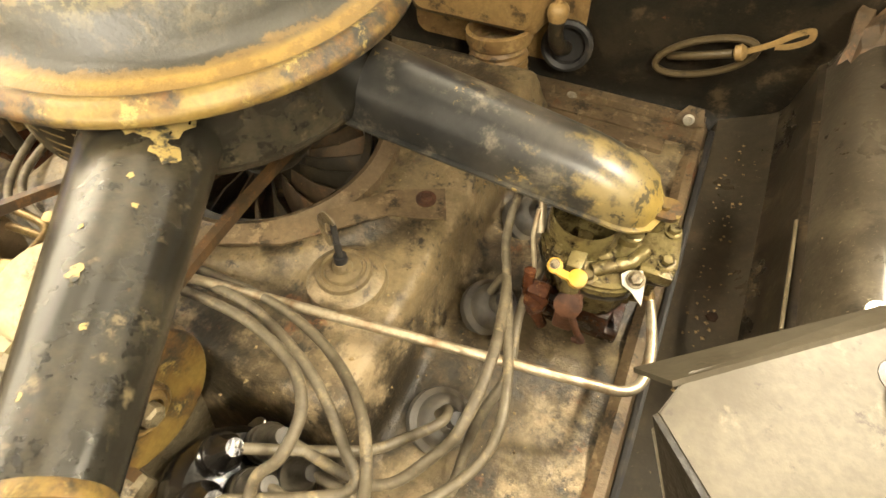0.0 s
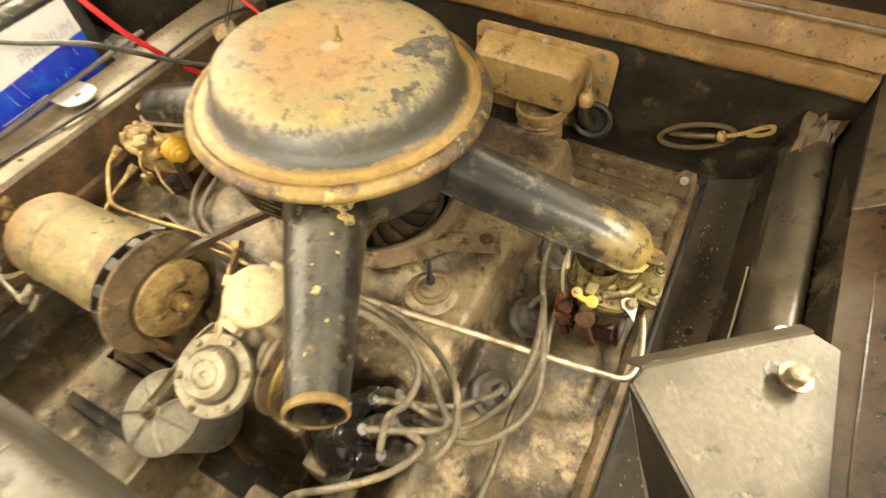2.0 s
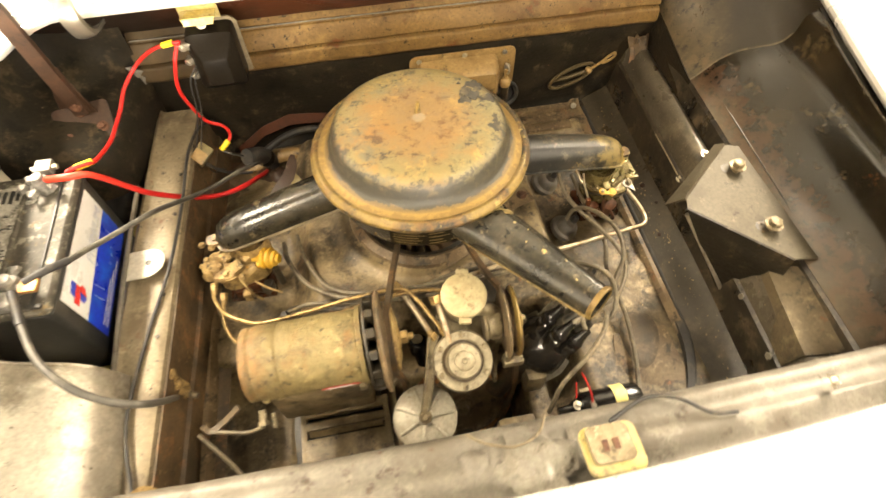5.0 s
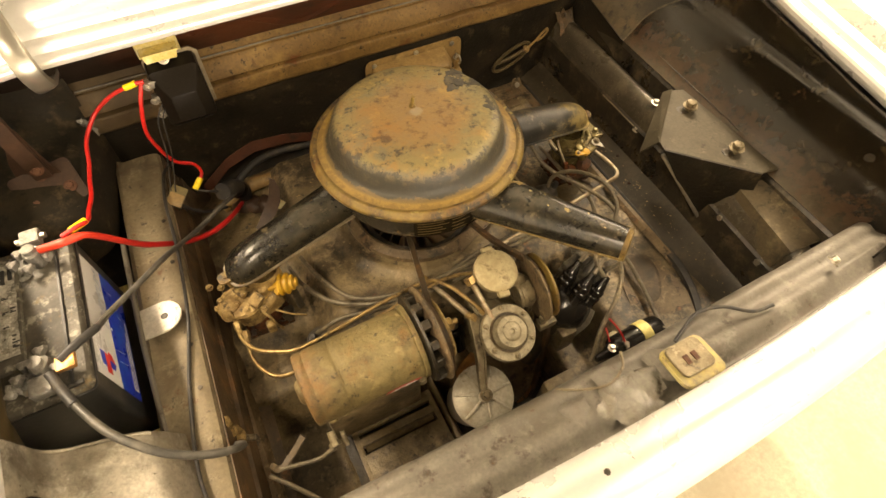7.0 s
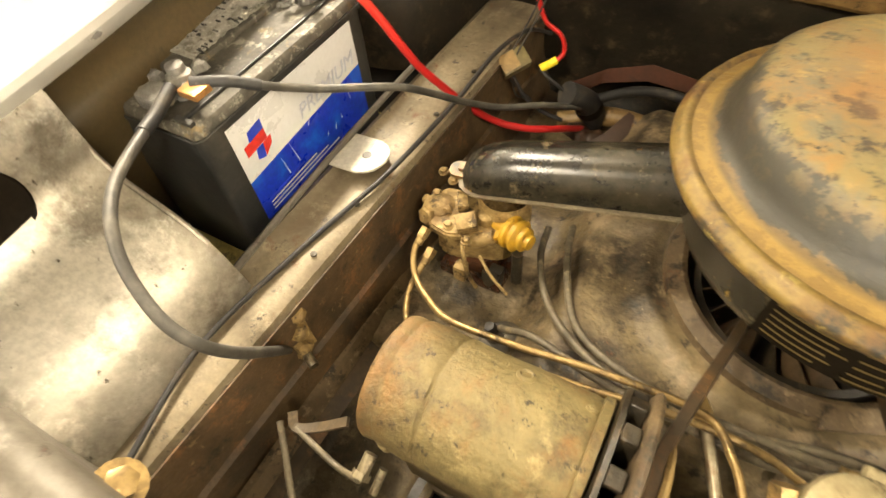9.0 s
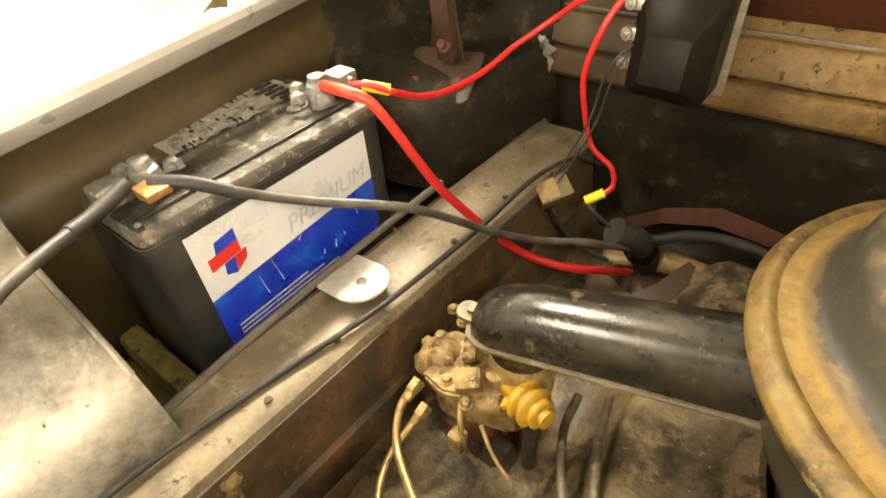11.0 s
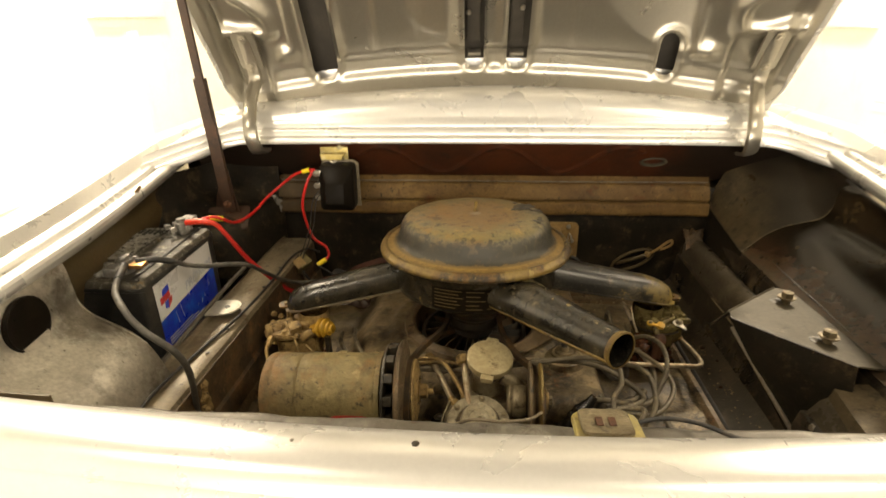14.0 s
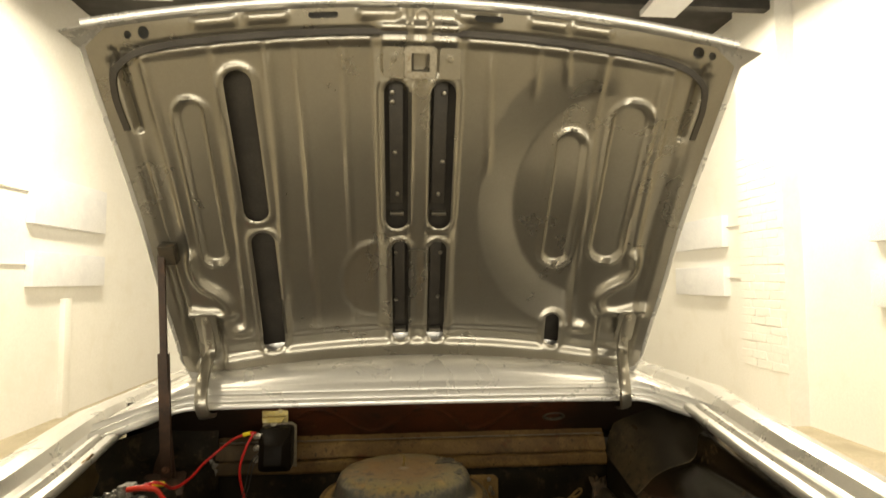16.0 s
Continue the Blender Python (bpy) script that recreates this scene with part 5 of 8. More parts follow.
for hu, xs in ((-0.526, (-0.494, -0.485, -0.479, -0.476, -0.472, -0.470)), (0.565, (0.583, 0.566, 0.557, 0.556, 0.560, 0.565))):
    way = [Vector((x, y, z)) for x, (y, z) in zip(xs, ((0.262, 0.995), (0.216, 0.968), (0.188, 0.937), (0.181, 0.905), (0.195, 0.876), (0.24, 0.864)))]
    hg = part("hinge_strap", sweep_bm([on_lid(hu, 0.185, -0.004), on_lid(hu, 0.13, -0.006), on_lid(hu, 0.085, -0.012)] + way, STRAP, up=(0, 1, 0.2)), LID_GREY, lid, "curved channel-section steel hinge strap")
    part("hinge_plate", plate_bm(rounded(0.05, 0.09, 0.008), 0.005, lid_frame(hu, 0.145, -0.002), 0.001), LID_GREY, hg)
    for bv in (0.178, 0.112):
        part("bolt", bolt_bm(on_lid(hu, bv, -0.008), -OUT, 0.006), STEEL, hg)
rod = thing("prop_rod", (-0.55, 0.19, 0.73), "brown painted steel prop holding up the lid", "prop rod")
top_at = on_lid(-0.587, 0.372, -0.02)
low_at = Vector((-0.552, 0.19, 0.742))
mid_at = low_at.lerp(top_at, 0.56)
part("lower_bar", band_bm([low_at, low_at.lerp(mid_at, 0.5), mid_at], 0.024, 0.010, 3, up=(0, 1, 0.2)), ROD_BROWN, rod)
part("upper_bar", band_bm([low_at.lerp(top_at, 0.4) + Vector((0.003, -0.006, 0)), mid_at + Vector((0.003, -0.006, 0)), top_at], 0.015, 0.007, 3, up=(0, 1, 0.2)), ROD_BROWN, rod)
part("end_block", box_bm(-0.018, 0.018, -0.024, 0.024, -0.012, 0.016, 0.003, lid_frame(-0.573, 0.372, -0.012)), BLACK_DIRT, rod)
part("pivot", bolt_bm(low_at + Vector((0, -0.006, 0.02)), (0, -1, 0.3), 0.006), RUST, rod)
foot_m = axis((-0.553, 0.175, 0.731), (0.1, -0.45, 0.88))
ft = part("foot_plate", plate_bm(rounded(0.09, 0.072, 0.008), 0.003, foot_m, 0.0008), ROD_BROWN, rod)
part("foot_web", sheet_bm([[(-0.592, 0.205, 0.735), (-0.585, 0.203, 0.77), (-0.568, 0.198, 0.81), (-0.562, 0.196, 0.835)], [(-0.53, 0.192, 0.735), (-0.536, 0.19, 0.77), (-0.54, 0.188, 0.81), (-0.542, 0.188, 0.835)]], 0.003), ROD_BROWN, ft)
for dx, dy in ((-0.025, -0.018), (0.027, -0.012), (0.0, 0.022)):
    part("bolt", bolt_bm(foot_m @ Vector((dx, dy, 0)), foot_m.to_3x3() @ Vector((0, 0, 1)), 0.006), RUST, ft)

# litter lying about
rng = random.Random(8)
scrap = thing("plastic_scrap", (0.05, -0.505, 0.738), "crumpled milky plastic film lying in the gutter", "plastic film")


def film_z(u, v):
    h = 0.004 * abs(noise.noise(Vector((u * 45, v * 45, 2.2)))) + 0.001 * abs(noise.noise(Vector((u * 110, v * 110, 7.0))))
    return (0.0 + u + 0.006 * noise.noise(Vector((v * 60, 1, u * 30))), -0.532 + v + 0.006 * noise.noise(Vector((u * 50, 4, v * 30))), 0.743 + h + 0.15 * max(0.02 - v, 0))


part("sheet", grid_bm(film_z, 0.0, 0.095, 34, 0.0, 0.055, 20, lambda u, v: abs(u - 0.047) / 0.05 + abs(v - 0.028) / 0.05 + 0.25 * noise.noise(Vector((u * 60, v * 60, 0))) < 1.05), SCRAP, scrap, sharp=12)
leaf = thing("dry_leaf", (-0.598, -0.046, 0.855), "small curled dry leaf on the silver rim", "leaf")
part("blade", sheet_bm([[(-0.606, -0.058, 0.857), (-0.600, -0.060, 0.860), (-0.594, -0.056, 0.866)], [(-0.610, -0.046, 0.858), (-0.602, -0.047, 0.863), (-0.593, -0.045, 0.872)], [(-0.605, -0.034, 0.856), (-0.600, -0.035, 0.862), (-0.595, -0.036, 0.867)]], 0.0006), LEAF, leaf)

# ---- engine ----
eng = thing("engine", (0, 0, 0.4), "greasy dust-covered flat engine under its cooling shroud", "engine")
FAN = Vector((0.0, 0.015, 0.57))


def shroud_z(x, y):
    """Top of the cooling sheet metal: a plateau round the fan, lower decks over the cylinders."""
    side = step(0.238, 0.208, abs(x - 0.004)) if x > 0 else step(0.27, 0.2, abs(x))
    rear = step(-0.235, -0.185, y + 0.03 * math.cos(6 * x))
    back = step(0.27, 0.235, y)
    z = 0.502 + 0.062 * side * (0.35 + 0.65 * rear) * back
    low = step(-0.2, -0.25, y) * step(0.24, 0.17, x) * step(-0.46, -0.4, x)
    z -= 0.1 * step(0.1, 0.125, -abs(x - 0.012) + 0.22) * step(-0.262, -0.275, y)
    z -= low * (0.10 if x > -0.1 else 0.10 + 0.03 * step(-0.1, -0.14, x) * step(-0.3, -0.26, x))
    r = math.hypot(x - FAN.x, y - FAN.y)
    z += 0.010 * math.exp(-(((r - 0.155) / 0.014) ** 2)) * step(-0.2, -0.16, y)
    z += 0.012 * step(0.15, 0.125, r)
    # cast fins crossing the cylinder decks
    if abs(x) > 0.2:
        z += 0.004 * math.sin(y * 62 + 1.2 * math.sin(9 * x)) * step(0.2, 0.25, abs(x)) * step(-0.2, -0.15, y)
    z += 0.003 * noise.noise(Vector((x * 14, y * 14, 1.3))) + 0.0012 * noise.noise(Vector((x * 55, y * 55, 4.1)))
    return z


us, vs = np.linspace(-0.425, 0.425, 171).tolist(), np.linspace(-0.46, 0.292, 151).tolist()
sh = bmesh.new()
keepv = []
for y in vs:
    row = []
    for x in us:
        d = Vector((x - FAN.x, y - FAN.y))
        r = d.length
        cut = r - 0.118
        if abs(cut) < 0.0036:
            d *= 0.118 / r
            row.append((sh.verts.new((FAN.x + d.x, FAN.y + d.y, shroud_z(FAN.x + d.x, FAN.y + d.y))), 0.0))
        else:
            row.append((sh.verts.new((x, y, shroud_z(x, y))), cut))
    keepv.append(row)
for j in range(len(vs) - 1):
    for i in range(len(us) - 1):
        q = (keepv[j][i], keepv[j][i + 1], keepv[j + 1][i + 1], keepv[j + 1][i])
        if min(c for _, c in q) >= 0 and max(c for _, c in q) > 0:
            sh.faces.new([v for v, _ in q])
bmesh.ops.delete(sh, geom=[v for v in sh.verts if not v.link_faces], context="VERTS")
part("cooling_shroud", sh, SHROUD, eng, "brown greasy cooling shroud", sharp=60)
part("engine_block", joined(box_bm(-0.40, 0.40, -0.255, 0.26, 0.30, 0.40, 0.01), box_bm(-0.40, -0.13, -0.42, -0.25, 0.3005, 0.399, 0.01), box_bm(0.15, 0.40, -0.42, -0.25, 0.3005, 0.399, 0.01), box_bm(-0.12, 0.12, -0.40, 0.2, 0.2705, 0.33, 0.01)), BLACK_DIRT, eng)

# fan ring, fan and hub
ring = part("fan_ring", lathe_bm([(0.140, 0.0), (0.138, 0.008), (0.124, 0.013), (0.118, 0.010), (0.116, -0.002), (0.115, -0.05)], 56, Matrix.Translation(FAN + Vector((0, 0, 0.002)))), SHROUD_SIDE, eng)
fan = part("fan", lathe_bm([(0.036, -0.05), (0.038, -0.012), (0.03, -0.006), (0.022, 0.0), (0.0, 0.0)], 32, Matrix.Translation(FAN)), BLACK_DIRT, eng)
part("fan_rim", lathe_bm([(0.105, -0.03), (0.105, -0.012), (0.098, -0.010), (0.098, -0.03)], 48, Matrix.Translation(FAN)), BLACK_DIRT, fan)
part("fan_well", lathe_bm([(0.116, -0.05), (0.06, -0.085), (0, -0.09)], 40, Matrix.Translation(FAN)), BLACK_DIRT, eng)
for k in range(22):
    a = 2 * math.pi * k / 22
    rows = []
    for t in (0.0, 0.5, 1.0):
        r = 0.037 + 0.064 * t
        b = a + 0.25 * t
        rows.append([FAN + Vector((r * math.cos(b + w), r * math.sin(b + w), z)) for w, z in ((-0.07, -0.045), (0.0, -0.028), (0.09, -0.014))])
    part("fan_blade", sheet_bm(rows, 0.0015), RAIL_BROWN if k % 3 else BLACK_DIRT, fan)
part("fan_pulley", lathe_bm([(0.03, 0.0), (0.052, 0.004), (0.052, 0.010), (0.044, 0.018), (0.044, 0.022), (0.052, 0.030), (0.052, 0.036), (0.03, 0.038), (0.03, 0.09), (0, 0.092)], 36, Matrix.Translation(FAN + Vector((0, 0, 0.004)))), BLACK_DIRT, fan)

# edge seals round the engine
part("edge_gap_strip", sheet_bm([[(x, y, z) for x, z in ((0.40, 0.506), (0.408, 0.513), (0.416, 0.513), (0.421, 0.504), (0.421, 0.49))] for y in np.linspace(-0.30, 0.285, 12).tolist()], 0.003), SHROUD_SIDE, eng, "cracked seal along the side")
part("edge_gap_strip", sheet_bm([[(x, y, z) for x, z in ((-0.395, 0.50), (-0.404, 0.516), (-0.412, 0.516), (-0.418, 0.50))] for y in np.linspace(-0.42, 0.27, 12).tolist()], 0.003), SHROUD_SIDE, eng)
part("edge_gap_strip", sweep_bm([(0.411, -0.28, 0.509), (0.408, -0.32, 0.508), (0.395, -0.37, 0.503), (0.37, -0.42, 0.497), (0.34, -0.455, 0.49)], [(-0.008, -0.01), (0.008, -0.01), (0.006, 0.006), (-0.006, 0.006)]), RUBBER, eng)
part("seal_lip", tube_bm([(0.425, 0.28, 0.506), (0.4245, 0.1, 0.507), (0.424, -0.1, 0.506), (0.423, -0.28, 0.503), (0.414, -0.34, 0.502), (0.395, -0.39, 0.5)], 0.0042, 8), RUBBER, eng)
part("rear_plate", sheet_bm([[(0.29, -0.28, 0.507), (0.34, -0.28, 0.508), (0.385, -0.28, 0.508)], [(0.27, -0.36, 0.50), (0.34, -0.36, 0.505), (0.39, -0.36, 0.506)], [(0.27, -0.44, 0.49), (0.32, -0.44, 0.495), (0.36, -0.44, 0.495)]], 0.003), SHROUD_SIDE, eng)
part("rear_hollow", lathe_bm([(0.05, 0.0015), (0.046, 0.003), (0.036, 0.0035), (0, 0.003)], 28, axis((0.334, -0.294, 0.506), (0, -0.05, 1)) @ Matrix.Rotation(radians(-12), 4, "Z") @ Matrix.Diagonal((0.68, 1.05, 1, 1)), wobble=0.06), HOLLOW, eng, "oil-stained hollow")
front = part("front_seal", box_bm(0.2, 0.414, 0.277, 0.291, 0.49, 0.519, 0.002), SHROUD_SIDE, eng, "metal strip along the firewall")
part("front_seal", box_bm(0.19, 0.404, 0.249, 0.2755, 0.495, 0.5105, 0.002), SHROUD_SIDE, eng)
part("front_seal", box_bm(0.19, 0.378, 0.222, 0.2445, 0.498, 0.512, 0.002), SHROUD_SIDE, eng)
part("seal_tab", plate_bm([(0.0, 0), (0.035, 0), (0.03, 0.018), (0.012, 0.018)], 0.002, Matrix.Translation((0.378, 0.2765, 0.517)) @ Matrix.Rotation(radians(70), 4, "X")), SHROUD_SIDE, front)
part("screw", bolt_bm((0.395, 0.272, 0.523), (0, -0.9, 0.5), 0.004, 0.003), STEEL, front)
part("screw", bolt_bm((0.255, 0.277, 0.511), (0, -0.9, 0.3), 0.004, 0.003), STEEL, front)
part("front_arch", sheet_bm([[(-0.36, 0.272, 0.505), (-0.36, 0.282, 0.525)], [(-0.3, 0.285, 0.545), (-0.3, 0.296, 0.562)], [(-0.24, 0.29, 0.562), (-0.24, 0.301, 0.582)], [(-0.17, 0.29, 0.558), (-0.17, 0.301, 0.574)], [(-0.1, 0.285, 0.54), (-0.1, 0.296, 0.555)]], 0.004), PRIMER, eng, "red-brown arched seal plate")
part("front_tube", tube_bm([(-0.34, 0.22, 0.51), (-0.27, 0.235, 0.53), (-0.19, 0.23, 0.53), (-0.11, 0.21, 0.53), (-0.06, 0.18, 0.54)], 0.014, 12), TAN_BOX, eng)
part("curled_strip", sheet_bm([[(-0.236, 0.165, 0.603), (-0.228, 0.164, 0.6)], [(-0.244, 0.146, 0.6), (-0.226, 0.142, 0.593)], [(-0.252, 0.128, 0.594), (-0.234, 0.118, 0.584)], [(-0.27, 0.112, 0.582), (-0.252, 0.1, 0.574)], [(-0.285, 0.1, 0.571), (-0.274, 0.091, 0.566)], [(-0.293, 0.094, 0.566), (-0.288, 0.088, 0.563)]], 0.0012), ROD_BROWN, eng, "curled brown strip of old lining")
part("tab", sheet_bm([[(-0.262, 0.15, 0.55), (-0.246, 0.16, 0.556)], [(-0.252, 0.134, 0.558), (-0.232, 0.145, 0.564)], [(-0.238, 0.125, 0.557), (-0.224, 0.132, 0.562)]], 0.001), ZINC, eng)
part("rag", joined(*[lathe_bm([(0.02, 0), (0.016, 0.008), (0.006, 0.014), (0, 0.015)], 9, axis((-0.305 + 0.022 * i, 0.205 - 0.008 * i, 0.512), (0.2 - 0.3 * i, -0.2, 1), 50 * i), wobble=0.25) for i in range(3)]), ROD_BROWN, eng)

# hump over the right cylinder bank with grommets
def boot(at, r=0.022):
    b = thing("plug_boot", at, "black rubber plug boot sealing a hole in the shroud", "boot", "spark plug boots")
    m = axis(at, (0.42 if at[0] > 0 else -0.3, -0.1, 1))
    part("collar", lathe_bm([(r * 1.35, -0.006), (r * 1.3, 0.002), (r * 1.05, 0.006), (r * 0.95, 0.014), (r * 0.7, 0.02), (r * 0.5, 0.021), (r * 0.35, 0.03), (0, 0.031)], 28, m), BOOT, b)
    part("nipple", lathe_bm([(r * 0.36, 0.02), (r * 0.33, 0.034), (r * 0.25, 0.042), (0, 0.043)], 14, m), RUBBER, b)
    return b


for p in ((0.276, -0.044, 0.506), (0.278, -0.16, 0.504), (-0.262, -0.145, 0.50), (0.272, 0.075, 0.503)):
    boot(p)
dip = thing("oil_dipstick", (0.163, -0.105, 0.565), "oil dipstick with a looped handle in a ridged grommet", "dipstick")
part("boss", lathe_bm([(0.036, -0.03), (0.034, -0.008), (0.026, -0.002), (0.0, -0.001)], 28, axis((0.163, -0.101, 0.583), (-0.05, 0.05, 1))), SHROUD, eng)
dm = axis((0.163, -0.101, 0.583), (-0.05, 0.05, 1))
part("grommet", lathe_bm([(0.024, -0.002), (0.023, 0.002), (0.020, 0.003), (0.019, 0.001), (0.0165, 0.001), (0.0155, 0.004), (0.012, 0.005), (0.0085, 0.005), (0.008, 0.010), (0.006, 0.013), (0, 0.013)], 32, dm), SHROUD, dip)
part("stick", joined(rod_bm((0.163, -0.101, 0.586), (0.162, -0.099, 0.602), 0.0065, 14, 0.0055), rod_bm((0.162, -0.099, 0.602), (0.161, -0.097, 0.617), 0.003, 12), rod_bm((0.161, -0.097, 0.615), (0.159, -0.093, 0.633), 0.0026, 10)), RUBBER, dip)
part("loop", band_bm([(0.159, -0.093, 0.632), (0.152, -0.09, 0.636), (0.145, -0.089, 0.629), (0.144, -0.09, 0.619), (0.15, -0.094, 0.612), (0.157, -0.097, 0.617)], 0.009, 0.0015, up=(0, 1, 0)), SHROUD, dip)
part("shroud_strap", sheet_bm([[(0.02, -0.135, 0.586), (0.022, -0.115, 0.588)], [(0.10, -0.10, 0.585), (0.10, -0.075, 0.588)], [(0.165, -0.03, 0.578), (0.155, -0.005, 0.581)], [(0.215, -0.01, 0.573), (0.20, 0.02, 0.577)]], 0.003), SHROUD_SIDE, eng)
part("bolt", bolt_bm((0.19, 0.0, 0.578), (0, 0, 1), 0.006), RUST, eng)

# ---- air cleaner ----
TILT = Matrix.Translation((0, 0, 0.757)) @ Matrix.Rotation(radians(-3.2), 4, "X") @ Matrix.Diagonal((0.985, 0.985, 1, 1)) @ Matrix.Translation((0, 0, -0.757))
ac = thing("air_cleaner", (0, 0, 0.60), "round black air cleaner with a rusty tan lid", "air cleaner")
lidp = part("cleaner_lid", lathe_bm([(0.0, 0.8105), (0.02, 0.811), (0.06, 0.812), (0.10, 0.8105), (0.118, 0.8085), (0.128, 0.805), (0.1345, 0.7995), (0.138, 0.792), (0.141, 0.778), (0.1435, 0.769), (0.147, 0.765), (0.156, 0.7615), (0.165, 0.7595)], 96, TILT), CLEANER, ac, "lid worn to tan and rust", sharp=80)
part("lid_rim", lathe_bm([(0.164, 0.7595), (0.168, 0.7615), (0.172, 0.761), (0.1735, 0.757), (0.1765, 0.755), (0.178, 0.751), (0.177, 0.746), (0.173, 0.744), (0.166, 0.745)], 96, TILT), RIM, lidp, "worn yellow rolled rim", sharp=80)
part("wing_stud", joined(rod_bm((0, 0.014, 0.808), (0.001, 0.013, 0.829), 0.003, 10), lathe_bm([(0.0055, 0), (0.005, 0.003), (0.003, 0.004)], 12, Matrix.Translation((0, 0.014, 0.81)))), RIM, lidp)
rng = random.Random(8)
for k in range(26):
    # flakes of the old black paint left on the crown
    px, py = 0.094 + 0.024 * rng.uniform(-1, 1), 0.05 + 0.03 * rng.uniform(-1, 1)
    if k > 17:
        g = radians(rng.uniform(-25, 30))
        px, py = 0.118 * math.cos(g), 0.118 * math.sin(g)
    d = math.hypot(px, py)
    if d < 0.122:
        top_z = 0.8121 - 0.0035 * step(0.095, 0.121, d)
        r = 0.003 + 0.008 * rng.random() ** 2
        part("paint_flake", lathe_bm([(r, -0.0006), (r * 0.9, 0.0003), (0, 0.0005)], 11, TILT @ axis((px, py, top_z), (px * 0.6 * step(0.1, 0.12, d), py * 0.6 * step(0.1, 0.12, d), 1), 60 * k), wobble=0.4), FLAKE, lidp)
body = part("cleaner_body", lathe_bm([(0.168, 0.7455), (0.156, 0.742), (0.152, 0.735), (0.152, 0.69), (0.148, 0.678), (0.138, 0.672), (0.07, 0.668), (0.058, 0.662), (0.056, 0.64), (0.05, 0.635), (0, 0.635)], 96, TILT), ARM_BLACK, ac, "black painted body", sharp=60)
# maker's decal: a dark band with gold bars
rows = []
for a in np.linspace(-118, -72, 16).tolist():
    rows.append([TILT @ Vector((0.1528 * math.cos(radians(a)), 0.1528 * math.sin(radians(a)), z)) for z in (0.684, 0.724)])
decal = part("decal", sheet_bm(rows, 0.0004), PLASTIC, body, "decal with gold print")
for k, (a0, a1, z) in enumerate(((-116, -98, 0.72), (-116, -100, 0.714), (-116, -97, 0.708), (-116, -101, 0.702), (-116, -99, 0.696), (-116, -102, 0.69), (-95, -84, 0.72), (-95, -86, 0.712), (-95, -83, 0.704), (-95, -87, 0.696), (-95, -85, 0.689), (-82, -74, 0.718), (-82, -75, 0.69))):
    part("print_bar", sheet_bm([[TILT @ Vector((0.1535 * math.cos(radians(a)), 0.1535 * math.sin(radians(a)), zz)) for zz in (z - 0.0008, z + 0.0008)] for a in np.linspace(a0, a1, 6).tolist()], 0.0003), GOLD_INK, decal)


def arm(name, tip, start, material, label, wide=0.068, high=0.04):
    """An arched air horn with a flat flange, closed in a round end."""
    a, b = Vector(start), Vector(tip)
    way = (b - a)
    long = Vector((way.x, way.y, 0)).length
    e = Vector((way.x, way.y, 0)).normalized()
    s = Vector((-e.y, e.x, 0))
    rings, n = [], 18
    for k in range(25):
        t = k / 24
        d = long * t
        rest = long - d
        w = wide / 2
        shrink = 1.0
        if rest < w:
            shrink = max(math.sqrt(max(1 - ((w - rest) / w) ** 2, 0)), 0.02)
        taper = 0.92 + 0.16 * (1 - t)
        c = a + e * d + Vector((0, 0, (b.z - a.z) * t))
        hh = high * (shrink**0.7) * taper * (1 - 0.25 * step(0.75, 1.0, t))
        ring = []
        for i in range(n + 1):
            g = math.pi * i / n
            ring.append(c + s * (w * shrink * taper * math.cos(g)) + Vector((0, 0, hh * math.sin(g) ** 0.8)))
        rings.append(ring)
    bm = rings_bm(rings, False)
    ob = part(name, bm, material, ac, label, sharp=70)
    edge = []
    for k in range(30):
        t = k / 29
        d = (long + 0.004) * t
        rest = (long + 0.004) - d
        w = wide / 2 + 0.0035
        shrink = 1.0 if rest >= w else math.sqrt(max(1 - ((w - rest) / w) ** 2, 0))
        taper = 0.92 + 0.16 * (1 - t)
        edge.append((a + e * d + Vector((0, 0, (b.z - a.z) * t)), w * shrink * taper))
    rows = [[p - s * q + Vector((0, 0, -0.001)), p + Vector((0, 0, -0.001)), p + s * q + Vector((0, 0, -0.001))] for p, q in edge]
    part("flange", sheet_bm(rows, 0.0022), RAIL_GREY if tip[0] < 0 else HORN, ob)
    ear = b + e * 0.0 + Vector((0, 0, 0.0))
    part("ear", joined(plate_bm(rounded(0.026, 0.022, 0.009), 0.004, Matrix.Translation(ear + Vector((0, 0, 0.004))) @ Matrix.Rotation(math.atan2(e.y, e.x), 4, "Z")), lathe_bm([(0.004, 0), (0.0035, 0.003), (0, 0.003)], 10, Matrix.Translation(ear + Vector((0, 0, 0.004))))), RIM, ob)
    return ob


arm("left_horn", (-0.362, -0.037, 0.631), (-0.125, 0.0, 0.676), ARM_BLACK, "black enamelled horn")
arm("right_horn", (0.386, 0.022, 0.632), (0.125, 0.012, 0.680), HORN, "horn worn from black to yellow")
sa, sb = Vector((0.039, -0.097, 0.712)), Vector((0.192, -0.318, 0.736))
sw = (sb - sa).normalized()
rings = []
side = sw.cross(Vector((0, 0, 1))).normalized()
for k in range(15):
    t = k / 14
    c = sa.lerp(sb, t)
    rw, rh = 0.049 - 0.0245 * t, 0.034 - 0.0095 * t
    rings.append([c + side * (rw * math.cos(2 * math.pi * i / 28)) + side.cross(sw) * (rh * math.sin(2 * math.pi * i / 28)) for i in range(28)])
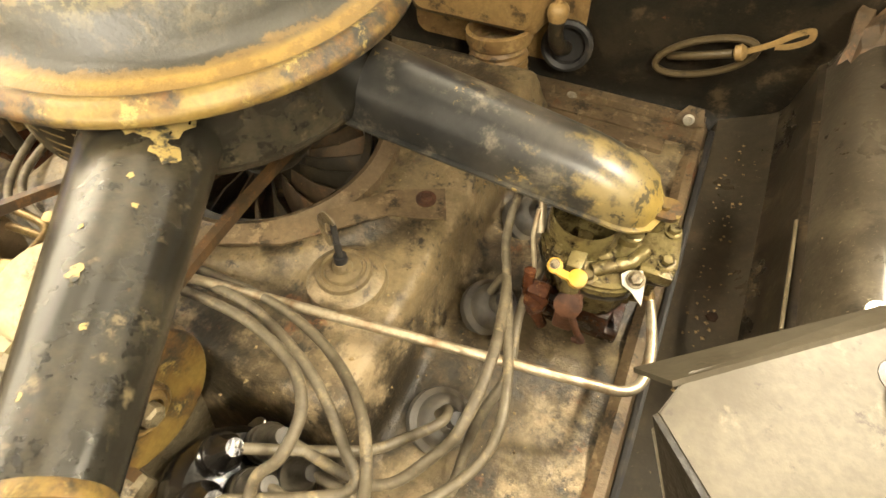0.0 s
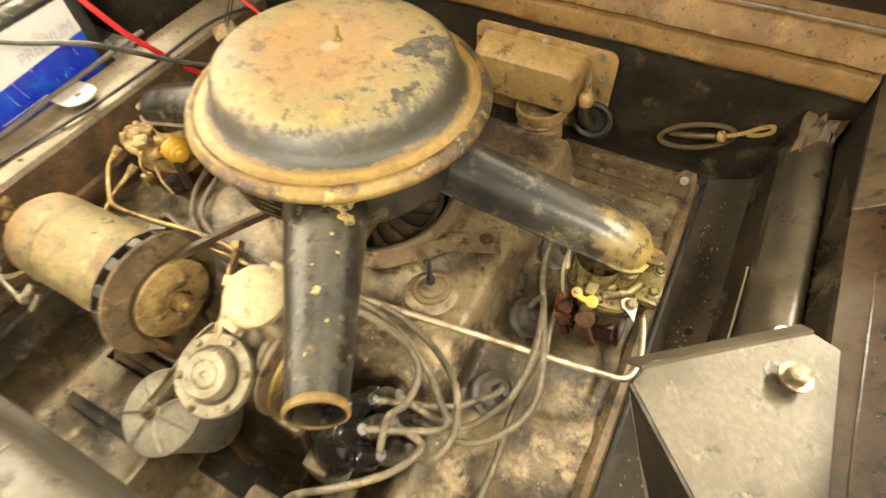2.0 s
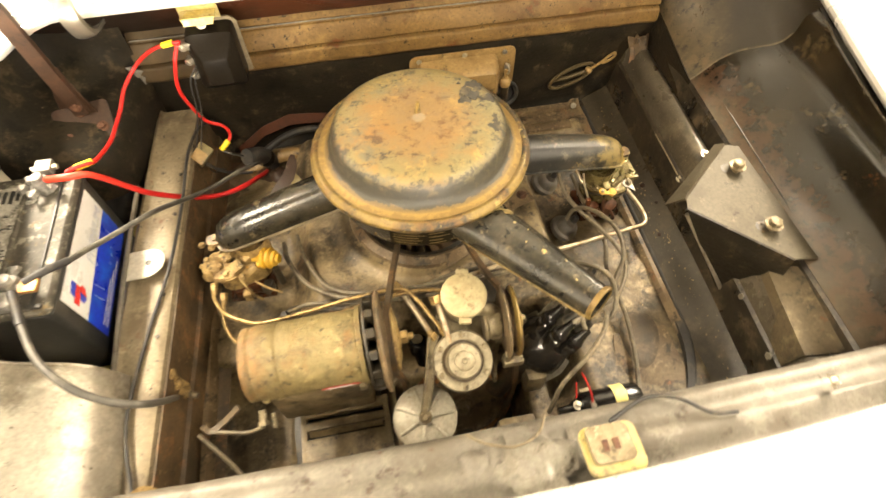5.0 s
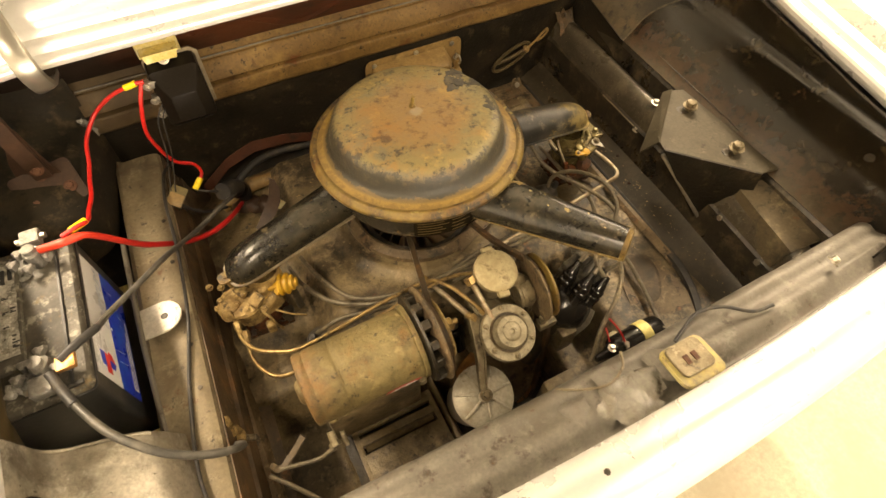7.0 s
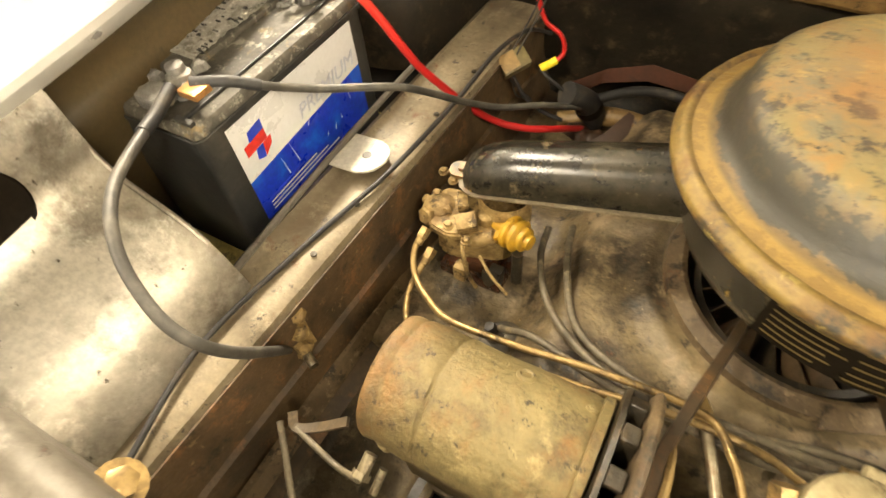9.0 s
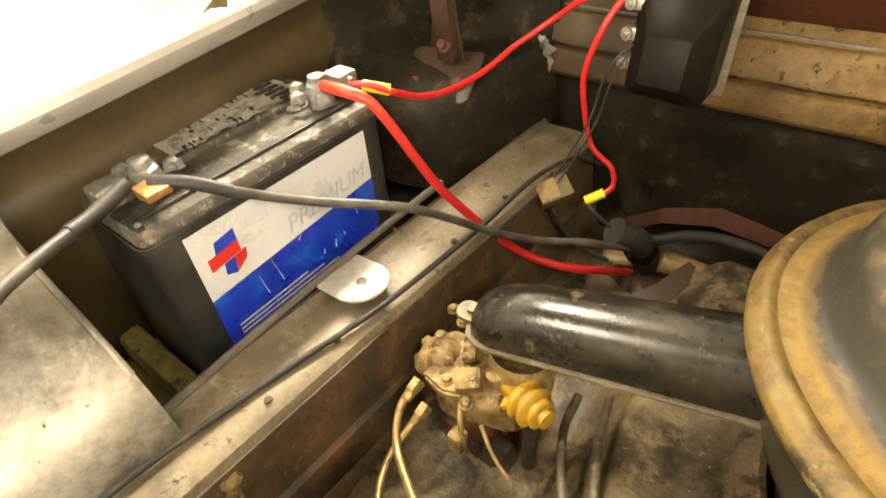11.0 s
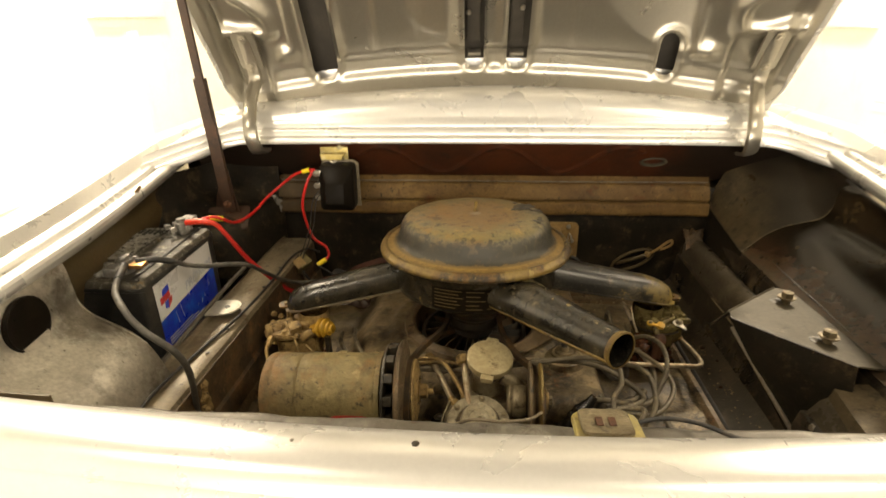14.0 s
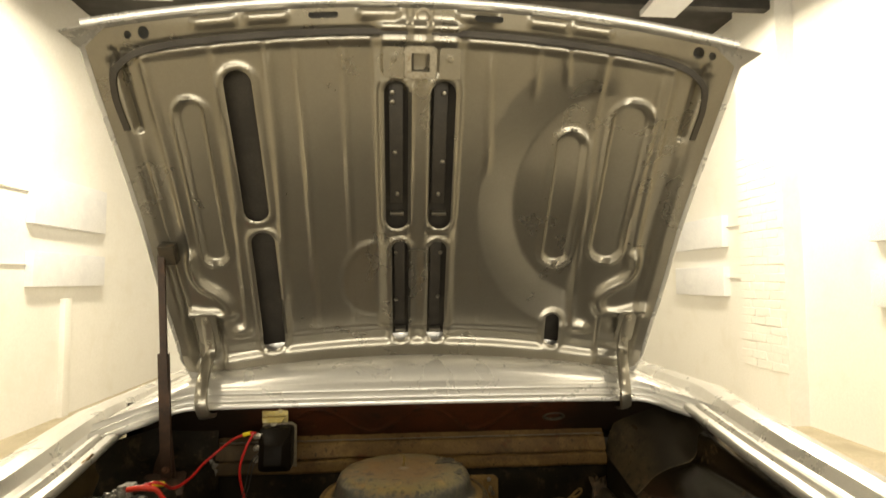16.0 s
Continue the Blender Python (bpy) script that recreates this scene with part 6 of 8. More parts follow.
for t, k in ((1.0, 1.05), (1.0, 0.9), (0.8, 0.86), (0.5, 1.0)):
    c = sa.lerp(sb, t)
    rw, rh = (0.049 - 0.0245 * t) * k, (0.034 - 0.0095 * t) * k
    rings.append([c + side * (rw * math.cos(2 * math.pi * i / 28)) + side.cross(sw) * (rh * math.sin(2 * math.pi * i / 28)) for i in range(28)])
sn = part("snorkel", rings_bm(rings), ARM_BLACK, ac, "black intake tube with chipped yellow paint", sharp=60)
part("snorkel_lip", lathe_bm([(0.0245, -0.006), (0.0265, -0.002), (0.0265, 0.002), (0.0238, 0.003)], 28, axis(sb, sw)), RIM, sn)
part("snorkel_seam", tube_bm([sa + Vector((-0.036, -0.024, -0.012)), sa.lerp(sb, 0.5) + Vector((-0.027, -0.019, -0.012)), sb + Vector((-0.019, -0.013, -0.01))], 0.0025), RIM, sn)
top_way = side.cross(sw) if side.cross(sw).z > 0 else -side.cross(sw)
rng = random.Random(3)


def chip_patch(t, a, r):
    """A flake of bare yellow on the tube, with a ragged edge."""
    bm = bmesh.new()
    ring = []
    for k in range(13):
        g = 2 * math.pi * k / 13
        q = r * (0.6 + 0.7 * rng.random())
        tt, aa = t + q * math.cos(g) / 0.26, a + q * math.sin(g) / 0.04
        c = sa.lerp(sb, tt)
        rw, rh = (0.049 - 0.0245 * tt) * 1.008, (0.034 - 0.0095 * tt) * 1.008
        ring.append(bm.verts.new(c + side * (rw * math.cos(aa)) + top_way * (rh * math.sin(aa))))
    c = sa.lerp(sb, t)
    mid = bm.verts.new(c + side * ((0.049 - 0.0245 * t) * 1.012 * math.cos(a)) + top_way * ((0.034 - 0.0095 * t) * 1.012 * math.sin(a)))
    for k in range(13):
        bm.faces.new((ring[k], ring[(k + 1) % 13], mid))
    part("paint_chip", bm, ARM_YELLOW, sn)


for t, a, r in ((0.20, 128, 0.013), (0.26, 120, 0.011), (0.32, 130, 0.008), (0.25, 102, 0.006), (0.64, 92, 0.0045), (0.48, 120, 0.002), (0.53, 85, 0.0016), (0.75, 112, 0.0022), (0.4, 110, 0.0022), (0.86, 80, 0.0018)):
    chip_patch(t, radians(a), r)


# ---- carburettors ----
cr = thing("carburettor", (0.355, 0.0, 0.505), "oily brass-coloured carburettor with a yellow link", "carburettor", "carburettors of the engine")
HX, HY = 0.334, -0.001
part("horn", lathe_bm([(0.029, 0.585), (0.029, 0.628), (0.0275, 0.632), (0.025, 0.628), (0.025, 0.6), (0, 0.598)], 36, Matrix.Translation((HX, HY, 0))), CARB, cr)
COVER = [(0.312, -0.032), (0.33, -0.04), (0.345, -0.05), (0.358, -0.05), (0.371, -0.047), (0.382, -0.04), (0.388, -0.022), (0.405, -0.018), (0.411, -0.008), (0.408, 0.03), (0.398, 0.05), (0.375, 0.055), (0.345, 0.04), (0.315, 0.03), (0.303, 0.01), (0.304, -0.018)]
part("cover", plate_bm(COVER, 0.011, Matrix.Translation((0, 0, 0.606)), 0.0025), CARB, cr)
part("gasket", plate_bm([(0.356 + (x - 0.356) * 1.015, 0.0 + y * 1.015) for x, y in COVER], 0.0022, Matrix.Translation((0, 0, 0.5948))), BLACK_DIRT, cr)
part("bowl", plate_bm([(0.358 + (x - 0.358) * 0.86, y * 0.86) for x, y in COVER], 0.038, Matrix.Translation((0, 0, 0.5925)), 0.004), CARB, cr)
part("base", joined(box_bm(0.31, 0.39, -0.035, 0.035, 0.506, 0.522, 0.004), box_bm(0.318, 0.378, -0.042, 0.03, 0.52, 0.556, 0.006)), CARB_BASE, cr, "dark varnished base")
part("passage", joined(box_bm(0.331, 0.345, -0.046, -0.006, 0.604, 0.618, 0.005), rod_bm((0.3385, -0.045, 0.608), (0.3395, -0.052, 0.596), 0.008, 12)), CARB, cr)
part("passage", tube_bm([(0.352, -0.034, 0.606), (0.362, -0.028, 0.609), (0.376, -0.018, 0.609), (0.384, -0.002, 0.608)], 0.006, 10), CARB, cr)
part("rib", box_bm(0.383, 0.409, -0.024, -0.014, 0.6, 0.612, 0.004, None), CARB, cr)
part("boss", joined(lathe_bm([(0.012, 0.604), (0.011, 0.612), (0.008, 0.614), (0, 0.614)], 18, Matrix.Translation((0.369, 0.009, 0))), lathe_bm([(0.008, 0.604), (0.007, 0.62), (0.004, 0.623), (0, 0.623)], 12, Matrix.Translation((0.385, 0.028, 0)))), CARB, cr)
part("boss", lathe_bm([(0.009, 0.604), (0.008, 0.609), (0, 0.611)], 14, Matrix.Translation((0.357, -0.017, 0)), wobble=0.1), CARB, cr)
for bx, by, bz, r in ((0.322, -0.027, 0.606, 0.0052), (0.349, -0.042, 0.606, 0.0052), (0.369, 0.009, 0.613, 0.0065), (0.4, 0.027, 0.606, 0.0052), (0.401, -0.005, 0.606, 0.0052), (0.383, 0.046, 0.606, 0.005), (0.312, 0.012, 0.606, 0.0048)):
    part("screw", bolt_bm((bx, by, bz), (0.05, -0.05, 1), r, 0.0045, 1.35), CARB, cr)
link = part("yellow_link", joined(band_bm([(0.325, -0.05, 0.618), (0.33, -0.053, 0.6165), (0.338, -0.0535, 0.6155), (0.345, -0.052, 0.615)], 0.006, 0.003), lathe_bm([(0.006, 0), (0.006, 0.004), (0.003, 0.005)], 14, axis((0.3245, -0.049, 0.6155), (0.1, -0.3, 1))), lathe_bm([(0.0072, 0), (0.0072, 0.006), (0.005, 0.007), (0, 0.007)], 16, axis((0.343, -0.051, 0.611), (0.1, -0.3, 1)))), YELLOW, cr, "yellow plastic link")
part("pin", bolt_bm((0.3245, -0.05, 0.62), (0.1, -0.3, 1), 0.003, 0.002, 1.3), CAST, link)
tagp = part("tag_white", plate_bm([(-0.008, 0.008), (-0.002, 0.01), (0.008, 0.008), (0.008, 0.0), (0.001, -0.018), (-0.004, -0.006), (-0.009, 0.0)], 0.0015, axis((0.383, -0.035, 0.6095), (0.1, -0.35, 1), 15)), TAB_WHITE, cr, "white metal tag")
part("screw", bolt_bm((0.383, -0.033, 0.6105), (0.1, -0.35, 1), 0.0055, 0.004, 1.3), CAST, tagp)
part("lever", joined(tube_bm([(0.298, -0.012, 0.63), (0.3, -0.026, 0.612), (0.306, -0.035, 0.594), (0.31, -0.042, 0.58)], 0.002), tube_bm([(0.29, 0.02, 0.622), (0.297, 0.006, 0.612), (0.303, -0.012, 0.601)], 0.0035)), STEEL_LINE, cr)
part("linkage", joined(tube_bm([(0.306, -0.044, 0.592), (0.308, -0.05, 0.57), (0.316, -0.052, 0.548), (0.326, -0.053, 0.53)], 0.005), box_bm(0.308, 0.326, -0.058, -0.042, 0.552, 0.582, 0.004), lathe_bm([(0.01, 0), (0.009, 0.008), (0, 0.01)], 12, axis((0.318, -0.056, 0.57), (-0.2, -1, 0.3)), wobble=0.15)), CARB_BASE, cr)
part("linkage", joined(box_bm(0.334, 0.352, -0.06, -0.044, 0.545, 0.595, 0.004), lathe_bm([(0.011, 0), (0.011, 0.006), (0.005, 0.008), (0, 0.008)], 14, axis((0.343, -0.058, 0.588), (0, -1, 0.5))), tube_bm([(0.348, -0.058, 0.57), (0.356, -0.062, 0.555), (0.362, -0.06, 0.54), (0.356, -0.056, 0.53)], 0.003)), RUST, cr)
cl = thing("carburettor", (-0.33, -0.055, 0.505), "dusty brown carburettor with a yellow dashpot", "carburettor", "carburettors of the engine")
TWIN = [(0.026 - x, -0.055 - 0.85 * y) for x, y in COVER]
part("horn", lathe_bm([(0.029, 0.585), (0.029, 0.622), (0.0275, 0.626), (0.025, 0.622), (0.025, 0.6), (0, 0.598)], 36, Matrix.Translation((-0.308, -0.04, 0))), CARB_L, cl)
part("cover", plate_bm(TWIN, 0.011, Matrix.Translation((0, 0, 0.602)), 0.0025), CARB_L, cl)
part("bowl", plate_bm([(-0.335 + (x + 0.335) * 0.84, -0.055 + (y + 0.055) * 0.84) for x, y in TWIN], 0.04, Matrix.Translation((0, 0, 0.589)), 0.004), CARB_L, cl)
part("base", joined(box_bm(-0.37, -0.29, -0.09, -0.02, 0.5035, 0.522, 0.004), box_bm(-0.355, -0.3, -0.1, -0.03, 0.52, 0.552, 0.006)), CARB_BASE, cl, "dark varnished base")
IN = axis((-0.376, -0.07, 0.592), (-0.25, -0.75, 0.35))
part("inlet", joined(lathe_bm([(0.017, -0.02), (0.02, -0.006), (0.0195, 0.005), (0.014, 0.013), (0.009, 0.016), (0.009, 0.022), (0, 0.022)], 26, IN, wobble=0.04), lathe_bm([(0.011, 0.014), (0.011, 0.021), (0.008, 0.023)], 6, IN)), CARB_L, cl, "round dusty inlet housing")
for k in range(3):
    a = radians(40 + 120 * k)
    part("screw", bolt_bm(IN @ Vector((0.019 * math.cos(a), 0.019 * math.sin(a), 0.002)), IN.to_3x3() @ Vector((0, 0, 1)), 0.0042, 0.005, 1.3), CARB_L, cl)
part("bracket", joined(box_bm(-0.011, 0.011, -0.009, 0.009, -0.002, 0.016, 0.002, axis((-0.333, -0.082, 0.604), (0.1, -0.35, 1), 20)), box_bm(-0.006, 0.006, -0.012, 0.012, -0.004, 0.006, 0.002, axis((-0.352, -0.055, 0.605), (0, 0, 1), 30))), CARB_L, cl)
part("passage", rod_bm((-0.322, -0.09, 0.592), (-0.3, -0.083, 0.604), 0.0085, 14, 0.0075), CARB_L, cl)
part("tower", lathe_bm([(0.010, 0.6), (0.009, 0.612), (0.005, 0.615), (0, 0.615)], 16, Matrix.Translation((-0.318, -0.066, 0))), CARB_L, cl)
part("vent_tube", lathe_bm([(0.007, 0.6), (0.0065, 0.616), (0.003, 0.619), (0, 0.619)], 10, Matrix.Translation((-0.36, -0.03, 0))), CARB_L, cl)
for bx, by in ((-0.385, -0.055), (-0.378, -0.03), (-0.352, -0.09), (-0.325, -0.1), (-0.305, -0.085), (-0.395, -0.022)):
    part("screw", bolt_bm((bx, by, 0.602), (0.05, -0.1, 1), 0.0046, 0.0045, 1.35), CARB_L, cl)
part("dashpot", lathe_bm([(0.007, -0.03), (0.008, -0.006), (0.017, -0.004), (0.019, -0.001), (0.018, 0.002), (0.0145, 0.004), (0.0145, 0.006), (0.018, 0.008), (0.0185, 0.011), (0.0165, 0.013), (0.013, 0.0145), (0.0135, 0.019), (0.012, 0.0205), (0.008, 0.021), (0.008, 0.026), (0.0, 0.027)], 26, axis((-0.287, -0.07, 0.604), (1, -0.28, 0.1)), wobble=0.02), YELLOW, cl, "yellow ribbed plastic dashpot")
part("dashpot_arm", band_bm([(-0.318, -0.085, 0.6), (-0.306, -0.086, 0.602), (-0.294, -0.076, 0.606), (-0.288, -0.066, 0.613)], 0.009, 0.004), YELLOW, cl)
part("linkage", joined(tube_bm([(-0.33, -0.1, 0.6), (-0.322, -0.112, 0.588), (-0.318, -0.112, 0.56), (-0.312, -0.106, 0.53)], 0.0024), tube_bm([(-0.31, -0.1, 0.585), (-0.29, -0.112, 0.575), (-0.268, -0.118, 0.562)], 0.0018), box_bm(-0.334, -0.32, -0.118, -0.104, 0.548, 0.572, 0.003)), CARB_L, cl)
part("lever", joined(box_bm(-0.3, -0.284, -0.1, -0.088, 0.54, 0.565, 0.003), lathe_bm([(0.01, 0), (0.009, 0.008), (0, 0.01)], 12, axis((-0.296, -0.1, 0.556), (0.2, -1, 0.3)), wobble=0.15), rod_bm((-0.272, -0.086, 0.595), (-0.27, -0.09, 0.55), 0.006, 12)), BLACK_DIRT, cl)

# ---- generator ----
gen = thing("generator", (-0.23, -0.275, 0.42), "dusty brown cylindrical generator with a red label", "generator")
GM = axis((-0.338, -0.264, 0.612), (1, 0, 0.02))
case_bm = lathe_bm([(0.0, 0.023), (0.02, 0.023), (0.024, 0.0255), (0.05, 0.0258), (0.0545, 0.0275), (0.0558, 0.031), (0.056, 0.039), (0.0548, 0.0405), (0.0548, 0.043), (0.0562, 0.0445), (0.0563, 0.056), (0.0564, 0.067), (0.0565, 0.078), (0.0548, 0.0795), (0.0548, 0.0815), (0.0565, 0.083), (0.0566, 0.1), (0.0567, 0.12), (0.0568, 0.14), (0.0569, 0.165), (0.057, 0.19), (0.0555, 0.196), (0.0595, 0.197), (0.0595, 0.204), (0.05, 0.206), (0.0, 0.206)], 72, GM)
for vert in case_bm.verts:
    off = vert.co - GM.translation
    off.x = 0
    if off.length > 0.04:
        crust = 0.5 + 0.9 * step(-0.2, -0.3, vert.co.x)
        vert.co += off.normalized() * crust * (0.0011 * noise.noise(vert.co * 38) + 0.0009 * noise.noise(vert.co * 95))
case = part("case", case_bm, GENERATOR, gen, "grimy steel case", sharp=50)
for a in (60, 150, 240, 330):
    mm = GM @ Matrix.Rotation(radians(a), 4, "Z")
    part("case_screw", bolt_bm(mm @ Vector((0.0562, 0, 0.19)), mm.to_3x3() @ Vector((1, 0, 0)), 0.003, 0.002, 1.5), GENERATOR, gen)
part("rear_bearing", lathe_bm([(0.014, 0.016), (0.018, 0.019), (0.02, 0.0255), (0, 0.0258)], 20, GM, True), GENERATOR, gen)
fanp = part("cooling_fan", lathe_bm([(0.05, 0.206), (0.07, 0.208), (0.072, 0.212), (0.05, 0.213)], 40, GM), BLACK_DIRT, gen)
for k in range(14):
    mm = GM @ Matrix.Rotation(2 * math.pi * k / 14, 4, "Z")
    part("fan_fin", box_bm(0.035, 0.072, -0.007, 0.007, 0.2125, 0.225, 0.001, mm, 1), BLACK_DIRT, fanp)
pul = part("pulley", lathe_bm([(0.02, 0.222), (0.07, 0.226), (0.0765, 0.2295), (0.078, 0.232), (0.0765, 0.2345), (0.06, 0.2355), (0.05, 0.2385), (0.042, 0.24), (0.042, 0.2465), (0.03, 0.247)], 56, GM), SHROUD_SIDE, gen, "rusty belt pulley")
part("front_disc", lathe_bm([(0.036, 0.2465), (0.048, 0.2475), (0.0495, 0.25), (0.048, 0.2525), (0.038, 0.2535), (0.034, 0.256), (0.022, 0.257), (0.02, 0.2545), (0, 0.2545)], 44, GM), CARB_L, pul, "dusty front disc")
part("boss", lathe_bm([(0.0085, -0.002), (0.008, 0.002), (0.0055, 0.0035), (0.004, 0.002), (0, 0.002)], 16, axis((-0.201, -0.234, 0.662), (0, 0.5, 0.86))), GENERATOR, gen)
part("pulley_nut", joined(lathe_bm([(0.016, 0.253), (0.016, 0.258), (0.013, 0.259)], 20, GM), lathe_bm([(0.011, 0.258), (0.011, 0.268), (0.008, 0.27), (0, 0.27)], 6, GM), rod_bm(GM @ Vector((0, 0, 0.268)), GM @ Vector((0, 0, 0.278)), 0.005)), BRASS, gen)
lab_at = GM.inverted() @ Vector((-0.178, -0.325, 0.606))
lab_mid = math.atan2(lab_at.y, lab_at.x)


def on_case(a, z, r=0.0573):
    return GM @ Vector((r * math.cos(lab_mid + a), r * math.sin(lab_mid + a), z))


rows = []
for z, w in ((0.131, 0.02), (0.134, 0.09), (0.14, 0.13), (0.16, 0.14), (0.18, 0.13), (0.186, 0.09), (0.189, 0.02)):
    rows.append([on_case(a * w, z) for a in (-1, -0.5, 0, 0.5, 1)])
lab = part("name_plate", sheet_bm(rows, 0.0004), RED_LABEL, case, "oval red label with pale print")
for a, z0, z1 in ((0.03, 0.138, 0.182), (-0.04, 0.142, 0.178)):
    part("print_bar", sheet_bm([[on_case(a - 0.012, z, 0.0577), on_case(a + 0.012, z, 0.0577)] for z in (z0, (z0 + z1) / 2, z1)], 0.0003), INK_WHITE, lab)
part("terminal", joined(rod_bm((-0.30, -0.325, 0.58), (-0.30, -0.345, 0.572), 0.006), rod_bm((-0.285, -0.33, 0.575), (-0.285, -0.35, 0.565), 0.004), lathe_bm([(0.009, 0), (0.009, 0.006), (0, 0.007)], 6, axis((-0.30, -0.34, 0.574), (0, -1, -0.3)))), CAST, gen)
part("terminal_clamp", band_bm([(-0.338, -0.31, 0.57), (-0.365, -0.325, 0.556), (-0.385, -0.335, 0.555), (-0.395, -0.325, 0.56)], 0.009, 0.004), HOLLOW, gen)
part("stand", box_bm(-0.30, -0.14, -0.30, -0.235, 0.43, 0.56, 0.008), SHROUD, gen, "cast stand under the case")
rng = random.Random(17)
for k in range(22):
    a, z, r = radians(200 + 70 * rng.random()), 0.03 + 0.05 * rng.random(), 0.003 + 0.005 * rng.random()
    mm = GM @ Matrix.Rotation(a, 4, "Z")
    part("dirt_clump", lathe_bm([(r, -0.001), (r * 0.8, r * 0.35), (r * 0.3, r * 0.6), (0, r * 0.62)], 8, axis(mm @ Vector((0.0562, 0, z)), mm.to_3x3() @ Vector((1, 0, 0)), 90 * rng.random()), wobble=0.3), GENERATOR, gen)
part("clip_ear", box_bm(-0.152, -0.14, -0.323, -0.306, 0.578, 0.594, 0.003), CAST, gen)
ven = thing("cooling_vent", (-0.2, -0.34, 0.39), "slotted sheet-metal vent below the generator", "vent")
part("frame", joined(*[box_bm(-0.268, -0.128, y0, y1, 0.414, 0.43, 0.0015) for y0, y1 in ((-0.4, -0.341), (-0.326, -0.312), (-0.303, -0.285))], box_bm(-0.276, -0.2655, -0.4, -0.285, 0.4135, 0.4295, 0.0015), box_bm(-0.1305, -0.12, -0.4, -0.285, 0.4135, 0.4295, 0.0015)), SHROUD, ven)
part("louvre", sheet_bm([[(-0.262, -0.327, 0.428), (-0.134, -0.327, 0.428)], [(-0.262, -0.335, 0.42), (-0.134, -0.335, 0.42)]], 0.0015), SHROUD, ven)
part("dark_floor", box_bm(-0.272, -0.124, -0.396, -0.288, 0.396, 0.402), BLACK_DIRT, ven)
# ---- oil filler, fuel pump, filter ----
oil = thing("oil_filler", (0.02, -0.25, 0.44), "oil filler neck with a pale eared cap", "oil filler")
CM = axis((0.025, -0.231, 0.653), (0.05, -0.22, 1))
cap = part("cap", lathe_bm([(0.033, -0.006), (0.036, 0.0), (0.0355, 0.008), (0.031, 0.0115), (0.012, 0.0125), (0, 0.012)], 40, CM), CAP_ALLOY, oil, "pale dusty metal cap")
for k in range(2):
    part("ear", box_bm(0.03, 0.044, -0.010, 0.010, -0.004, 0.007, 0.004, CM @ Matrix.Rotation(radians(70 + 180 * k), 4, "Z")), CAP_ALLOY, cap)
part("neck", lathe_bm([(0.03, -0.05), (0.026, -0.03), (0.027, -0.012), (0.03, -0.006)], 28, CM), CAST, oil)
part("casting", joined(box_bm(-0.02, 0.075, -0.285, -0.215, 0.42, 0.585, 0.012), tube_bm([(0.045, -0.245, 0.635), (0.07, -0.25, 0.62), (0.082, -0.26, 0.585), (0.075, -0.27, 0.55)], 0.012)), CAST, oil)
part("pipe", rod_bm((-0.014, -0.232, 0.645), (-0.006, -0.285, 0.61), 0.005), STEEL_LINE, oil)
part("pipe_nut", lathe_bm([(0.010, -0.006), (0.010, 0.006), (0.006, 0.008)], 6, axis((-0.017, -0.226, 0.65), (0.2, -0.8, -0.5)), True, True), BRASS, oil)
fp = thing("fuel_pump", (0.008, -0.312, 0.44), "dirty alloy fuel pump with a ring of screws", "fuel pump")
PM = axis((0.009, -0.312, 0.598), (0.06, -0.42, 1))
part("dome", lathe_bm([(0.036, -0.03), (0.042, -0.010), (0.0465, -0.008), (0.047, 0.001), (0.045, 0.004), (0.034, 0.0045), (0.0325, 0.0035), (0.0315, 0.0015), (0.0285, 0.0015), (0.0275, 0.005), (0.0265, 0.016), (0.0245, 0.0185), (0.0165, 0.0185), (0.0155, 0.0175), (0.0145, 0.0185), (0.0105, 0.0192), (0.0045, 0.019), (0.003, 0.0165), (0, 0.0165)], 48, PM), PUMP, fp, sharp=40)
# ring in the groove round the boss, darker than the pump
part("groove_ring", lathe_bm([(0.0325, 0.0028), (0.0312, 0.0022), (0.0285, 0.0022), (0.0277, 0.004)], 40, PM), HOLLOW, fp, "dark ring in the groove round the boss")
part("flange_joint", lathe_bm([(0.0472, -0.0055), (0.0476, -0.0045), (0.0472, -0.0035)], 44, PM), BLACK_DIRT, fp)
part("lower_body", lathe_bm([(0.03, -0.15), (0.032, -0.04), (0.037, -0.028)], 28, PM), CAST, fp)
for k in range(6):
    a = 2 * math.pi * k / 6 + 0.3
    part("screw", bolt_bm(PM @ Vector((0.0395 * math.cos(a), 0.0395 * math.sin(a), 0.004)), PM.to_3x3() @ Vector((0, 0, 1)), 0.0038, 0.003, 1.3), CAST, fp)
rings = []
for p, w, h in zip(smooth_path([(-0.028, -0.262, 0.59), (-0.036, -0.29, 0.588), (-0.045, -0.322, 0.572), (-0.055, -0.348, 0.556), (-0.061, -0.364, 0.549)], 4), np.linspace(0.010, 0.0075, 17).tolist(), np.linspace(0.012, 0.007, 17).tolist()):
    rings.append([p + Vector((w * x, -0.25 * h * z, h * z)) for x, z in ((-1, -0.6), (-1, 0.5), (-0.85, 0.95), (-0.6, 0.95), (-0.5, 0.55), (0.5, 0.55), (0.6, 0.95), (0.85, 0.95), (1, 0.5), (1, -0.6))])
part("strap", rings_bm(rings, True, True, True), CAST, fp, "ribbed cast arm to the filter")
of = thing("oil_filter", (-0.061, -0.364, 0.42), "ribbed alloy filter housing with a central bolt", "oil filter")
OM = axis((-0.061, -0.364, 0.519), (0.0, -0.28, 1))
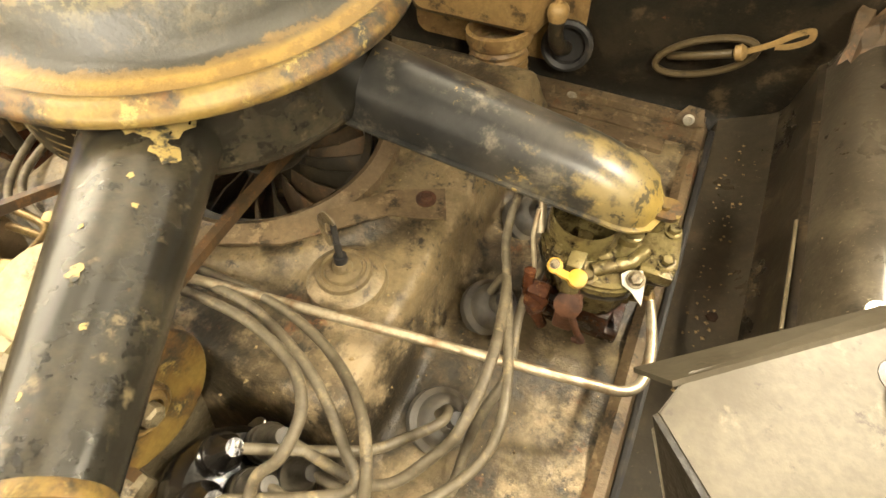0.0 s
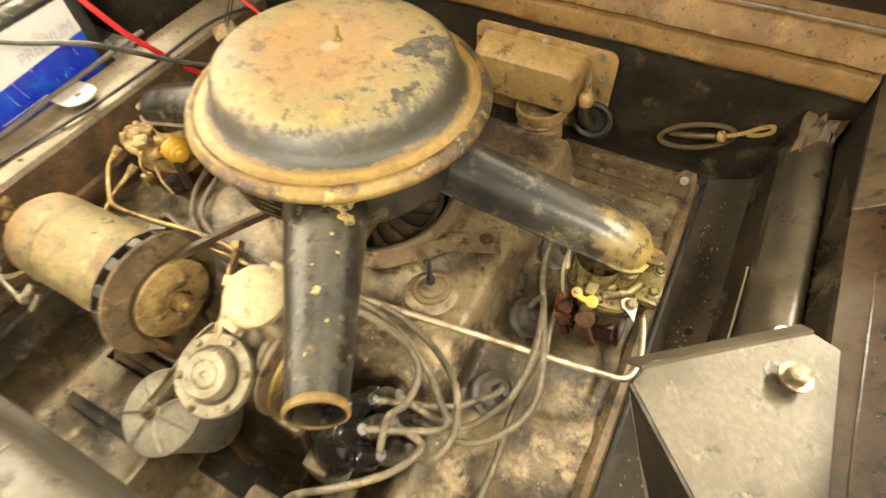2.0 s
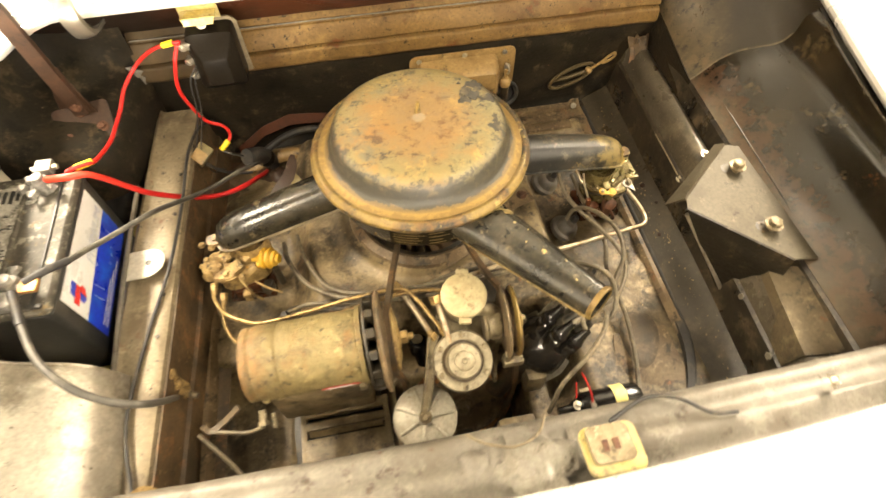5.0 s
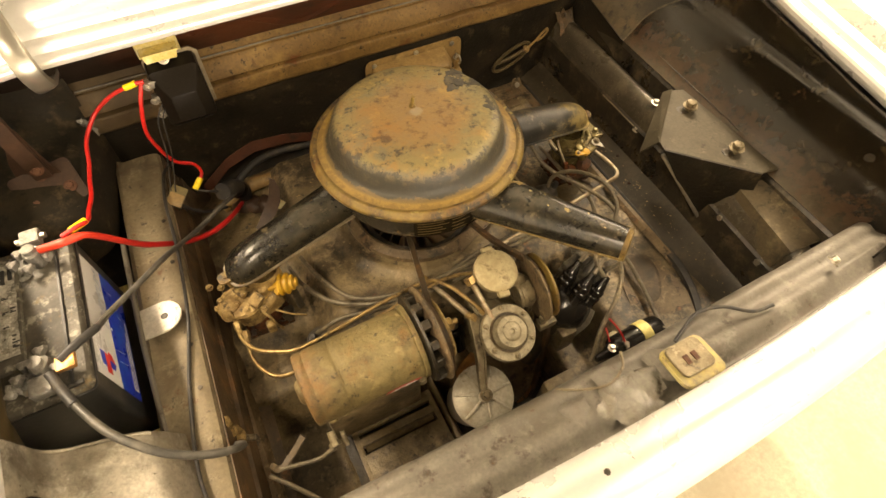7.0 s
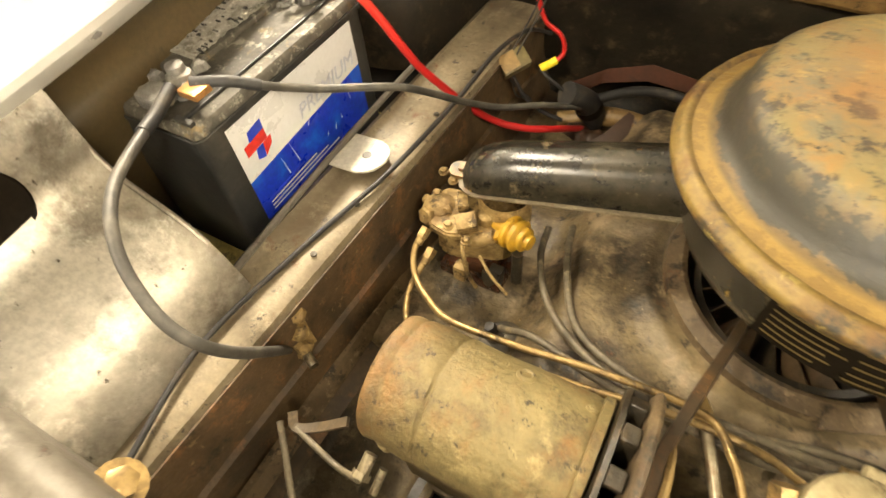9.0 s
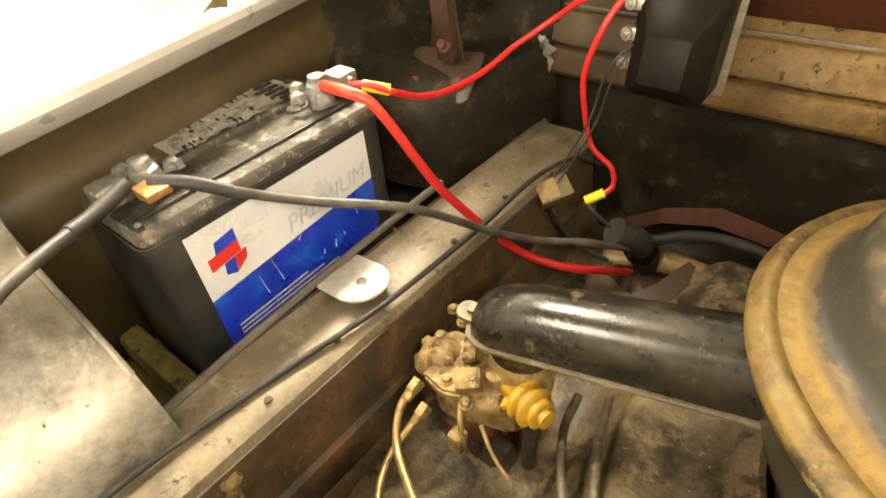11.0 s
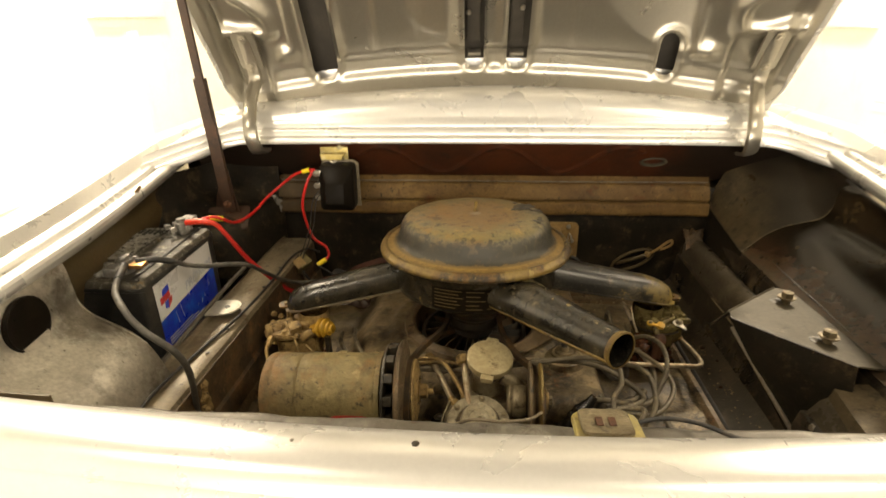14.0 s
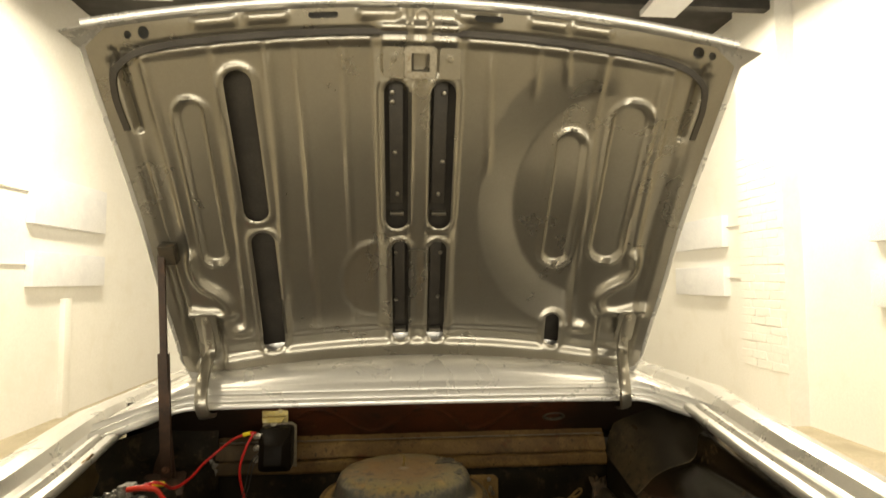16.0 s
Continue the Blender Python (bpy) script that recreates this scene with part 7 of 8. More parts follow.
hb = part("housing", lathe_bm([(0.044, -0.1), (0.046, -0.03), (0.0465, 0.0), (0.051, 0.002), (0.051, 0.009), (0.046, 0.013), (0.03, 0.02), (0.015, 0.023), (0, 0.023)], 44, OM), FILTER, of, sharp=45)
for k in range(7):
    mm = OM @ Matrix.Rotation(2 * math.pi * k / 7, 4, "Z")
    part("rib", tube_bm([mm @ Vector((0.008, 0, 0.025)), mm @ Vector((0.02, 0, 0.0245)), mm @ Vector((0.034, 0, 0.0205)), mm @ Vector((0.0465, 0, 0.013))], 0.0026, 8), FILTER, hb)
part("bolt_boss", lathe_bm([(0.013, 0.02), (0.012, 0.029), (0.009, 0.031), (0, 0.031)], 20, OM), FILTER, hb)
part("bolt", bolt_bm(OM @ Vector((0, 0, 0.031)), OM.to_3x3() @ Vector((0, 0, 1)), 0.0065, 0.008), CAST, of)

snd = thing("oil_sender", (-0.05, -0.252, 0.5), "black oil pressure sender with a bright terminal", "sender")
SM = axis((-0.05, -0.252, 0.52), (-0.1, 0.3, 1))
part("body", lathe_bm([(0.012, -0.03), (0.013, 0.0), (0.017, 0.004), (0.0175, 0.02), (0.014, 0.027), (0.006, 0.029), (0, 0.029)], 24, SM), GLOSS_BLACK, snd)
part("terminal", joined(rod_bm(SM @ Vector((0, 0, 0.028)), SM @ Vector((0, 0, 0.037)), 0.004), bolt_bm(SM @ Vector((0, 0, 0.031)), (-0.1, 0.3, 1), 0.006, 0.004)), STEEL, snd)

# ---- belt, idler, crank pulley ----
idl = thing("idler_pulley", (0.1, -0.262, 0.595), "rusty idler pulley guiding the fan belt", "pulley")
IM = axis((0.078, -0.262, 0.604), (1, -0.05, 0.03))
part("boss", lathe_bm([(0, -0.027), (0.02, -0.027), (0.025, -0.0255), (0.0265, -0.022), (0.025, -0.0195), (0.0235, -0.019), (0.0245, -0.017), (0.026, -0.015), (0.026, -0.004), (0.022, 0.002)], 32, IM), CAST, idl, "pale cast boss")
part("rim", lathe_bm([(0.012, 0.004), (0.05, 0.006), (0.0585, 0.0065), (0.0595, 0.0085), (0.058, 0.0105), (0.048, 0.0125), (0.042, 0.015), (0.042, 0.019)], 48, IM), SHROUD_SIDE, idl)
part("front_disc", lathe_bm([(0.04, 0.019), (0.05, 0.0205), (0.056, 0.0225), (0.057, 0.0245), (0.0555, 0.0265), (0.045, 0.0265), (0.03, 0.024), (0.014, 0.026)], 48, IM), RIM, idl, "disc worn to yellow at its edge")
part("guide", joined(box_bm(0.078, 0.112, -0.316, -0.296, 0.538, 0.556, 0.004), box_bm(0.08, 0.09, -0.312, -0.3, 0.55, 0.575, 0.003)), CAST, idl, "pale folded guide below the pulley")
hub = part("hub", lathe_bm([(0.02, 0.024), (0.02, 0.032), (0.0175, 0.034), (0.016, 0.032), (0.0135, 0.036), (0.011, 0.036), (0.011, 0.03), (0, 0.03)], 28, IM), BRASS, idl, "brass bearing hub")
part("nut", lathe_bm([(0.0085, 0.03), (0.0085, 0.041), (0.006, 0.043), (0, 0.043)], 6, IM), CAST, hub)
part("arm", sheet_bm([[(0.075, -0.25, 0.60), (0.078, -0.275, 0.60)], [(0.07, -0.255, 0.53), (0.075, -0.29, 0.53)], [(0.07, -0.26, 0.46), (0.075, -0.31, 0.46)]], 0.006), CAST, idl)
belt = thing("fan_belt", (0, -0.15, 0.6), "worn brown rubber fan belt running to the blower", "belt")
gx = -0.338 + 0.243
loop = [(0.049, 0.02, 0.594), (0.052, -0.06, 0.60), (0.07, -0.16, 0.62), (0.094, -0.24, 0.642), (0.1, -0.275, 0.643), (0.1, -0.31, 0.612), (0.1, -0.30, 0.565), (0.104, -0.312, 0.5), (0.1, -0.325, 0.42), (0.07, -0.355, 0.335), (0.011, -0.365, 0.31), (-0.05, -0.35, 0.335), (-0.083, -0.325, 0.42), (-0.085, -0.305, 0.53), (gx, -0.312, 0.6), (gx, -0.308, 0.632), (gx, -0.288, 0.653), (gx, -0.262, 0.659), (gx, -0.24, 0.655), (-0.082, -0.18, 0.642), (-0.054, -0.06, 0.606), (-0.05, 0.02, 0.594), (-0.03, 0.058, 0.593), (0.0, 0.066, 0.593), (0.03, 0.058, 0.593), (0.049, 0.02, 0.594)]
part("belt_band", sweep_bm(loop, [(-0.005, -0.004), (0.005, -0.004), (0.004, 0.004), (-0.004, 0.004)], 6, cap=False), BELT, belt)
cp = thing("crank_pulley", (0.011, -0.322, 0.305), "rusty ring-shaped crankshaft pulley below the fuel pump", "pulley")
CK = axis((0.011, -0.322, 0.398), (0, -0.9, 0.42))
part("disc", lathe_bm([(0.0, -0.012), (0.082, -0.012), (0.086, -0.009), (0.088, -0.002), (0.078, 0.002), (0.074, -0.004), (0.066, -0.0075), (0.03, -0.008), (0.024, -0.005), (0.022, 0.002), (0, 0.003)], 56, CK), SHROUD_SIDE, cp)
part("rim", lathe_bm([(0.086, -0.022), (0.093, -0.018), (0.0945, -0.008), (0.0935, 0.002), (0.089, 0.0055), (0.0835, 0.0055), (0.081, 0.002)], 56, CK), RUST_ORANGE, cp, "rim with bright orange rust")
part("bolt", joined(bolt_bm(CK @ Vector((0, 0, 0.003)), (0, -0.9, 0.42), 0.012, 0.011, 1.4)), CAST, cp)

# ---- distributor and coil ----
dist = thing("distributor", (0.165, -0.29, 0.42), "black distributor cap with grey leads pushed into it", "distributor")
DM = axis((0.164, -0.279, 0.532), (0.6, 0.15, 0.85)) @ Matrix.Scale(1.18, 4)
dcap = part("cap", lathe_bm([(0.038, -0.03), (0.042, -0.022), (0.042, -0.008), (0.039, 0.008), (0.034, 0.016), (0.02, 0.02), (0, 0.02)], 36, DM), GLOSS_BLACK, dist)
sockets = []
for k in range(7):
    a = 2 * math.pi * k / 6
    p = Vector((0.027 * math.cos(a), 0.027 * math.sin(a), 0.012)) if k < 6 else Vector((0, 0, 0.018))
    sockets.append(DM @ (p + Vector((0, 0, 0.05))))
    mm = DM @ Matrix.Translation(p)
    part("tower", lathe_bm([(0.011, 0), (0.010, 0.012), (0.012, 0.014), (0.012, 0.019), (0.010, 0.021), (0.0115, 0.024), (0.0115, 0.03), (0.0095, 0.032), (0.0085, 0.038), (0.006, 0.046), (0.005, 0.054), (0, 0.054)], 16, mm), TOWER_GREY if k in (0, 4, 5, 6) else GLOSS_BLACK, dcap)
part("body", lathe_bm([(0.02, -0.13), (0.022, -0.06), (0.034, -0.045), (0.036, -0.03)], 28, DM), BLACK_DIRT, dist)
for k in (-1, 1):
    part("clip", band_bm([DM @ Vector((k * 0.04, 0, -0.04)), DM @ Vector((k * 0.045, 0, -0.01)), DM @ Vector((k * 0.04, 0, 0.012))], 0.01, 0.002), STEEL, dist)
coil = thing("ignition_coil", (0.2, -0.395, 0.42), "black cylindrical ignition coil with red wires", "ignition coil")
KM = axis((0.155, -0.391, 0.5), (1, 0.015, 0.0))
part("can", lathe_bm([(0.0, 0.0), (0.006, 0.0), (0.008, 0.02), (0.012, 0.026), (0.013, 0.032), (0.019, 0.036), (0.0225, 0.042), (0.0225, 0.13), (0.02, 0.14), (0.015, 0.142), (0, 0.142)], 36, KM), GLOSS_BLACK, coil)
part("clamp", lathe_bm([(0.0235, 0.092), (0.0245, 0.093), (0.0245, 0.112), (0.0235, 0.113)], 36, KM), TRAY, coil, "yellowed clamp band")
part("foot", box_bm(0.2, 0.24, -0.41, -0.36, 0.41, 0.5, 0.004), CAST, coil)
part("lead_wire", tube_bm([(0.209, -0.394, 0.522), (0.208, -0.378, 0.532), (0.205, -0.358, 0.537), (0.203, -0.345, 0.535)], 0.0016), RED_WIRE, coil)
part("lead_wire", tube_bm([(0.186, -0.38, 0.52), (0.188, -0.368, 0.528), (0.191, -0.358, 0.53)], 0.0016), RED_WIRE, coil)
part("terminal", joined(bolt_bm((0.209, -0.396, 0.519), (0, -0.3, 1), 0.005, 0.006), bolt_bm((0.187, -0.39, 0.512), (0, 0.1, 1), 0.005, 0.006)), STEEL, coil)
blk = thing("engine_brackets", (0.1, -0.41, 0.4), "dirty cast brackets at the rear of the engine", "bracket")
part("block", box_bm(0.06, 0.125, -0.44, -0.375, 0.38, 0.465, 0.008), SHROUD, blk)
part("block", box_bm(0.117, 0.153, -0.338, -0.3, 0.45, 0.518, 0.010), CAST, blk)

# ---- leads and lines ----
def lead(points, r, material, label, name="ignition_wire", category="wire", group="ignition wires"):
    w = thing(name, points[0], label, category, group)
    part("jacket", tube_bm(points, r), material, w)
    if category == "fuel line":
        for a, b in ((points[0], points[1]), (points[-1], points[-2])):
            way = (Vector(b) - Vector(a)).normalized()
            part("fitting", joined(lathe_bm([(r * 1.9, 0), (r * 1.9, 0.011), (r * 1.4, 0.013)], 6, axis(a, way), True, True), lathe_bm([(r * 1.35, 0.012), (r * 1.3, 0.019), (r, 0.02)], 12, axis(a, way))), BRASS, w)
    return w


GREY = "dusty grey ignition wire from the distributor"
lead([sockets[0], (0.268, -0.238, 0.585), (0.3, -0.207, 0.604), (0.311, -0.186, 0.625), (0.312, -0.147, 0.634), (0.303, -0.1, 0.62), (0.292, -0.06, 0.59), (0.282, -0.042, 0.56), (0.274, -0.044, 0.536)], 0.0039, IGN_WIRE, GREY)
lead([sockets[1], (0.245, -0.222, 0.575), (0.268, -0.2, 0.566), (0.287, -0.176, 0.56), (0.286, -0.162, 0.55), (0.278, -0.164, 0.534)], 0.0039, IGN_WIRE, GREY)
lead([sockets[5], (0.281, -0.244, 0.57), (0.315, -0.214, 0.575), (0.329, -0.178, 0.58), (0.323, -0.139, 0.582), (0.306, -0.09, 0.576), (0.29, -0.05, 0.57), (0.273, -0.008, 0.577), (0.27, 0.03, 0.59), (0.274, 0.06, 0.57), (0.276, 0.074, 0.535)], 0.0039, IGN_WIRE, GREY)
lead([sockets[2], (0.258, -0.25, 0.6), (0.245, -0.228, 0.612), (0.207, -0.2, 0.622), (0.157, -0.179, 0.62), (0.11, -0.168, 0.612), (0.05, -0.168, 0.603), (-0.05, -0.174, 0.602), (-0.13, -0.163, 0.592), (-0.19, -0.13, 0.58), (-0.225, -0.06, 0.57), (-0.24, 0.0, 0.56)], 0.0039, IGN_WIRE, GREY)
lead([sockets[3], (0.208, -0.27, 0.615), (0.222, -0.252, 0.633), (0.221, -0.225, 0.643), (0.199, -0.204, 0.642), (0.161, -0.19, 0.633), (0.12, -0.182, 0.62), (0.05, -0.18, 0.606), (-0.02, -0.19, 0.602), (-0.08, -0.188, 0.602), (-0.16, -0.165, 0.59), (-0.22, -0.12, 0.573), (-0.255, -0.06, 0.565), (-0.265, -0.01, 0.555)], 0.0039, IGN_WIRE, GREY)
lead([sockets[4], (0.262, -0.282, 0.596), (0.274, -0.256, 0.613), (0.267, -0.23, 0.634), (0.246, -0.205, 0.633), (0.206, -0.179, 0.617), (0.156, -0.162, 0.608), (0.1, -0.156, 0.602), (0.02, -0.16, 0.6), (-0.07, -0.186, 0.603), (-0.15, -0.18, 0.595), (-0.22, -0.16, 0.58), (-0.252, -0.155, 0.56), (-0.262, -0.146, 0.54)], 0.0039, IGN_WIRE, GREY)
lead([sockets[6], (0.25, -0.275, 0.605), (0.235, -0.31, 0.605), (0.198, -0.343, 0.6), (0.155, -0.37, 0.58), (0.138, -0.39, 0.55), (0.135, -0.394, 0.522)], 0.0039, IGN_WIRE, "grey wire from the coil to the distributor")
lead([(0.313, 0.05, 0.55), (0.308, -0.06, 0.565), (0.318, -0.12, 0.56), (0.309, -0.17, 0.545), (0.315, -0.255, 0.53), (0.31, -0.32, 0.518), (0.29, -0.4, 0.515)], 0.004, IGN_WIRE, "grey wire lying along the shroud")

FUEL = "fuel line"
lead([(0.03, -0.179, 0.615), (0.08, -0.168, 0.612), (0.2, -0.1425, 0.5925), (0.3, -0.121, 0.576), (0.375, -0.105, 0.564), (0.402, -0.098, 0.559), (0.414, -0.083, 0.557), (0.414, -0.05, 0.556), (0.402, -0.01, 0.56), (0.39, 0.0, 0.57)], 0.0042, STEEL_LINE, "bare steel fuel line bent up to the carburettor", "fuel_line", FUEL, "fuel lines")
lead([(-0.008, -0.27, 0.605), (-0.03, -0.235, 0.622), (-0.045, -0.21, 0.628), (-0.07, -0.18, 0.618), (-0.15, -0.178, 0.608), (-0.23, -0.184, 0.598), (-0.3, -0.184, 0.588), (-0.335, -0.168, 0.58), (-0.362, -0.148, 0.578), (-0.374, -0.126, 0.59), (-0.372, -0.102, 0.6)], 0.0035, BRASS, "brass fuel line curving to the carburettor", "fuel_line", FUEL, "fuel lines")
lead([(0.03, -0.2, 0.6), (-0.02, -0.19, 0.615), (-0.08, -0.19, 0.617), (-0.16, -0.196, 0.603), (-0.25, -0.2, 0.585), (-0.31, -0.205, 0.56), (-0.35, -0.19, 0.545), (-0.372, -0.15, 0.545), (-0.37, -0.1, 0.56)], 0.0036, BRASS, "brass line behind the generator", "fuel_line", FUEL, "fuel lines")
lead([(-0.025, -0.268, 0.59), (-0.04, -0.237, 0.598), (-0.055, -0.206, 0.606), (-0.068, -0.18, 0.612), (-0.076, -0.168, 0.612)], 0.005, STEEL_LINE, "short dull metal fuel pipe from the pump", "fuel_line", FUEL, "fuel lines")
lead([(-0.40, -0.338, 0.56), (-0.37, -0.37, 0.545), (-0.345, -0.40, 0.53), (-0.33, -0.43, 0.53), (-0.335, -0.448, 0.55)], 0.0034, IGN_WIRE, "grey wire hanging from the generator", "generator_wire", "wire", "")
lead([(-0.30, -0.347, 0.57), (-0.33, -0.345, 0.55), (-0.36, -0.34, 0.552), (-0.385, -0.335, 0.555)], 0.003, IGN_WIRE, "grey wire joining the generator terminals", "generator_wire", "wire", "")
clipv = thing("cable_clip", (-0.43, -0.26, 0.56), "dust-caked clip with a bolt on the rail", "clip")
part("strap", joined(band_bm([(-0.436, -0.25, 0.625), (-0.428, -0.255, 0.61), (-0.425, -0.258, 0.59), (-0.42, -0.26, 0.565)], 0.011, 0.004), *[lathe_bm([(0.01, 0), (0.008, 0.006), (0, 0.009)], 8, axis((-0.428 + 0.004 * i, -0.255 - 0.008 * i, 0.607 - 0.017 * i), (1, -0.2, 0.3), 40 * i), wobble=0.25) for i in range(3)]), CARB_L, clipv)
part("bolt", rod_bm((-0.425, -0.27, 0.57), (-0.4, -0.28, 0.568), 0.005), CAST, clipv)

# crumbs of dirt lying on the sheet metal
rng = random.Random(21)
grit = bmesh.new()
spots = []
for k in range(420):
    x, y = 0.02 + 0.38 * rng.random(), -0.28 + 0.55 * rng.random()
    if k % 3 == 0:
        x = -0.39 + 0.3 * rng.random()
    if math.hypot(x - FAN.x, y - FAN.y) < 0.15:
        continue
    spots.append((x, y, shroud_z(x, y)))
for k in range(160):
    spots.append((0.44 + 0.035 * rng.random(), -0.42 + 0.68 * rng.random(), 0.0))
for x, y, z in spots:
    if z == 0.0:
        z = 0.512 + (x - 0.012 * (y + 0.1) - 0.435) * 0.36 - (0.012 * step(-0.2, -0.45, y))
    r = 0.0008 + 0.0016 * rng.random() ** 2
    a0 = 6.28 * rng.random()
    low = [grit.verts.new((x + r * math.cos(a0 + g) * (0.6 + 0.8 * rng.random()), y + r * math.sin(a0 + g) * (0.6 + 0.8 * rng.random()), z + 0.0002)) for g in (0, 1.57, 3.14, 4.71)]
    tip = grit.verts.new((x, y, z + r * 0.7))
    for i in range(4):
        grit.faces.new((low[i], low[(i + 1) % 4], tip))
tagged(part("grit", grit, STUFF_GRIT), "tan crumbs of dry dirt on the engine sheet metal", "grit", kind="stuff")

# ---- battery ----
bat = thing("battery", (-0.605, -0.085, 0.548), "black car battery with a white and blue label", "battery")
X0, X1, Y0, Y1 = -0.648, -0.523, -0.205, 0.04
rings = []
for z, k in ((0.5485, 0.004), (0.56, 0.0), (0.69, 0.0), (0.743, 0.0), (0.7445, -0.002), (0.749, -0.002), (0.75, -0.001)):
    w, h = X1 - X0 - 2 * k, Y1 - Y0 - 2 * k
    rings.append([Vector(((X0 + X1) / 2 + x, (Y0 + Y1) / 2 + y, z)) for x, y in rounded(w, h, 0.008, 3)])
part("case", rings_bm(rings, True, True, False), BATTERY_BLACK, bat)
rings = []
for z, k in ((0.75, 0.0), (0.757, 0.001), (0.760, 0.004), (0.760, 0.03)):
    w, h = X1 - X0 - 2 * k, Y1 - Y0 - 2 * k
    rings.append([Vector(((X0 + X1) / 2 + x, (Y0 + Y1) / 2 + y, z)) for x, y in rounded(w, h, 0.008, 3)])
top = part("cover", rings_bm(rings, True, False, True), BATTERY_TOP, bat)
part("cap_strip", box_bm(-0.643, -0.588, -0.15, 0.014, 0.758, 0.766, 0.003), BATTERY_TOP, top)
part("ridge", joined(box_bm(-0.545, -0.541, -0.2, 0.035, 0.7595, 0.763, 0.001), box_bm(-0.55, -0.53, -0.2, -0.194, 0.7595, 0.764, 0.001)), BATTERY_BLACK, top)
rng = random.Random(11)
for k in range(14):
    y, x = (-0.165 if k % 2 else 0.0) + 0.035 * rng.random() - 0.015, -0.61 + 0.035 * rng.random()
    r = 0.004 + 0.006 * rng.random()
    part("crust", lathe_bm([(r, 0), (r * 0.8, r * 0.4), (r * 0.3, r * 0.6), (0, r * 0.62)], 7, axis((x, y, 0.7595), (0.4 * rng.random() - 0.2, 0.4 * rng.random() - 0.2, 1), 90 * rng.random()), wobble=0.3), CORROSION, top)
foil = part("foil_label", grid_bm(lambda x, y: (x + 0.002 * noise.noise(Vector((y * 60, 1, 0))), y, 0.7682 + 0.002 * noise.noise(Vector((x * 160, y * 160, 2)))), -0.6415, -0.5905, 22, -0.132, 0.012, 64), FOIL, top, "crinkled silver warning label")
for k in range(44):
    y = -0.12 + 0.0021 * k
    for x in (-0.6365, -0.627, -0.617, -0.607, -0.598):
        if rng.random() < 0.16:
            part("print_bar", box_bm(x, x + 0.003 + 0.005 * rng.random(), y, y + 0.001 + 0.0006 * rng.random(), 0.766, 0.7693), BATTERY_BLACK, foil)
for x in (-0.637, -0.627, -0.617, -0.607, -0.598):
    part("print_bar", box_bm(x, x + 0.005, -0.022 + 0.008 * rng.random(), 0.004, 0.7665, 0.7697), BATTERY_BLACK, foil)
# label: a white field over a blue one, with a small plain emblem
FX = X1 + 0.0007
def face(name, pts, material, parent, lift=0.0, label=""):
    bm = bmesh.new()
    vs_ = [bm.verts.new((FX + lift, y, z)) for y, z in pts]
    f = bm.faces.new(vs_)
    r = bmesh.ops.extrude_face_region(bm, geom=[f])
    bmesh.ops.translate(bm, verts=[v for v in r["geom"] if isinstance(v, bmesh.types.BMVert)], vec=(-0.0005, 0, 0))
    return part(name, bm, material, parent, label)


LY0, LY1, LZ0, LZ1 = -0.178, 0.016, 0.618, 0.741
ZS = 0.682
lw = face("label", [(LY0, ZS - 0.008), (LY1, ZS + 0.006), (LY1, LZ1), (LY0, LZ1)], LABEL_WHITE, bat, 0.0, "silver-white label field")
face("label_lower", [(LY0, LZ0), (LY1, LZ0), (LY1, ZS + 0.006), (LY0, ZS - 0.008)], LABEL_BLUE, bat, 0.0, "glossy blue label field")
face("emblem", [(-0.168, 0.70), (-0.139, 0.704), (-0.139, 0.716), (-0.168, 0.712)], INK_RED, lw, 0.0006)
face("emblem", [(-0.16, 0.713), (-0.139, 0.716), (-0.139, 0.727), (-0.158, 0.724)], INK_BLUE, lw, 0.0006)
face("emblem", [(-0.156, 0.701), (-0.158, 0.69), (-0.148, 0.686), (-0.146, 0.702)], INK_BLUE, lw, 0.0006)
face("emblem", [(-0.146, 0.702), (-0.147, 0.687), (-0.136, 0.695), (-0.134, 0.704)], INK_RED, lw, 0.0006)
for k in range(4):
    face("print_bar", [(LY0 + 0.012, 0.624 + 0.005 * k), (LY0 + 0.012 + 0.12 - 0.02 * k, 0.626 + 0.005 * k), (LY0 + 0.012 + 0.12 - 0.02 * k, 0.6275 + 0.005 * k), (LY0 + 0.012, 0.6255 + 0.005 * k)], INK_BLUE if k == 3 else LABEL_WHITE, lw, 0.0008)
for y, z, hgt, lean in ((-0.13, 0.645, 0.026, -0.004), (-0.112, 0.648, 0.034, -0.007), (-0.047, 0.641, 0.008, 0.002), (-0.033, 0.647, 0.006, -0.001), (-0.062, 0.643, 0.005, 0.001), (-0.012, 0.66, 0.014, -0.002), (-0.085, 0.676, 0.005, 0.003)):
    face("scratch", [(y, z), (y + 0.0009, z), (y + 0.0006 + lean, z + hgt)], INK_WHITE, lw, 0.001)


def word(text, at, size, material, parent, turn):
    cu = bpy.data.curves.new("word", "FONT")
    cu.body, cu.size, cu.extrude, cu.shear, cu.align_x = text, size, 0.0002, 0.25, "LEFT"
    tmp = bpy.data.objects.new("word", cu)
    scene.collection.objects.link(tmp)
    dg = bpy.context.evaluated_depsgraph_get()
    me = bpy.data.meshes.new_from_object(tmp.evaluated_get(dg))
    bm = bmesh.new()
    bm.from_mesh(me)
    bpy.data.objects.remove(tmp)
    bmesh.ops.transform(bm, matrix=Matrix.Translation(at) @ turn, verts=bm.verts)
    return part("lettering", bm, material, parent)


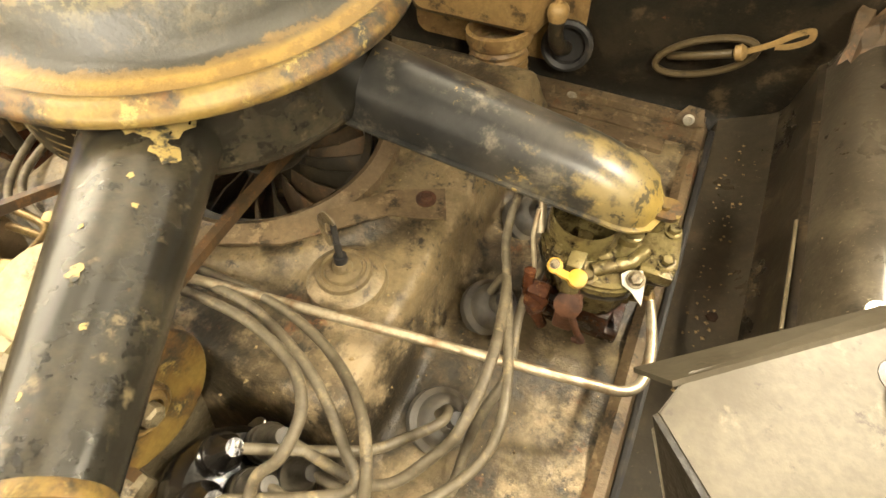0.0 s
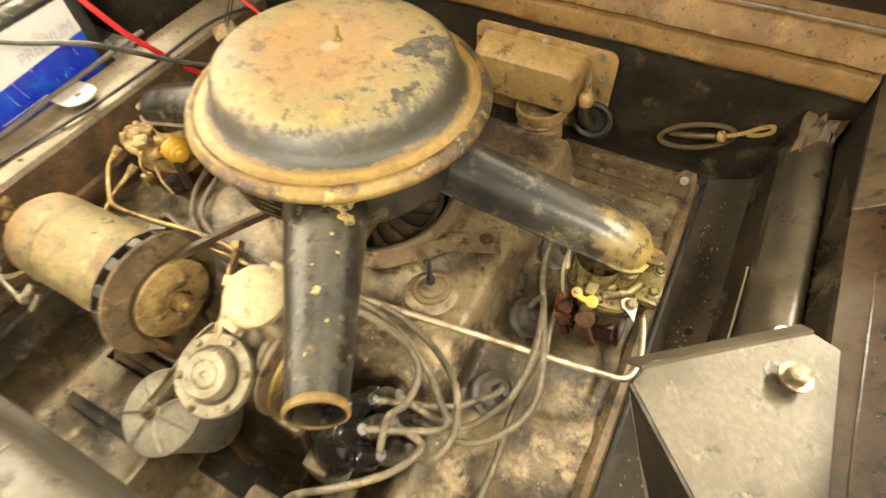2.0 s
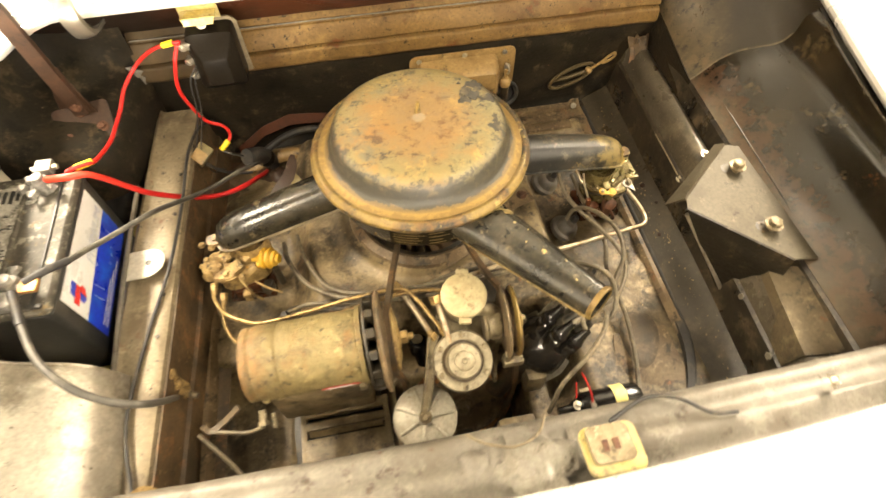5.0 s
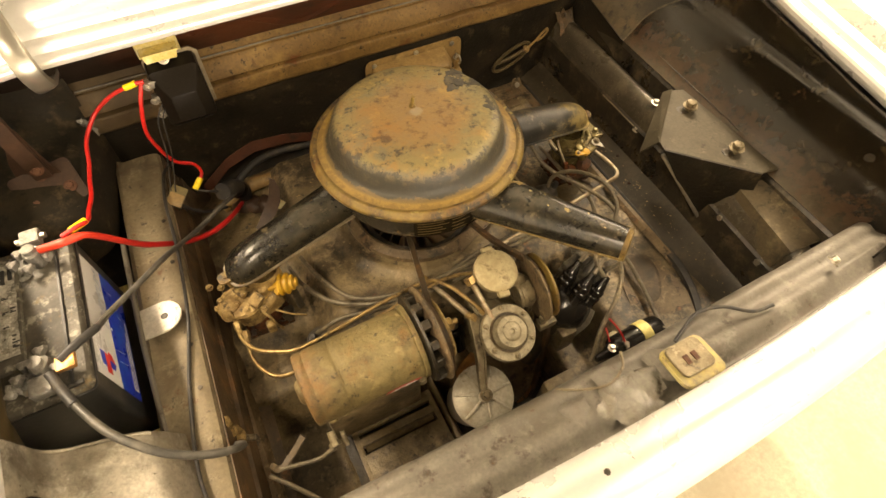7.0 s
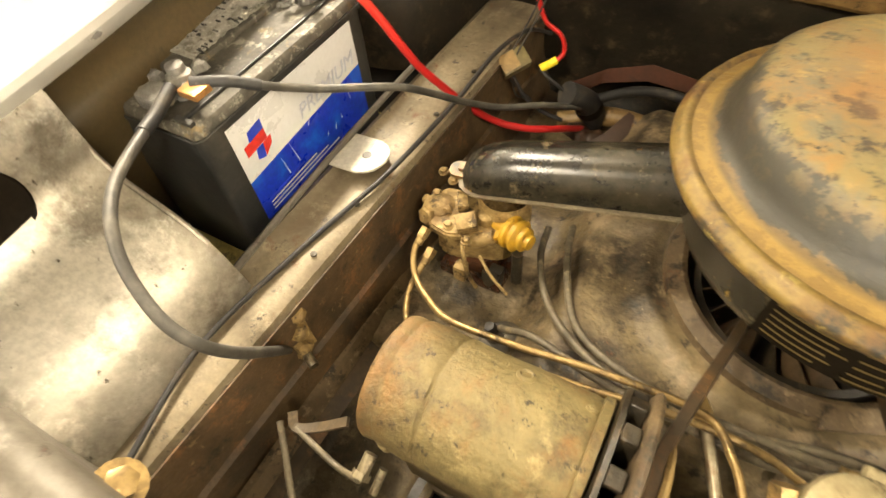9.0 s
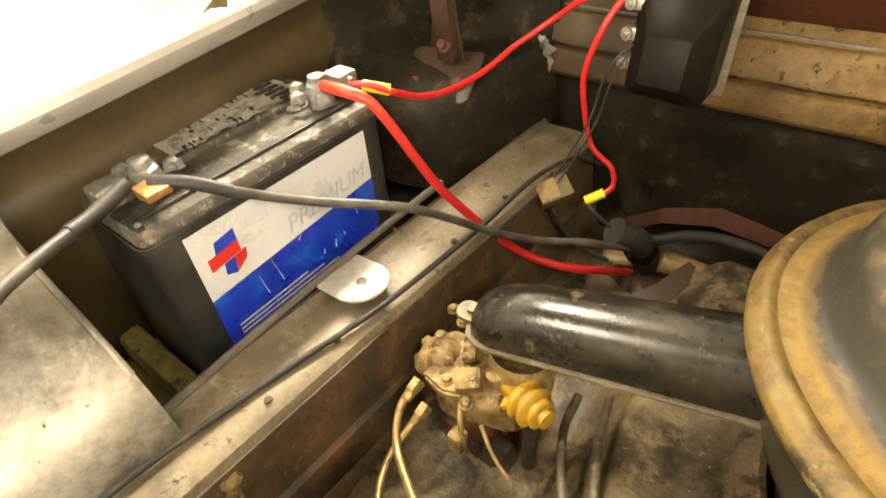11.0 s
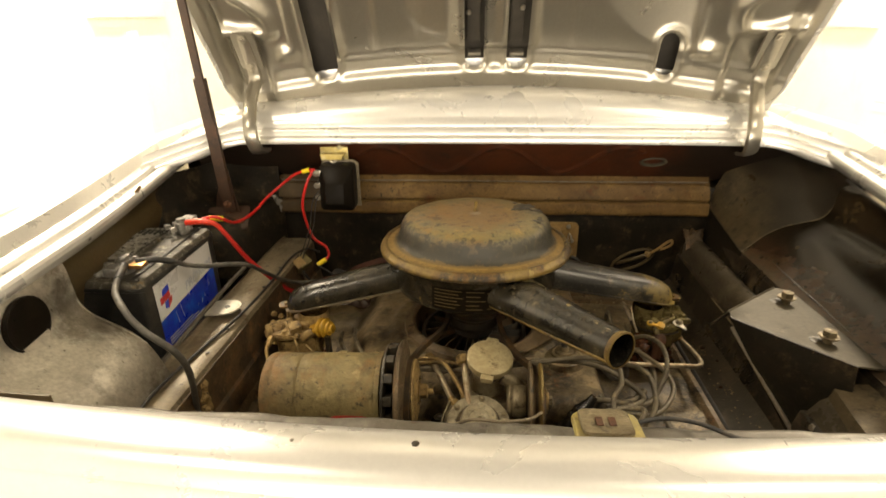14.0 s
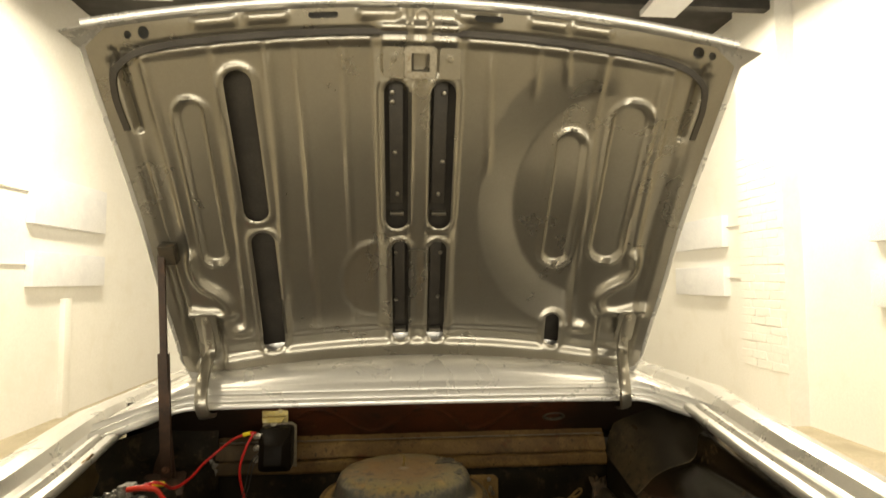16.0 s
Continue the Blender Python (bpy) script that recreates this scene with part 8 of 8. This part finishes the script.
TURN = Matrix(((0, 0, 1), (1, 0, 0), (0, 1, 0))).to_4x4() @ Matrix.Rotation(radians(4), 4, "Z")
word("PREMIUM", (FX + 0.0012, -0.092, 0.6885), 0.024, INK_SILVER, lw, TURN)


def clamp(at, s):
    m = Matrix.Translation(at)
    c = part("terminal_clamp", joined(lathe_bm([(0.012, -0.02), (0.0125, -0.006), (0.011, 0.001), (0.008, 0.003), (0, 0.003)], 14, m, wobble=0.12), box_bm(-0.012, 0.012, -0.028 * s - 0.012, -0.028 * s + 0.012, -0.012, 0.003, 0.003, m), *[lathe_bm([(0.0075, -0.004), (0.006, 0.003), (0.002, 0.005), (0, 0.005)], 9, m @ Matrix.Translation((dx, dy, -0.006)), wobble=0.3) for dx, dy in ((-0.018, 0.01), (0.016, -0.008), (-0.008, -0.02), (0.0, 0.022), (-0.026, -0.006))]), LEAD, bat, "corroded lead terminal clamp")
    part("post", lathe_bm([(0.009, -0.02), (0.008, 0.009), (0, 0.0095)], 16, m), LEAD, c)
    part("bolt", rod_bm(m @ Vector((-0.018, -0.028 * s, -0.004)), m @ Vector((0.018, -0.028 * s, -0.004)), 0.004), STEEL, c)


clamp((-0.567, -0.166, 0.782), 1)
clamp((-0.562, 0.006, 0.782), -1)
part("strap_lug", box_bm(-0.55, -0.528, -0.185, -0.165, 0.776, 0.783, 0.002), COPPER, bat)
tab = thing("hold_down_tab", (-0.47, -0.072, 0.64), "white round-ended metal tab resting on the rail", "tab")
outline = [(-0.03, 0.027), (0.002, 0.027)] + [(0.002 + 0.027 * math.cos(radians(a)), 0.027 * math.sin(radians(a))) for a in range(80, -81, -20)] + [(0.002, -0.027), (-0.03, -0.027)]
part("plate", plate_bm(outline, 0.003, Matrix.Translation((-0.464, -0.072, 0.6455)) @ Matrix.Rotation(radians(-4), 4, "Y"), 0.0008), TAB_WHITE, tab)
part("hole_shade", lathe_bm([(0.0055, 0), (0.005, 0.0005), (0, 0.0005)], 16, Matrix.Translation((-0.46, -0.072, 0.646))), BLACK_DIRT, tab)

# ---- cables ----
def cable(points, r, material, label, name="battery_cable", category="cable", group="battery cables"):
    return lead(points, r, material, label, name, category, group)


c1 = cable([(-0.545, 0.004, 0.785), (-0.518, -0.002, 0.789), (-0.497, 0.006, 0.782), (-0.483, 0.017, 0.755), (-0.469, 0.028, 0.721), (-0.454, 0.04, 0.687), (-0.435, 0.058, 0.652), (-0.414, 0.082, 0.612), (-0.388, 0.106, 0.58), (-0.357, 0.125, 0.565), (-0.328, 0.155, 0.55), (-0.303, 0.2, 0.525), (-0.30, 0.222, 0.508)], 0.0048, RED_CABLE, "thick orange-red battery cable")
part("sleeve", tube_bm([(-0.55, 0.004, 0.784), (-0.52, -0.002, 0.789), (-0.50, 0.005, 0.784)], 0.0055), RED_CABLE, c1)
c2 = cable([(-0.54, -0.17, 0.783), (-0.522, -0.155, 0.78), (-0.505, -0.135, 0.767), (-0.498, -0.108, 0.748), (-0.479, -0.081, 0.734), (-0.454, -0.056, 0.726), (-0.432, -0.025, 0.711), (-0.42, 0.015, 0.678), (-0.404, 0.062, 0.637), (-0.377, 0.106, 0.607), (-0.34, 0.145, 0.594), (-0.305, 0.195, 0.565)], 0.0042, BLACK_CABLE, "black battery cable with taped end")
part("tape", tube_bm([(-0.545, -0.172, 0.783), (-0.522, -0.155, 0.78), (-0.505, -0.135, 0.767)], 0.0054), RUBBER, c2)
c3 = cable([(-0.555, -0.185, 0.783), (-0.545, -0.213, 0.78), (-0.524, -0.254, 0.784), (-0.503, -0.287, 0.787), (-0.481, -0.311, 0.784), (-0.46, -0.328, 0.773), (-0.437, -0.339, 0.76), (-0.414, -0.345, 0.748), (-0.398, -0.342, 0.729), (-0.396, -0.329, 0.695), (-0.408, -0.308, 0.645), (-0.43, -0.279, 0.575)], 0.0048, BLACK_CABLE, "black earth cable drooping over the wheelhouse")
part("tape", tube_bm([(-0.556, -0.184, 0.783), (-0.545, -0.213, 0.78), (-0.535, -0.235, 0.782)], 0.006), RUBBER, c3)
w1 = cable([(-0.52, 0.008, 0.79), (-0.501, 0.014, 0.792), (-0.489, 0.031, 0.781), (-0.493, 0.07, 0.76), (-0.489, 0.105, 0.752), (-0.488, 0.144, 0.749), (-0.483, 0.175, 0.753), (-0.478, 0.211, 0.762), (-0.464, 0.234, 0.774), (-0.444, 0.244, 0.79), (-0.411, 0.237, 0.814), (-0.377, 0.229, 0.827), (-0.36, 0.228, 0.828)], 0.0032, RED_WIRE, "thin red wire to the regulator", "red_wire", "wire", "red wires")
part("crimp", rod_bm((-0.508, 0.012, 0.791), (-0.491, 0.028, 0.784), 0.005), CRIMP, w1, "yellow crimp sleeve")
part("crimp", rod_bm((-0.39, 0.232, 0.823), (-0.372, 0.229, 0.828), 0.005), CRIMP, w1, "yellow crimp sleeve")
w2 = cable([(-0.365, 0.226, 0.826), (-0.378, 0.215, 0.80), (-0.392, 0.212, 0.75), (-0.388, 0.218, 0.70), (-0.375, 0.218, 0.665), (-0.352, 0.222, 0.645), (-0.345, 0.218, 0.625), (-0.352, 0.208, 0.615)], 0.0032, RED_WIRE, "thin red wire hanging by the firewall", "red_wire", "wire", "red wires")
part("crimp", rod_bm((-0.351, 0.21, 0.617), (-0.367, 0.196, 0.608), 0.0055), CRIMP, w2, "yellow crimp sleeve")
for k, off in enumerate((0.0, 0.008)):
    cable([(-0.345, 0.225, 0.79 - 0.012 * k), (-0.368 + off, 0.215, 0.76), (-0.38 + off, 0.21, 0.70), (-0.395 + off, 0.195, 0.655), (-0.405 + off, 0.18, 0.625), (-0.40 + off, 0.17, 0.60 - 0.02 * k), (-0.375, 0.19, 0.56)], 0.0012, RUBBER, "thin dark wire from the regulator", "thin_wire", "wire", "thin wires")
cable([(-0.367, 0.196, 0.608), (-0.35, 0.19, 0.60), (-0.325, 0.2, 0.575), (-0.31, 0.205, 0.545)], 0.0022, RUBBER, "thin dark wire into the loom", "thin_wire", "wire", "thin wires")
loom = thing("wiring_loom", (-0.3, 0.2, 0.5), "black taped knot of wiring at the front of the engine", "wiring loom")
part("trunk", tube_bm([(-0.325, 0.19, 0.585), (-0.302, 0.215, 0.56), (-0.292, 0.225, 0.53), (-0.30, 0.235, 0.495)], 0.017, 12), RUBBER, loom)
part("strap", lathe_bm([(0.0185, -0.006), (0.0195, 0), (0.0185, 0.006)], 16, axis((-0.298, 0.219, 0.548), (0.3, 0.25, -0.8))), PLASTIC, loom)
part("branch", tube_bm([(-0.295, 0.225, 0.56), (-0.25, 0.25, 0.57), (-0.2, 0.262, 0.57), (-0.12, 0.262, 0.56)], 0.007), RUBBER, loom)
cb = thing("connector_block", (-0.40, 0.183, 0.6), "tan plastic wiring connector hanging on its wires", "connector")
part("shell", box_bm(-0.02, 0.02, -0.014, 0.014, -0.010, 0.010, 0.003, axis((-0.40, 0.18, 0.619), (0.3, -0.5, 0.8), 25)), CONNECTOR, cb)
part("socket", box_bm(-0.02, 0.004, -0.012, 0.012, 0.011, 0.0135, 0.001, axis((-0.40, 0.18, 0.619), (0.3, -0.5, 0.8), 25)), TAN_BOX, cb)
part("tail", tube_bm([(-0.395, 0.17, 0.605), (-0.38, 0.175, 0.575), (-0.36, 0.19, 0.545), (-0.33, 0.2, 0.53)], 0.003), RUBBER, cb)

# ---- voltage regulator ----
reg = thing("voltage_regulator", (-0.3, 0.29, 0.74), "black box regulator on a zinc bracket at the firewall", "regulator")
RX0, RX1, RZ0, RZ1 = -0.345, -0.266, 0.735, 0.838
rings = []
for y, k, dz in ((0.262, 0.0, 0.0), (0.2285, 0.0005, 0.0), (0.2265, 0.0015, -0.0015), (0.2075, 0.0175, -0.024), (0.206, 0.019, -0.026)):
    ring = []
    for x, z in rounded(RX1 - RX0 - 2 * k, RZ1 - RZ0 - 1.2 * k, 0.009 if k < 0.01 else 0.004, 2):
        up = z > 0
        ring.append(Vector(((RX0 + RX1) / 2 + x, y + (0.0 if up else -0.006), (RZ0 + RZ1) / 2 + z + (dz if up else -0.4 * dz))))
    rings.append(ring)
part("cover", rings_bm(rings, True, True, True), PLASTIC, reg, "black moulded cover", sharp=24)
hump = [(RX0 - 0.001, 0.733), (RX1 + 0.006, 0.733), (RX1 + 0.006, 0.834), (RX1 - 0.004, 0.843), (-0.29, 0.844), (-0.298, 0.857), (-0.318, 0.858), (-0.327, 0.845), (RX0 + 0.004, 0.843), (RX0 - 0.001, 0.834)]
part("back_plate", plate_bm(hump, 0.004, Matrix(((1, 0, 0, 0), (0, 0, -1, 0.262), (0, 1, 0, 0), (0, 0, 0, 1))), 0.0006), RAIL_GREY, reg)
zb = part("bracket", joined(box_bm(-0.346, -0.282, 0.262, 0.2645, 0.842, 0.892, 0.001), box_bm(-0.342, -0.286, 0.24, 0.263, 0.857, 0.8595, 0.001), sheet_bm([[(-0.34, 0.241, 0.859), (-0.288, 0.241, 0.859)], [(-0.337, 0.234, 0.85), (-0.291, 0.234, 0.85)]], 0.002)), BRIGHT_ZINC, reg, "yellow zinc bracket")
part("screw", bolt_bm((-0.3, 0.262, 0.873), (0, -1, 0.2), 0.0045, 0.004), ZINC, zb)
part("screw", bolt_bm((-0.312, 0.242, 0.848), (-0.05, -0.9, 0.5), 0.0055, 0.005), STEEL, reg)
for k in range(3):
    part("terminal", joined(box_bm(-0.352, -0.335, 0.222, 0.234, 0.815 - 0.028 * k, 0.827 - 0.028 * k, 0.001), bolt_bm((-0.35, 0.222, 0.821 - 0.028 * k), (-0.3, -1, 0), 0.004, 0.004)), STEEL, reg)

reg.location.x -= 0.008

# ---- on the firewall ----
hb2 = thing("heater_duct_box", (0.135, 0.3, 0.56), "tan metal duct box on a bolted plate at the firewall", "duct box")
part("plate", plate_bm(rounded(0.225, 0.15, 0.016), 0.003, axis((0.138, 0.3045, 0.607), (0, -1, 0)), 0.0008), TAN_BOX, hb2)
rings = []
for y, gx_, z0, z1 in ((0.301, 0.0, 0.585, 0.672), (0.262, 0.004, 0.59, 0.668), (0.252, 0.012, 0.6, 0.66)):
    rings.append([Vector((0.125 + x, y, (z0 + z1) / 2 + z)) for x, z in rounded(0.17 - 2 * gx_, z1 - z0, 0.012, 3)])
part("box", rings_bm(rings, True, False, True), TAN_BOX, hb2)
for sx, sz in ((0.045, 0.672), (0.225, 0.672), (0.235, 0.635), (0.236, 0.55), (0.14, 0.675)):
    part("screw", bolt_bm((sx, 0.3015, sz), (0, -1, 0), 0.0035, 0.0025), STEEL, hb2)
hose = [(0.034 + 0.0028 * (k % 2) - 0.0015 * (k > 9), 0.005 * k) for k in range(15)]
part("flex_hose", lathe_bm(hose, 32, axis((0.165, 0.255, 0.512), (-0.12, 0.12, 1))), TAN_BOX, hb2, "ribbed flexible hose")
part("hose_collar", lathe_bm([(0.038, 0), (0.04, 0.004), (0.04, 0.016), (0.036, 0.018)], 32, axis((0.16, 0.262, 0.575), (-0.12, 0.12, 1))), TAN_BOX, hb2)
vt = thing("drain_valve", (0.225, 0.29, 0.58), "small capped pipe through a rubber grommet", "valve")
part("cap", lathe_bm([(0.010, -0.012), (0.012, -0.006), (0.012, 0.002), (0.009, 0.006), (0.004, 0.008), (0.004, 0.026), (0, 0.027)], 20, axis((0.223, 0.272, 0.622), (0.0, 0.05, 1))), TAN_BOX, vt)
part("pipe", tube_bm([(0.223, 0.271, 0.612), (0.224, 0.272, 0.59), (0.228, 0.282, 0.57), (0.232, 0.298, 0.56)], 0.009, 12), BLACK_DIRT, vt)
part("grommet", lathe_bm([(0.026, 0.0), (0.031, 0.002), (0.031, 0.007), (0.027, 0.009), (0.022, 0.006), (0.021, 0.0), (0, -0.003)], 30, axis((0.234, 0.298, 0.565), (0.1, -1, 0.2))), RUBBER, vt)
part("ring", lathe_bm([(0.010, -0.002), (0.012, 0), (0.010, 0.002), (0.008, 0)], 16, axis((0.224, 0.27, 0.655), (1, 0.2, 0)), ), STEEL, vt)
lc = thing("cable_loop", (0.38, 0.29, 0.59), "dusty cable looped through an oval grommet", "cable")
oval = [(0.385 + 0.048 * math.cos(a) * 0.95 - 0.0 + 0.012 * math.sin(a), 0.298, 0.588 + 0.026 * math.sin(a) + 0.012 * math.cos(a)) for a in np.linspace(0, 2 * math.pi, 17).tolist()]
part("grommet", sweep_bm(oval, [(0.004 * math.cos(a), 0.004 * math.sin(a)) for a in np.linspace(0, 2 * math.pi, 9)[:-1].tolist()], 3), WALL_BROWN, lc)
part("cable", tube_bm([(0.35, 0.306, 0.575), (0.375, 0.293, 0.59), (0.41, 0.287, 0.606)], 0.0045), WALL_BROWN, lc)
part("knob", lathe_bm([(0.004, -0.006), (0.008, -0.004), (0.009, 0.002), (0.005, 0.006), (0, 0.007)], 16, axis((0.416, 0.286, 0.609), (0.8, 0, 0.35))), TAN_BOX, lc)
part("eye", band_bm([(0.42, 0.286, 0.611), (0.44, 0.287, 0.624), (0.456, 0.288, 0.638), (0.468, 0.289, 0.644), (0.47, 0.289, 0.635), (0.458, 0.288, 0.626), (0.444, 0.287, 0.622)], 0.006, 0.0015, up=(0, 1, 0)), TAN_BOX, lc)
